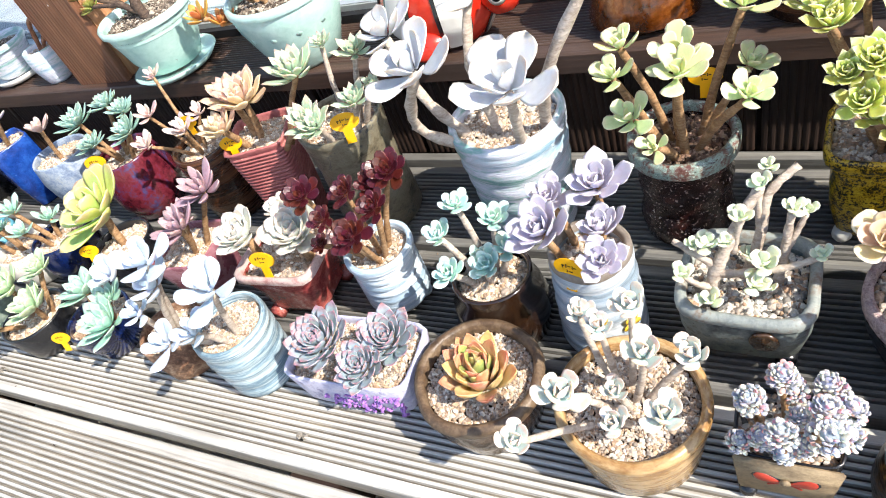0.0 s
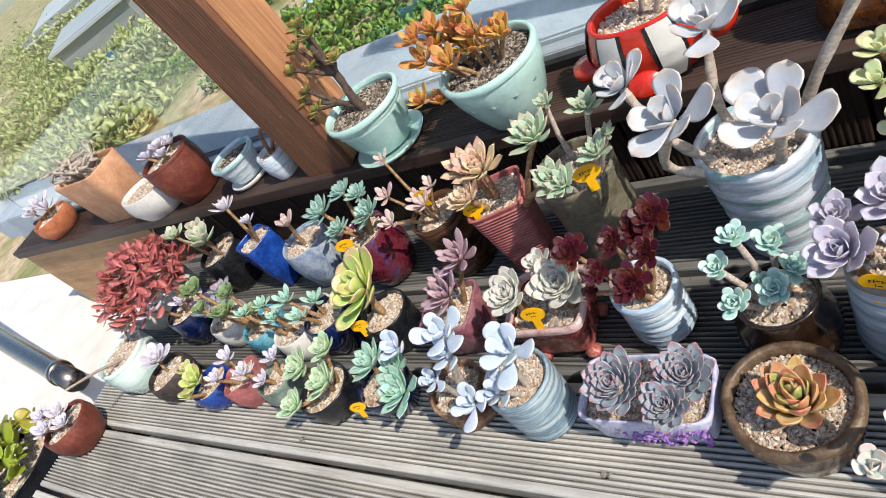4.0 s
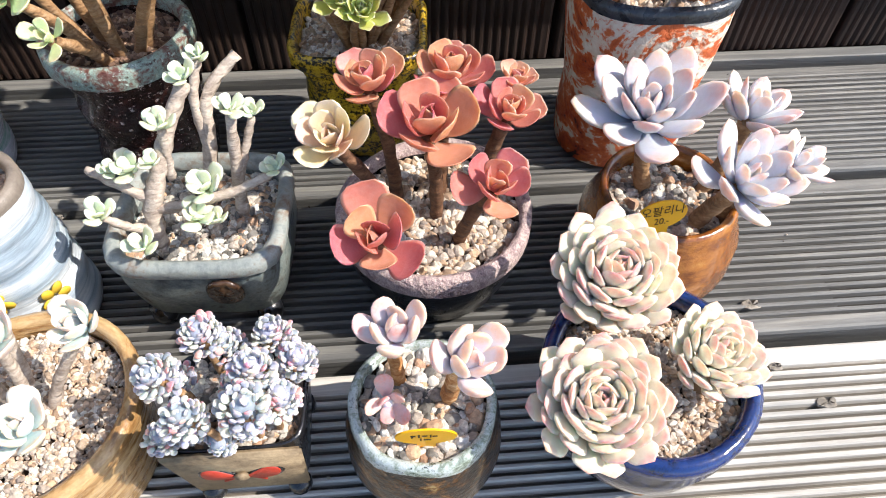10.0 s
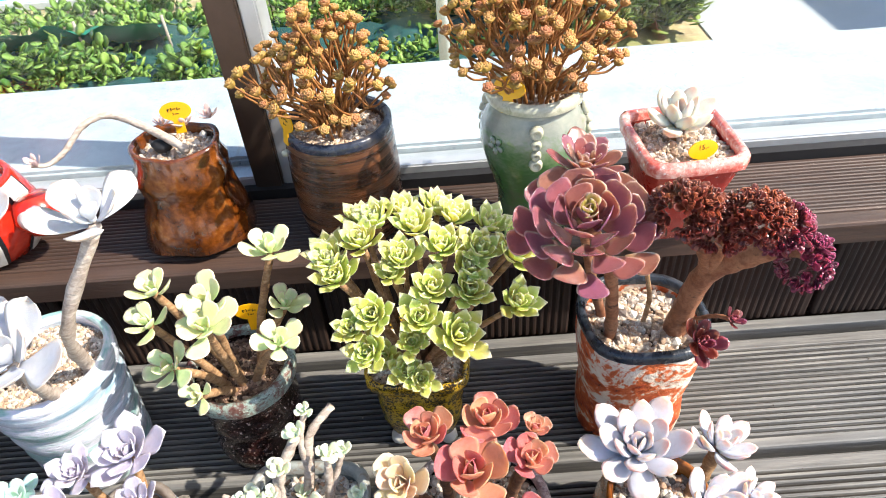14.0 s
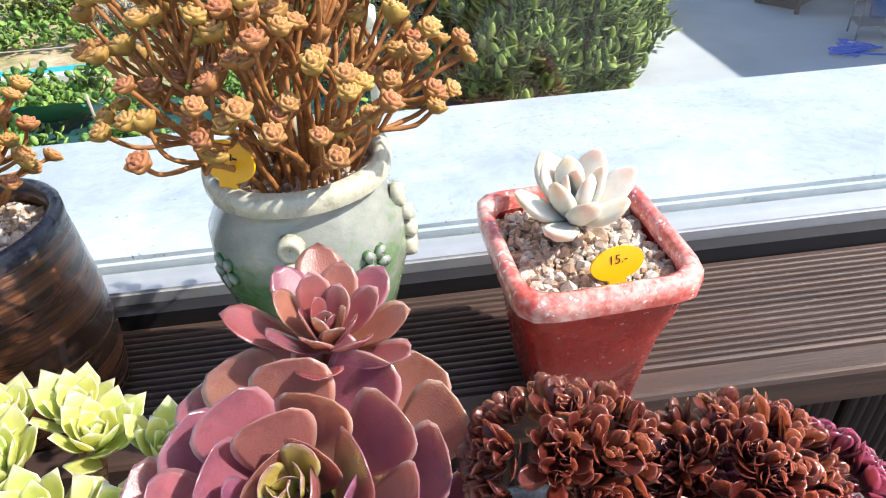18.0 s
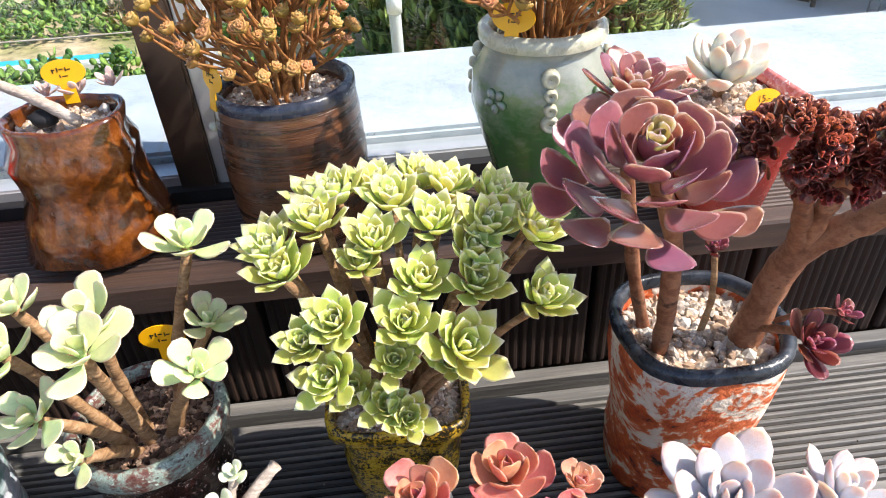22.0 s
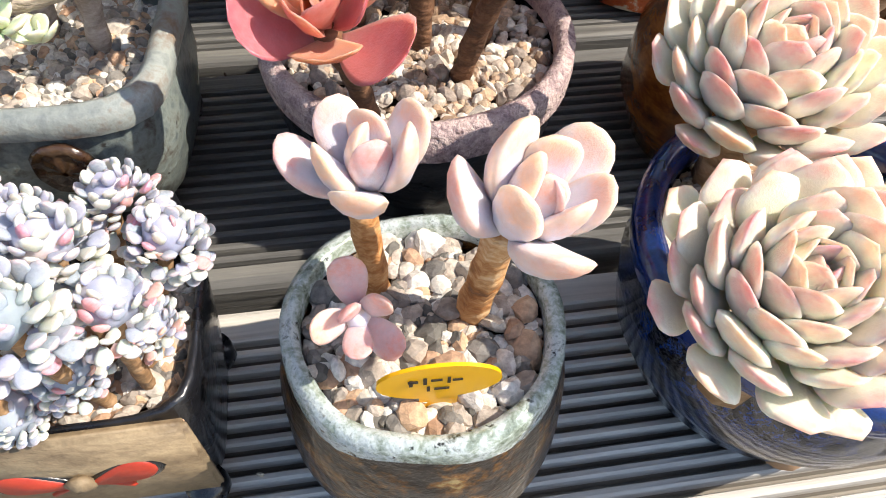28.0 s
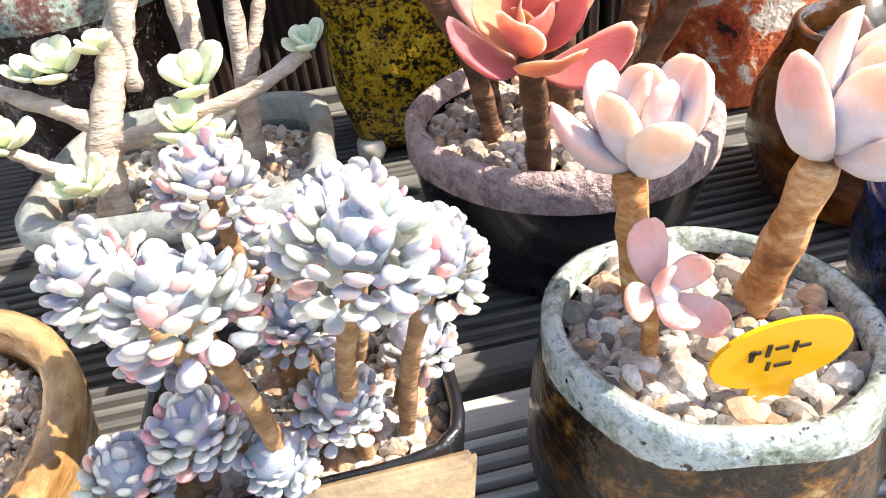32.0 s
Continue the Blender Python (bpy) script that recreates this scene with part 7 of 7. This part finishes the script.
make_pot(d7, [(0.027, 0.0), (0.03, 0.003), (0.037, 0.055), (0.0455, 0.092), (0.0475, 0.102)], REDSQ, 0.006, 0.01, 7.0, 1.0, 1.1, 0.006, 28, rim=REDSQ_RIM, rim_h=0.009, rim_label="salmon red glossy rim", stones=0.0032)
core = bud_mesh(WHITEL)
rosettes(d7, x, y, [(0.347, 0.389, 0.112, 0.041, 14, (-0.1, -0.15, 1))], white_leaf, core, spread=16, upright=86, inner=0.6, power=0.7)
stem(d7, [(-0.004, 0.006, 0.08), (-0.004, 0.006, 0.108)], 0.005, 0.004)
plant_tag(0.357, 0.347, 0.262, 5, 42, ("15.-",), 0.029)


def twig_plant(root, n, z0, height, spreadx, spready, seed, tilt=0.0):
    """Many thin crooked stems that fork near the top, each end with a small closed brown-green head."""
    rnd = random.Random(seed)
    for k in range(n):
        a, f = 2.39996 * k, math.sqrt((k + 0.5) / n)
        tx, ty = math.cos(a) * f * spreadx * 0.86 + tilt * f, math.sin(a) * f * spready * 0.86
        tz = z0 + height * (1 - 0.62 * f * f) * rnd.uniform(0.84, 1.0)
        bx, by = tx * 0.3, ty * 0.3
        w = lambda: rnd.uniform(-0.006, 0.006)
        fork = Vector((bx + (tx - bx) * 0.62 + w(), by + (ty - by) * 0.62 + w(), z0 + (tz - z0) * 0.6))
        stem(root, [(bx, by, z0 - 0.008), (bx * 0.7 + tx * 0.2 + w(), by * 0.7 + ty * 0.2 + w(), z0 + (tz - z0) * 0.3), fork], 0.0017, 0.0013, TWIG, "stem", 0.2, 5)
        for j in range(rnd.choice((3, 4, 4, 5))):
            end = Vector((tx + rnd.uniform(-0.02, 0.02), ty + rnd.uniform(-0.018, 0.018), tz + rnd.uniform(-0.018, 0.014)))
            knee = fork.lerp(end, 0.5) + Vector((w(), w(), -0.003))
            stem(root, [fork, knee, end], 0.0012, 0.001, TWIG, "twig", 0.2, 5)
            s = rnd.uniform(0.0038, 0.0051)
            up = (end - knee + Vector((0, 0, 0.01))).normalized().to_track_quat("Z", "Y").to_matrix().to_4x4()
            put("head", head_mesh, root, Matrix.Translation(end) @ up @ pose(0, 0, 0, 0, 0, rnd.uniform(0, 360)) @ Matrix.Diagonal((s, s, s * rnd.uniform(0.8, 1.2), 1)))


TWIG = glaze("orange_brown_stem", ["6e4020", "94602e", "b08048"], 60, (1, 1, 2), None, 0.6, 0.4)
HEADL = leafskin("dry_head_leaf", "7e6030", "987438", "ac7a4a", None, 0.6, 0.0, 0.8, 0.8, 0.5, 0.1, 0.09, axis=2)
hb = bmesh.new()
loops = []
for r, z, amp, ph in ((0.25, -0.6, 0, 0), (0.68, -0.38, 0.05, 0), (0.98, 0.02, 0.12, 0), (1.08, 0.42, 0.18, 0), (0.98, 0.6, 0.16, 0), (0.8, 0.42, 0.05, 0), (0.86, 0.6, 0.12, 3.1), (0.76, 0.84, 0.16, 3.1), (0.6, 0.76, 0.12, 3.1), (0.46, 0.6, 0.05, 0), (0.46, 0.82, 0.14, 0), (0.34, 0.94, 0.16, 0), (0.12, 0.86, 0, 0)):
    loops.append([hb.verts.new(((r * (1 + amp * math.cos(5 * 2 * math.pi * i / 25 + ph))) * math.cos(2 * math.pi * i / 25), (r * (1 + amp * math.cos(5 * 2 * math.pi * i / 25 + ph))) * math.sin(2 * math.pi * i / 25), z + 0.5 * amp * math.cos(5 * 2 * math.pi * i / 25 + ph))) for i in range(25)])
for p, q in zip(loops, loops[1:]):
    for i in range(25):
        hb.faces.new((p[i], p[(i + 1) % 25], q[(i + 1) % 25], q[i]))
hb.faces.new(list(reversed(loops[0])))
hb.faces.new(loops[-1])
for f in hb.faces:
    f.smooth = True
head_mesh = bpy.data.meshes.new("head")
hb.to_mesh(head_mesh)
hb.free()
head_mesh.materials.append(HEADL)

def drip_glaze(name, cols, *args, **kw):
    """The same glaze, run down: its mottling shifts from the foot to the shoulder of the pot."""
    m = glaze(name, cols, *args, **kw)
    nt = m.node_tree
    col = next(n for n in nt.nodes if n.type == "VALTORGB")
    src = col.inputs[0].links[0].from_socket
    sep = nt.nodes.new("ShaderNodeSeparateXYZ")
    nt.links.new(nt.nodes.new("ShaderNodeTexCoord").outputs["Generated"], sep.inputs[0])
    mean = nt.nodes.new("ShaderNodeMix")
    mean.inputs[0].default_value = 0.6
    nt.links.new(src, mean.inputs[2])
    nt.links.new(sep.outputs[2], mean.inputs[3])
    nt.links.new(mean.outputs[0], col.inputs[0])
    return m


# green celadon vase
CELA = drip_glaze("celadon_glaze", ["5c6252", "46703c", "748a68", "8c938a", "a2a498"], 9, (0.8, 0.8, 1.4), [0.15, 0.42, 0.58, 0.68, 0.9], 0.2, 0.25, "6a6a52", 300, 0.72, coat=0.6)
CELA_RIM = glaze("celadon_rim", ["a8a890", "c2c0aa", "8a8a70"], 50, (1, 1, 1), None, 0.25, 0.3, None, coat=0.4)
x, y = 0.2085, 0.391
d6 = potted(x, y, "green celadon vase with clay ornaments and dry orange-brown twiggy succulent", SHELF_Z, 0, SHELFPOTS)
make_pot(d6, [(0.036, 0.0), (0.039, 0.004), (0.033, 0.028), (0.034, 0.052), (0.043, 0.08), (0.0505, 0.108), (0.049, 0.131), (0.0405, 0.146), (0.0395, 0.152), (0.0437, 0.159)], CELA, 0.006, 0.012, seed=29, rim=CELA_RIM)
for ang in (-95, 150, -10):
    for k, (dz, rr, s) in enumerate(((0.138, 0.047, 0.006), (0.128, 0.0505, 0.0045), (0.118, 0.0515, 0.0045), (0.108, 0.051, 0.006))):
        kn = part("clay_ornament", lathe([(s * 1.1, -0.003), (s, 0.001), (s * 0.8, 0.0035), (s * 0.45, 0.0025), (0.0005, 0.001)], 14), CELA_RIM, d6)
        kn.matrix_basis = pose(0, 0, dz, 0, 0, ang) @ pose(rr, 0, 0, 0, 90, 0)
for ang in (-50, -140):
    for k in range(5):
        pt = part("clay_petal", lathe([(0.0042, -0.002), (0.0038, 0.001), (0.0005, 0.0018)], 10, 2, 1.0, 0.75), CELA, d6)
        pt.matrix_basis = pose(0, 0, 0.12, 0, 0, ang) @ pose(0.0502, 0, 0, 0, 90, 0) @ pose(0, 0, 0, 0, 0, k * 72) @ pose(0.0055, 0, 0)
twig_plant(d6, 46, 0.15, 0.122, 0.094, 0.075, 3)
plant_tag(0.183, 0.364, 0.329, -35, 60, size=0.03)

# brown cylinder with the same plant
x, y = 0.022, 0.417
d5 = potted(x, y, "dark brown wheel-thrown cylinder pot with a dry twiggy succulent", SHELF_Z, 0, SHELFPOTS)
make_pot(d5, [(0.047, 0.0), (0.051, 0.004), (0.054, 0.03), (0.055, 0.07), (0.054, 0.104), (0.052, 0.124)], WOODB, 0.005, 0.012, seed=30, rim=glaze("slate_rim_glaze", ["1e222c", "343a48", "4c4640"], 40, (1, 1, 1), None, 0.25, 0.3))
part("knob", lathe([(0.0035, -0.002), (0.0035, 0.004), (0.002, 0.0055)], 12, cap_high=True), CELA_RIM, d5).matrix_basis = pose(-0.052, -0.012, 0.1, 0, -90, 0)
twig_plant(d5, 38, 0.113, 0.125, 0.075, 0.06, 5, -0.016)
plant_tag(-0.022, 0.395, 0.295, -60, 40, size=0.03)

# brown lumpy pot with a leaning branch
LUMP = glaze("amber_brown_glaze", ["2a1208", "542808", "7a4216", "a06a34"], 14, (1, 1, 1), None, 0.12, 0.7, None, coat=0.8, dist=1.4, bump_scale=40)
x, y = -0.141, 0.417
d4 = potted(x, y, "amber brown lumpy glazed pot on feet with a bare leaning branch", SHELF_Z, 0, SHELFPOTS)
make_pot(d4, [(0.05, 0.006), (0.056, 0.012), (0.05, 0.035), (0.043, 0.06), (0.043, 0.075), (0.046, 0.088), (0.041, 0.102), (0.0425, 0.114)], LUMP, 0.006, 0.01, 2.6, 1, 0.92, 0.16, 31)
foot_set(d4, 3, 0.034, 0.02, 0.013, LUMP, 0.25)
part("stone", lathe([(0.001, -0.004), (0.008, -0.002), (0.009, 0.004), (0.004, 0.007)], 10, 2, 1.2, 0.9, 0.2, cap_high=True), plain("black_stone", "1a1a1c", 0.7, 0, 0.3), d4).matrix_basis = pose(-0.008, -0.008, 0.115)
stem(d4, [(0.02, -0.02, 0.116), (-0.01, -0.006, 0.13), (-0.05, 0.006, 0.145), (-0.075, -0.004, 0.143), (-0.095, -0.02, 0.125), (-0.11, -0.03, 0.118), (-0.122, -0.036, 0.122)], 0.0045, 0.002, STEM_PALE)
rosettes(d4, x, y, [(-0.13, 0.432, 0.127, 0.018, 10), (-0.108, 0.442, 0.127, 0.016, 9), (-0.155, 0.437, 0.125, 0.014, 9), (-0.258, 0.381, 0.124, 0.014, 9)], rose_leaf, bud_mesh(ROSE), spread=25, upright=75, inner=0.45)
plant_tag(-0.133, 0.428, 0.297, 5, 30, size=0.03)

# striped fish-shaped pot
FRED = glaze("red_pot_paint", ["b81e10", "cc2c18", "d63a22"], 20, (1, 1, 1), None, 0.2, 0.15, None, coat=0.6)
FWHITE = glaze("white_pot_paint", ["d8d4cc", "e6e3dc"], 20, (1, 1, 1), None, 0.2, 0.15, None, coat=0.6)
x, y = -0.378, 0.41
d3 = potted(x, y, "red and white striped fish-shaped ceramic pot with black lines", SHELF_Z, 0, SHELFPOTS)
profile = [(0.03, 0.0), (0.044, 0.008), (0.058, 0.035), (0.06, 0.055), (0.054, 0.078), (0.05, 0.09)]
make_pot(d3, profile, FRED, 0.006, 0.014, 2.2, 1.25, 0.95, 0.01, 32)
def band(a0, a1, material, name, proud):
    """A painted band round the body between two angles."""
    bm = bmesh.new()
    rows = []
    fine = [(profile[i][0] + (profile[i + 1][0] - profile[i][0]) * u / 4, profile[i][1] + (profile[i + 1][1] - profile[i][1]) * u / 4) for i in range(1, 5) for u in range(4)] + [profile[-1]]
    for r, z in fine:
        row = []
        for k in range(9):
            a = radians(a0 + (a1 - a0) * k / 8)
            c, s = math.cos(a), math.sin(a)
            kk = (abs(c) ** 2.2 + abs(s) ** 2.2) ** (-1 / 2.2)
            row.append(bm.verts.new(((r + proud) * kk * c * 1.25, (r + proud) * kk * s * 0.95, z)))
        rows.append(row)
    for p, q in zip(rows, rows[1:]):
        for k in range(8):
            bm.faces.new((p[k], p[k + 1], q[k + 1], q[k]))
    bmesh.ops.recalc_face_normals(bm, faces=bm.faces[:])
    return part(name, bm, material, d3)
for a0, a1 in ((-128, -104), (-72, -48), (-16, 8), (165, 200)):
    band(a0 - 4, a1 + 4, INKY, "black_line", 0.0012)
    band(a0, a1, FWHITE, "white_stripe", 0.002)
fin = part("fin", lathe([(0.001, -0.006), (0.02, -0.004), (0.024, 0.0), (0.02, 0.004), (0.001, 0.006)], 20, 2, 1, 0.7), FRED, d3, "red side fin")
fin.matrix_basis = pose(0.0, -0.062, 0.024, 60, 0, 20)
nose = part("nose", lathe([(0.001, -0.012), (0.02, -0.008), (0.024, 0.0), (0.02, 0.008), (0.001, 0.012)], 20), FRED, d3)
nose.matrix_basis = pose(-0.082, -0.01, 0.035)
head = part("head", lathe([(0.001, -0.024), (0.018, -0.016), (0.025, 0.0), (0.018, 0.018), (0.001, 0.024)], 24), FRED, d3, "rounded red head end")
head.matrix_basis = pose(0.085, -0.012, 0.055)
for s_, mt in ((0.011, FWHITE), (0.0062, INKY)):
    ey = part("eye", lathe([(0.001, -0.002), (s_, 0.0), (s_ * 0.6, 0.003), (0.0005, 0.004)], 18), mt, d3)
    ey.matrix_basis = pose(0.092, -0.0395 - (0.0028 if mt is INKY else 0), 0.066, 80, 0, 12)
core = bud_mesh(GRAP)
rosettes(d3, x, y, [(-0.36, 0.42, 0.15, 0.034, 12), (-0.32, 0.4, 0.165, 0.034, 12)], grap_leaf, core, spread=16, upright=75, inner=0.35)
branch(d3, x, y, 0.08, [(-0.36, 0.42, 0.15, 0.03), (-0.32, 0.4, 0.165, 0.03)], 0.004, 0.0035, STEM_PALE, 0.4)

# pale celadon pots
MINTG = glaze("pale_mint_glaze", ["9fc4bc", "b4d4cc", "c6dfd8"], 10, (1, 1, 1.5), None, 0.2, 0.2, "7a6a5a", 90, 0.74, coat=0.5)
ORNG = leafskin("orange_brown_leaf", "a8803a", "c08c4a", "c07a3c", None, 0.45, 0.0, 0.85, 0.8, 0.3, 0.2)
orng_leaf = leaf_mesh("leaf", ORNG, 0.42, 0.2, 0.9, 0.5, 0.2, 0.15, 0.04)
DARKG = gravel_mat("dark_gravel", ["5d5248", "7d7064", "a39687", "4a4038", "c2b7a8"])
x, y = -0.588, 0.398
d2 = potted(x, y, "pale mint glazed pot with raised dots and orange succulent stems", SHELF_Z, 0, SHELFPOTS)
make_pot(d2, [(0.042, 0.0), (0.048, 0.006), (0.06, 0.035), (0.071, 0.07), (0.075, 0.098)], MINTG, 0.006, 0.012, seed=33, rim=MINTG, stone_mat=DARKG)
for ang in (-110, -80, -50, -20):
    kn = part("raised_dot", lathe([(0.006, -0.002), (0.005, 0.001), (0.0005, 0.002)], 12), MINTG, d2)
    kn.matrix_basis = pose(0, 0, 0.062, 0, 0, ang) @ pose(0.067, 0, 0, 0, 90, 0)
core = bud_mesh(ORNG)
rnd = random.Random(8)
spots = [(x + rnd.uniform(-0.075, 0.05), y + rnd.uniform(-0.05, 0.05), rnd.uniform(0.115, 0.175), rnd.uniform(0.028, 0.038)) for k in range(15)] + [(-0.68, 0.34, 0.1, 0.03), (-0.66, 0.35, 0.085, 0.028)]
branch(d2, x, y, 0.074, spots, 0.0035, 0.0028, None, 0.4)
rosettes(d2, x, y, [(a, b, c, d, 11) for a, b, c, d in spots], orng_leaf, core, spread=20, upright=78, inner=0.4)
for spot_x, spot_y, turn_ in ((-0.84, 0.396, 0), (-1.255, 0.41, 30)):
    d1 = potted(spot_x, spot_y, "pale mint pot on a matching saucer with a bare-trunked jade" if turn_ == 0 else "pale blue glazed pot on a white saucer with gravel", SHELF_Z, turn_, SHELFPOTS)
    s = 1.0 if turn_ == 0 else 0.72
    make_pot(d1, [(0.035 * s, 0.01), (0.045 * s, 0.014), (0.056 * s, 0.04 * s), (0.066 * s, 0.08 * s), (0.071 * s, 0.095 * s)], MINTG if turn_ == 0 else PALEB, 0.005, 0.012, seed=34, rim=MINTG if turn_ == 0 else PALEB, stone_mat=DARKG)
    part("saucer", lathe([(0.04 * s, 0.0), (0.058 * s, 0.004), (0.068 * s, 0.014), (0.065 * s, 0.015), (0.055 * s, 0.008), (0.002, 0.006)], 40), MINTG if turn_ == 0 else FWHITE, d1, "shallow glazed saucer")
    if turn_ == 0:
        jade_leaf = leaf_mesh("leaf", leafskin("jade_leaf", "6a7a3a", "8a8a48", "8a5a34", None, 0.35), 0.62, 0.28, 0.9, 0.4, 0.1, 0.05)
        DARKB = glaze("dark_jade_bark", ["2e2420", "4a3a30", "6a5848"], 60, (1, 1, 3), None, 0.8, 0.8)
        stem(d1, [(0.01, -0.005, 0.07), (-0.005, 0.0, 0.105), (-0.012, 0.012, 0.15), (-0.025, 0.02, 0.205)], 0.009, 0.005, DARKB, "trunk")
        stem(d1, [(0.0, -0.002, 0.09), (-0.03, -0.005, 0.11), (-0.06, -0.01, 0.125)], 0.006, 0.004, DARKB, "branch")
        tips = [(-0.075, -0.005, 0.15), (-0.07, -0.02, 0.12), (-0.095, -0.01, 0.135), (-0.05, 0.02, 0.175), (-0.06, 0.025, 0.21), (-0.02, 0.03, 0.22), (0.005, 0.015, 0.175), (-0.085, 0.01, 0.185), (-0.04, 0.04, 0.235)]
        for tp in tips:
            src = (-0.03, -0.005, 0.11) if tp[2] < 0.16 else (-0.012, 0.012, 0.15)
            stem(d1, [src, (src[0] * 0.5 + tp[0] * 0.5, src[1] * 0.5 + tp[1] * 0.5, (src[2] + tp[2]) * 0.5), tp], 0.004, 0.0028, DARKB, "branch")
            rosette(d1, tp, 0.024, 10, jade_leaf, bud_mesh(ORNG), (tp[0] * 6, tp[1] * 6, 1), 10, 75, 0.5)


# ---- shelf past the timber post ----
TERRA = glaze("terracotta", ["8a4a2c", "a86240", "bd7a56"], 18, (1, 1, 1), None, 0.85, 0.4)
boot = small_pot(-1.125, 0.395, 0.03, 0.06, PALEB, "small pale blue footed pot with a bare curved twig", 61, z=SHELF_Z, group=SHELFPOTS)
stem(boot, [(0.0, 0.0, 0.05), (-0.02, 0.0, 0.1), (-0.07, 0.01, 0.12), (-0.13, 0.02, 0.13)], 0.004, 0.003, BARK)
stem(boot, [(-0.005, 0.0, 0.05), (-0.04, -0.005, 0.085), (-0.11, -0.01, 0.09)], 0.004, 0.003, BARK)
rosette(boot, (-0.118, -0.01, 0.092), 0.02, 8, wisp_leaf, bud_mesh(WISP), (-0.5, 0, 1), 20, 75, 0.5)
rosette(boot, (-0.14, 0.02, 0.132), 0.022, 9, wisp_leaf, bud_mesh(WISP), (-0.5, 0, 1), 20, 75, 0.5)
TERRA_PALE = glaze("pale_terracotta", ["b07a58", "c89470", "d8ac8a"], 18, (1, 1, 1), None, 0.85, 0.4)
terra = small_pot(-1.455, 0.415, 0.062, 0.115, CLAYB, "round terracotta pot full of white pebbly rosettes", 62, z=SHELF_Z, group=SHELFPOTS, rim=CLAYB)
heads(terra, -1.455, 0.415, 0.105, [(-1.48, 0.395, 0.13, 0.028), (-1.44, 0.385, 0.13, 0.026), (-1.43, 0.432, 0.135, 0.028), (-1.49, 0.438, 0.13, 0.026), (-1.46, 0.412, 0.138, 0.028)], white_leaf_a, WISP, n=14, inner=0.35)
shoe = small_pot(-1.585, 0.385, 0.055, 0.07, WHITEP, "white glazed shoe-shaped pot", 63, z=SHELF_Z, group=SHELFPOTS, ax=1.5)
crate = thing("terracotta_planter", -1.8, 0.42, SHELF_Z, "large square terracotta planter with dry branching stems", "planter", SHELFPOTS)
make_pot(crate, [(0.075, 0.0), (0.08, 0.004), (0.094, 0.1), (0.1, 0.15)], TERRA_PALE, 0.008, 0.014, 8.0, 1.1, 0.55, 0.006, 64)
rnd = random.Random(12)
for k in range(26):
    a = rnd.uniform(0, 2 * math.pi)
    stem(crate, [(rnd.uniform(-0.07, 0.07), rnd.uniform(-0.03, 0.03), 0.13), (rnd.uniform(-0.09, 0.09), rnd.uniform(-0.05, 0.04), 0.17), (rnd.uniform(-0.11, 0.11), rnd.uniform(-0.07, 0.05), rnd.uniform(0.16, 0.2))], 0.006, 0.003, STEM_PALE)
bowl = small_pot(-2.2, 0.41, 0.06, 0.06, TERRA, "low terracotta bowl with pale dry leaves", 65, z=SHELF_Z, group=SHELFPOTS)
heads(bowl, -2.2, 0.41, 0.05, [(-2.2, 0.4, 0.1, 0.05), (-2.24, 0.42, 0.09, 0.04), (-2.16, 0.41, 0.09, 0.04)], wisp_leaf, WISP, n=12, inner=0.4)
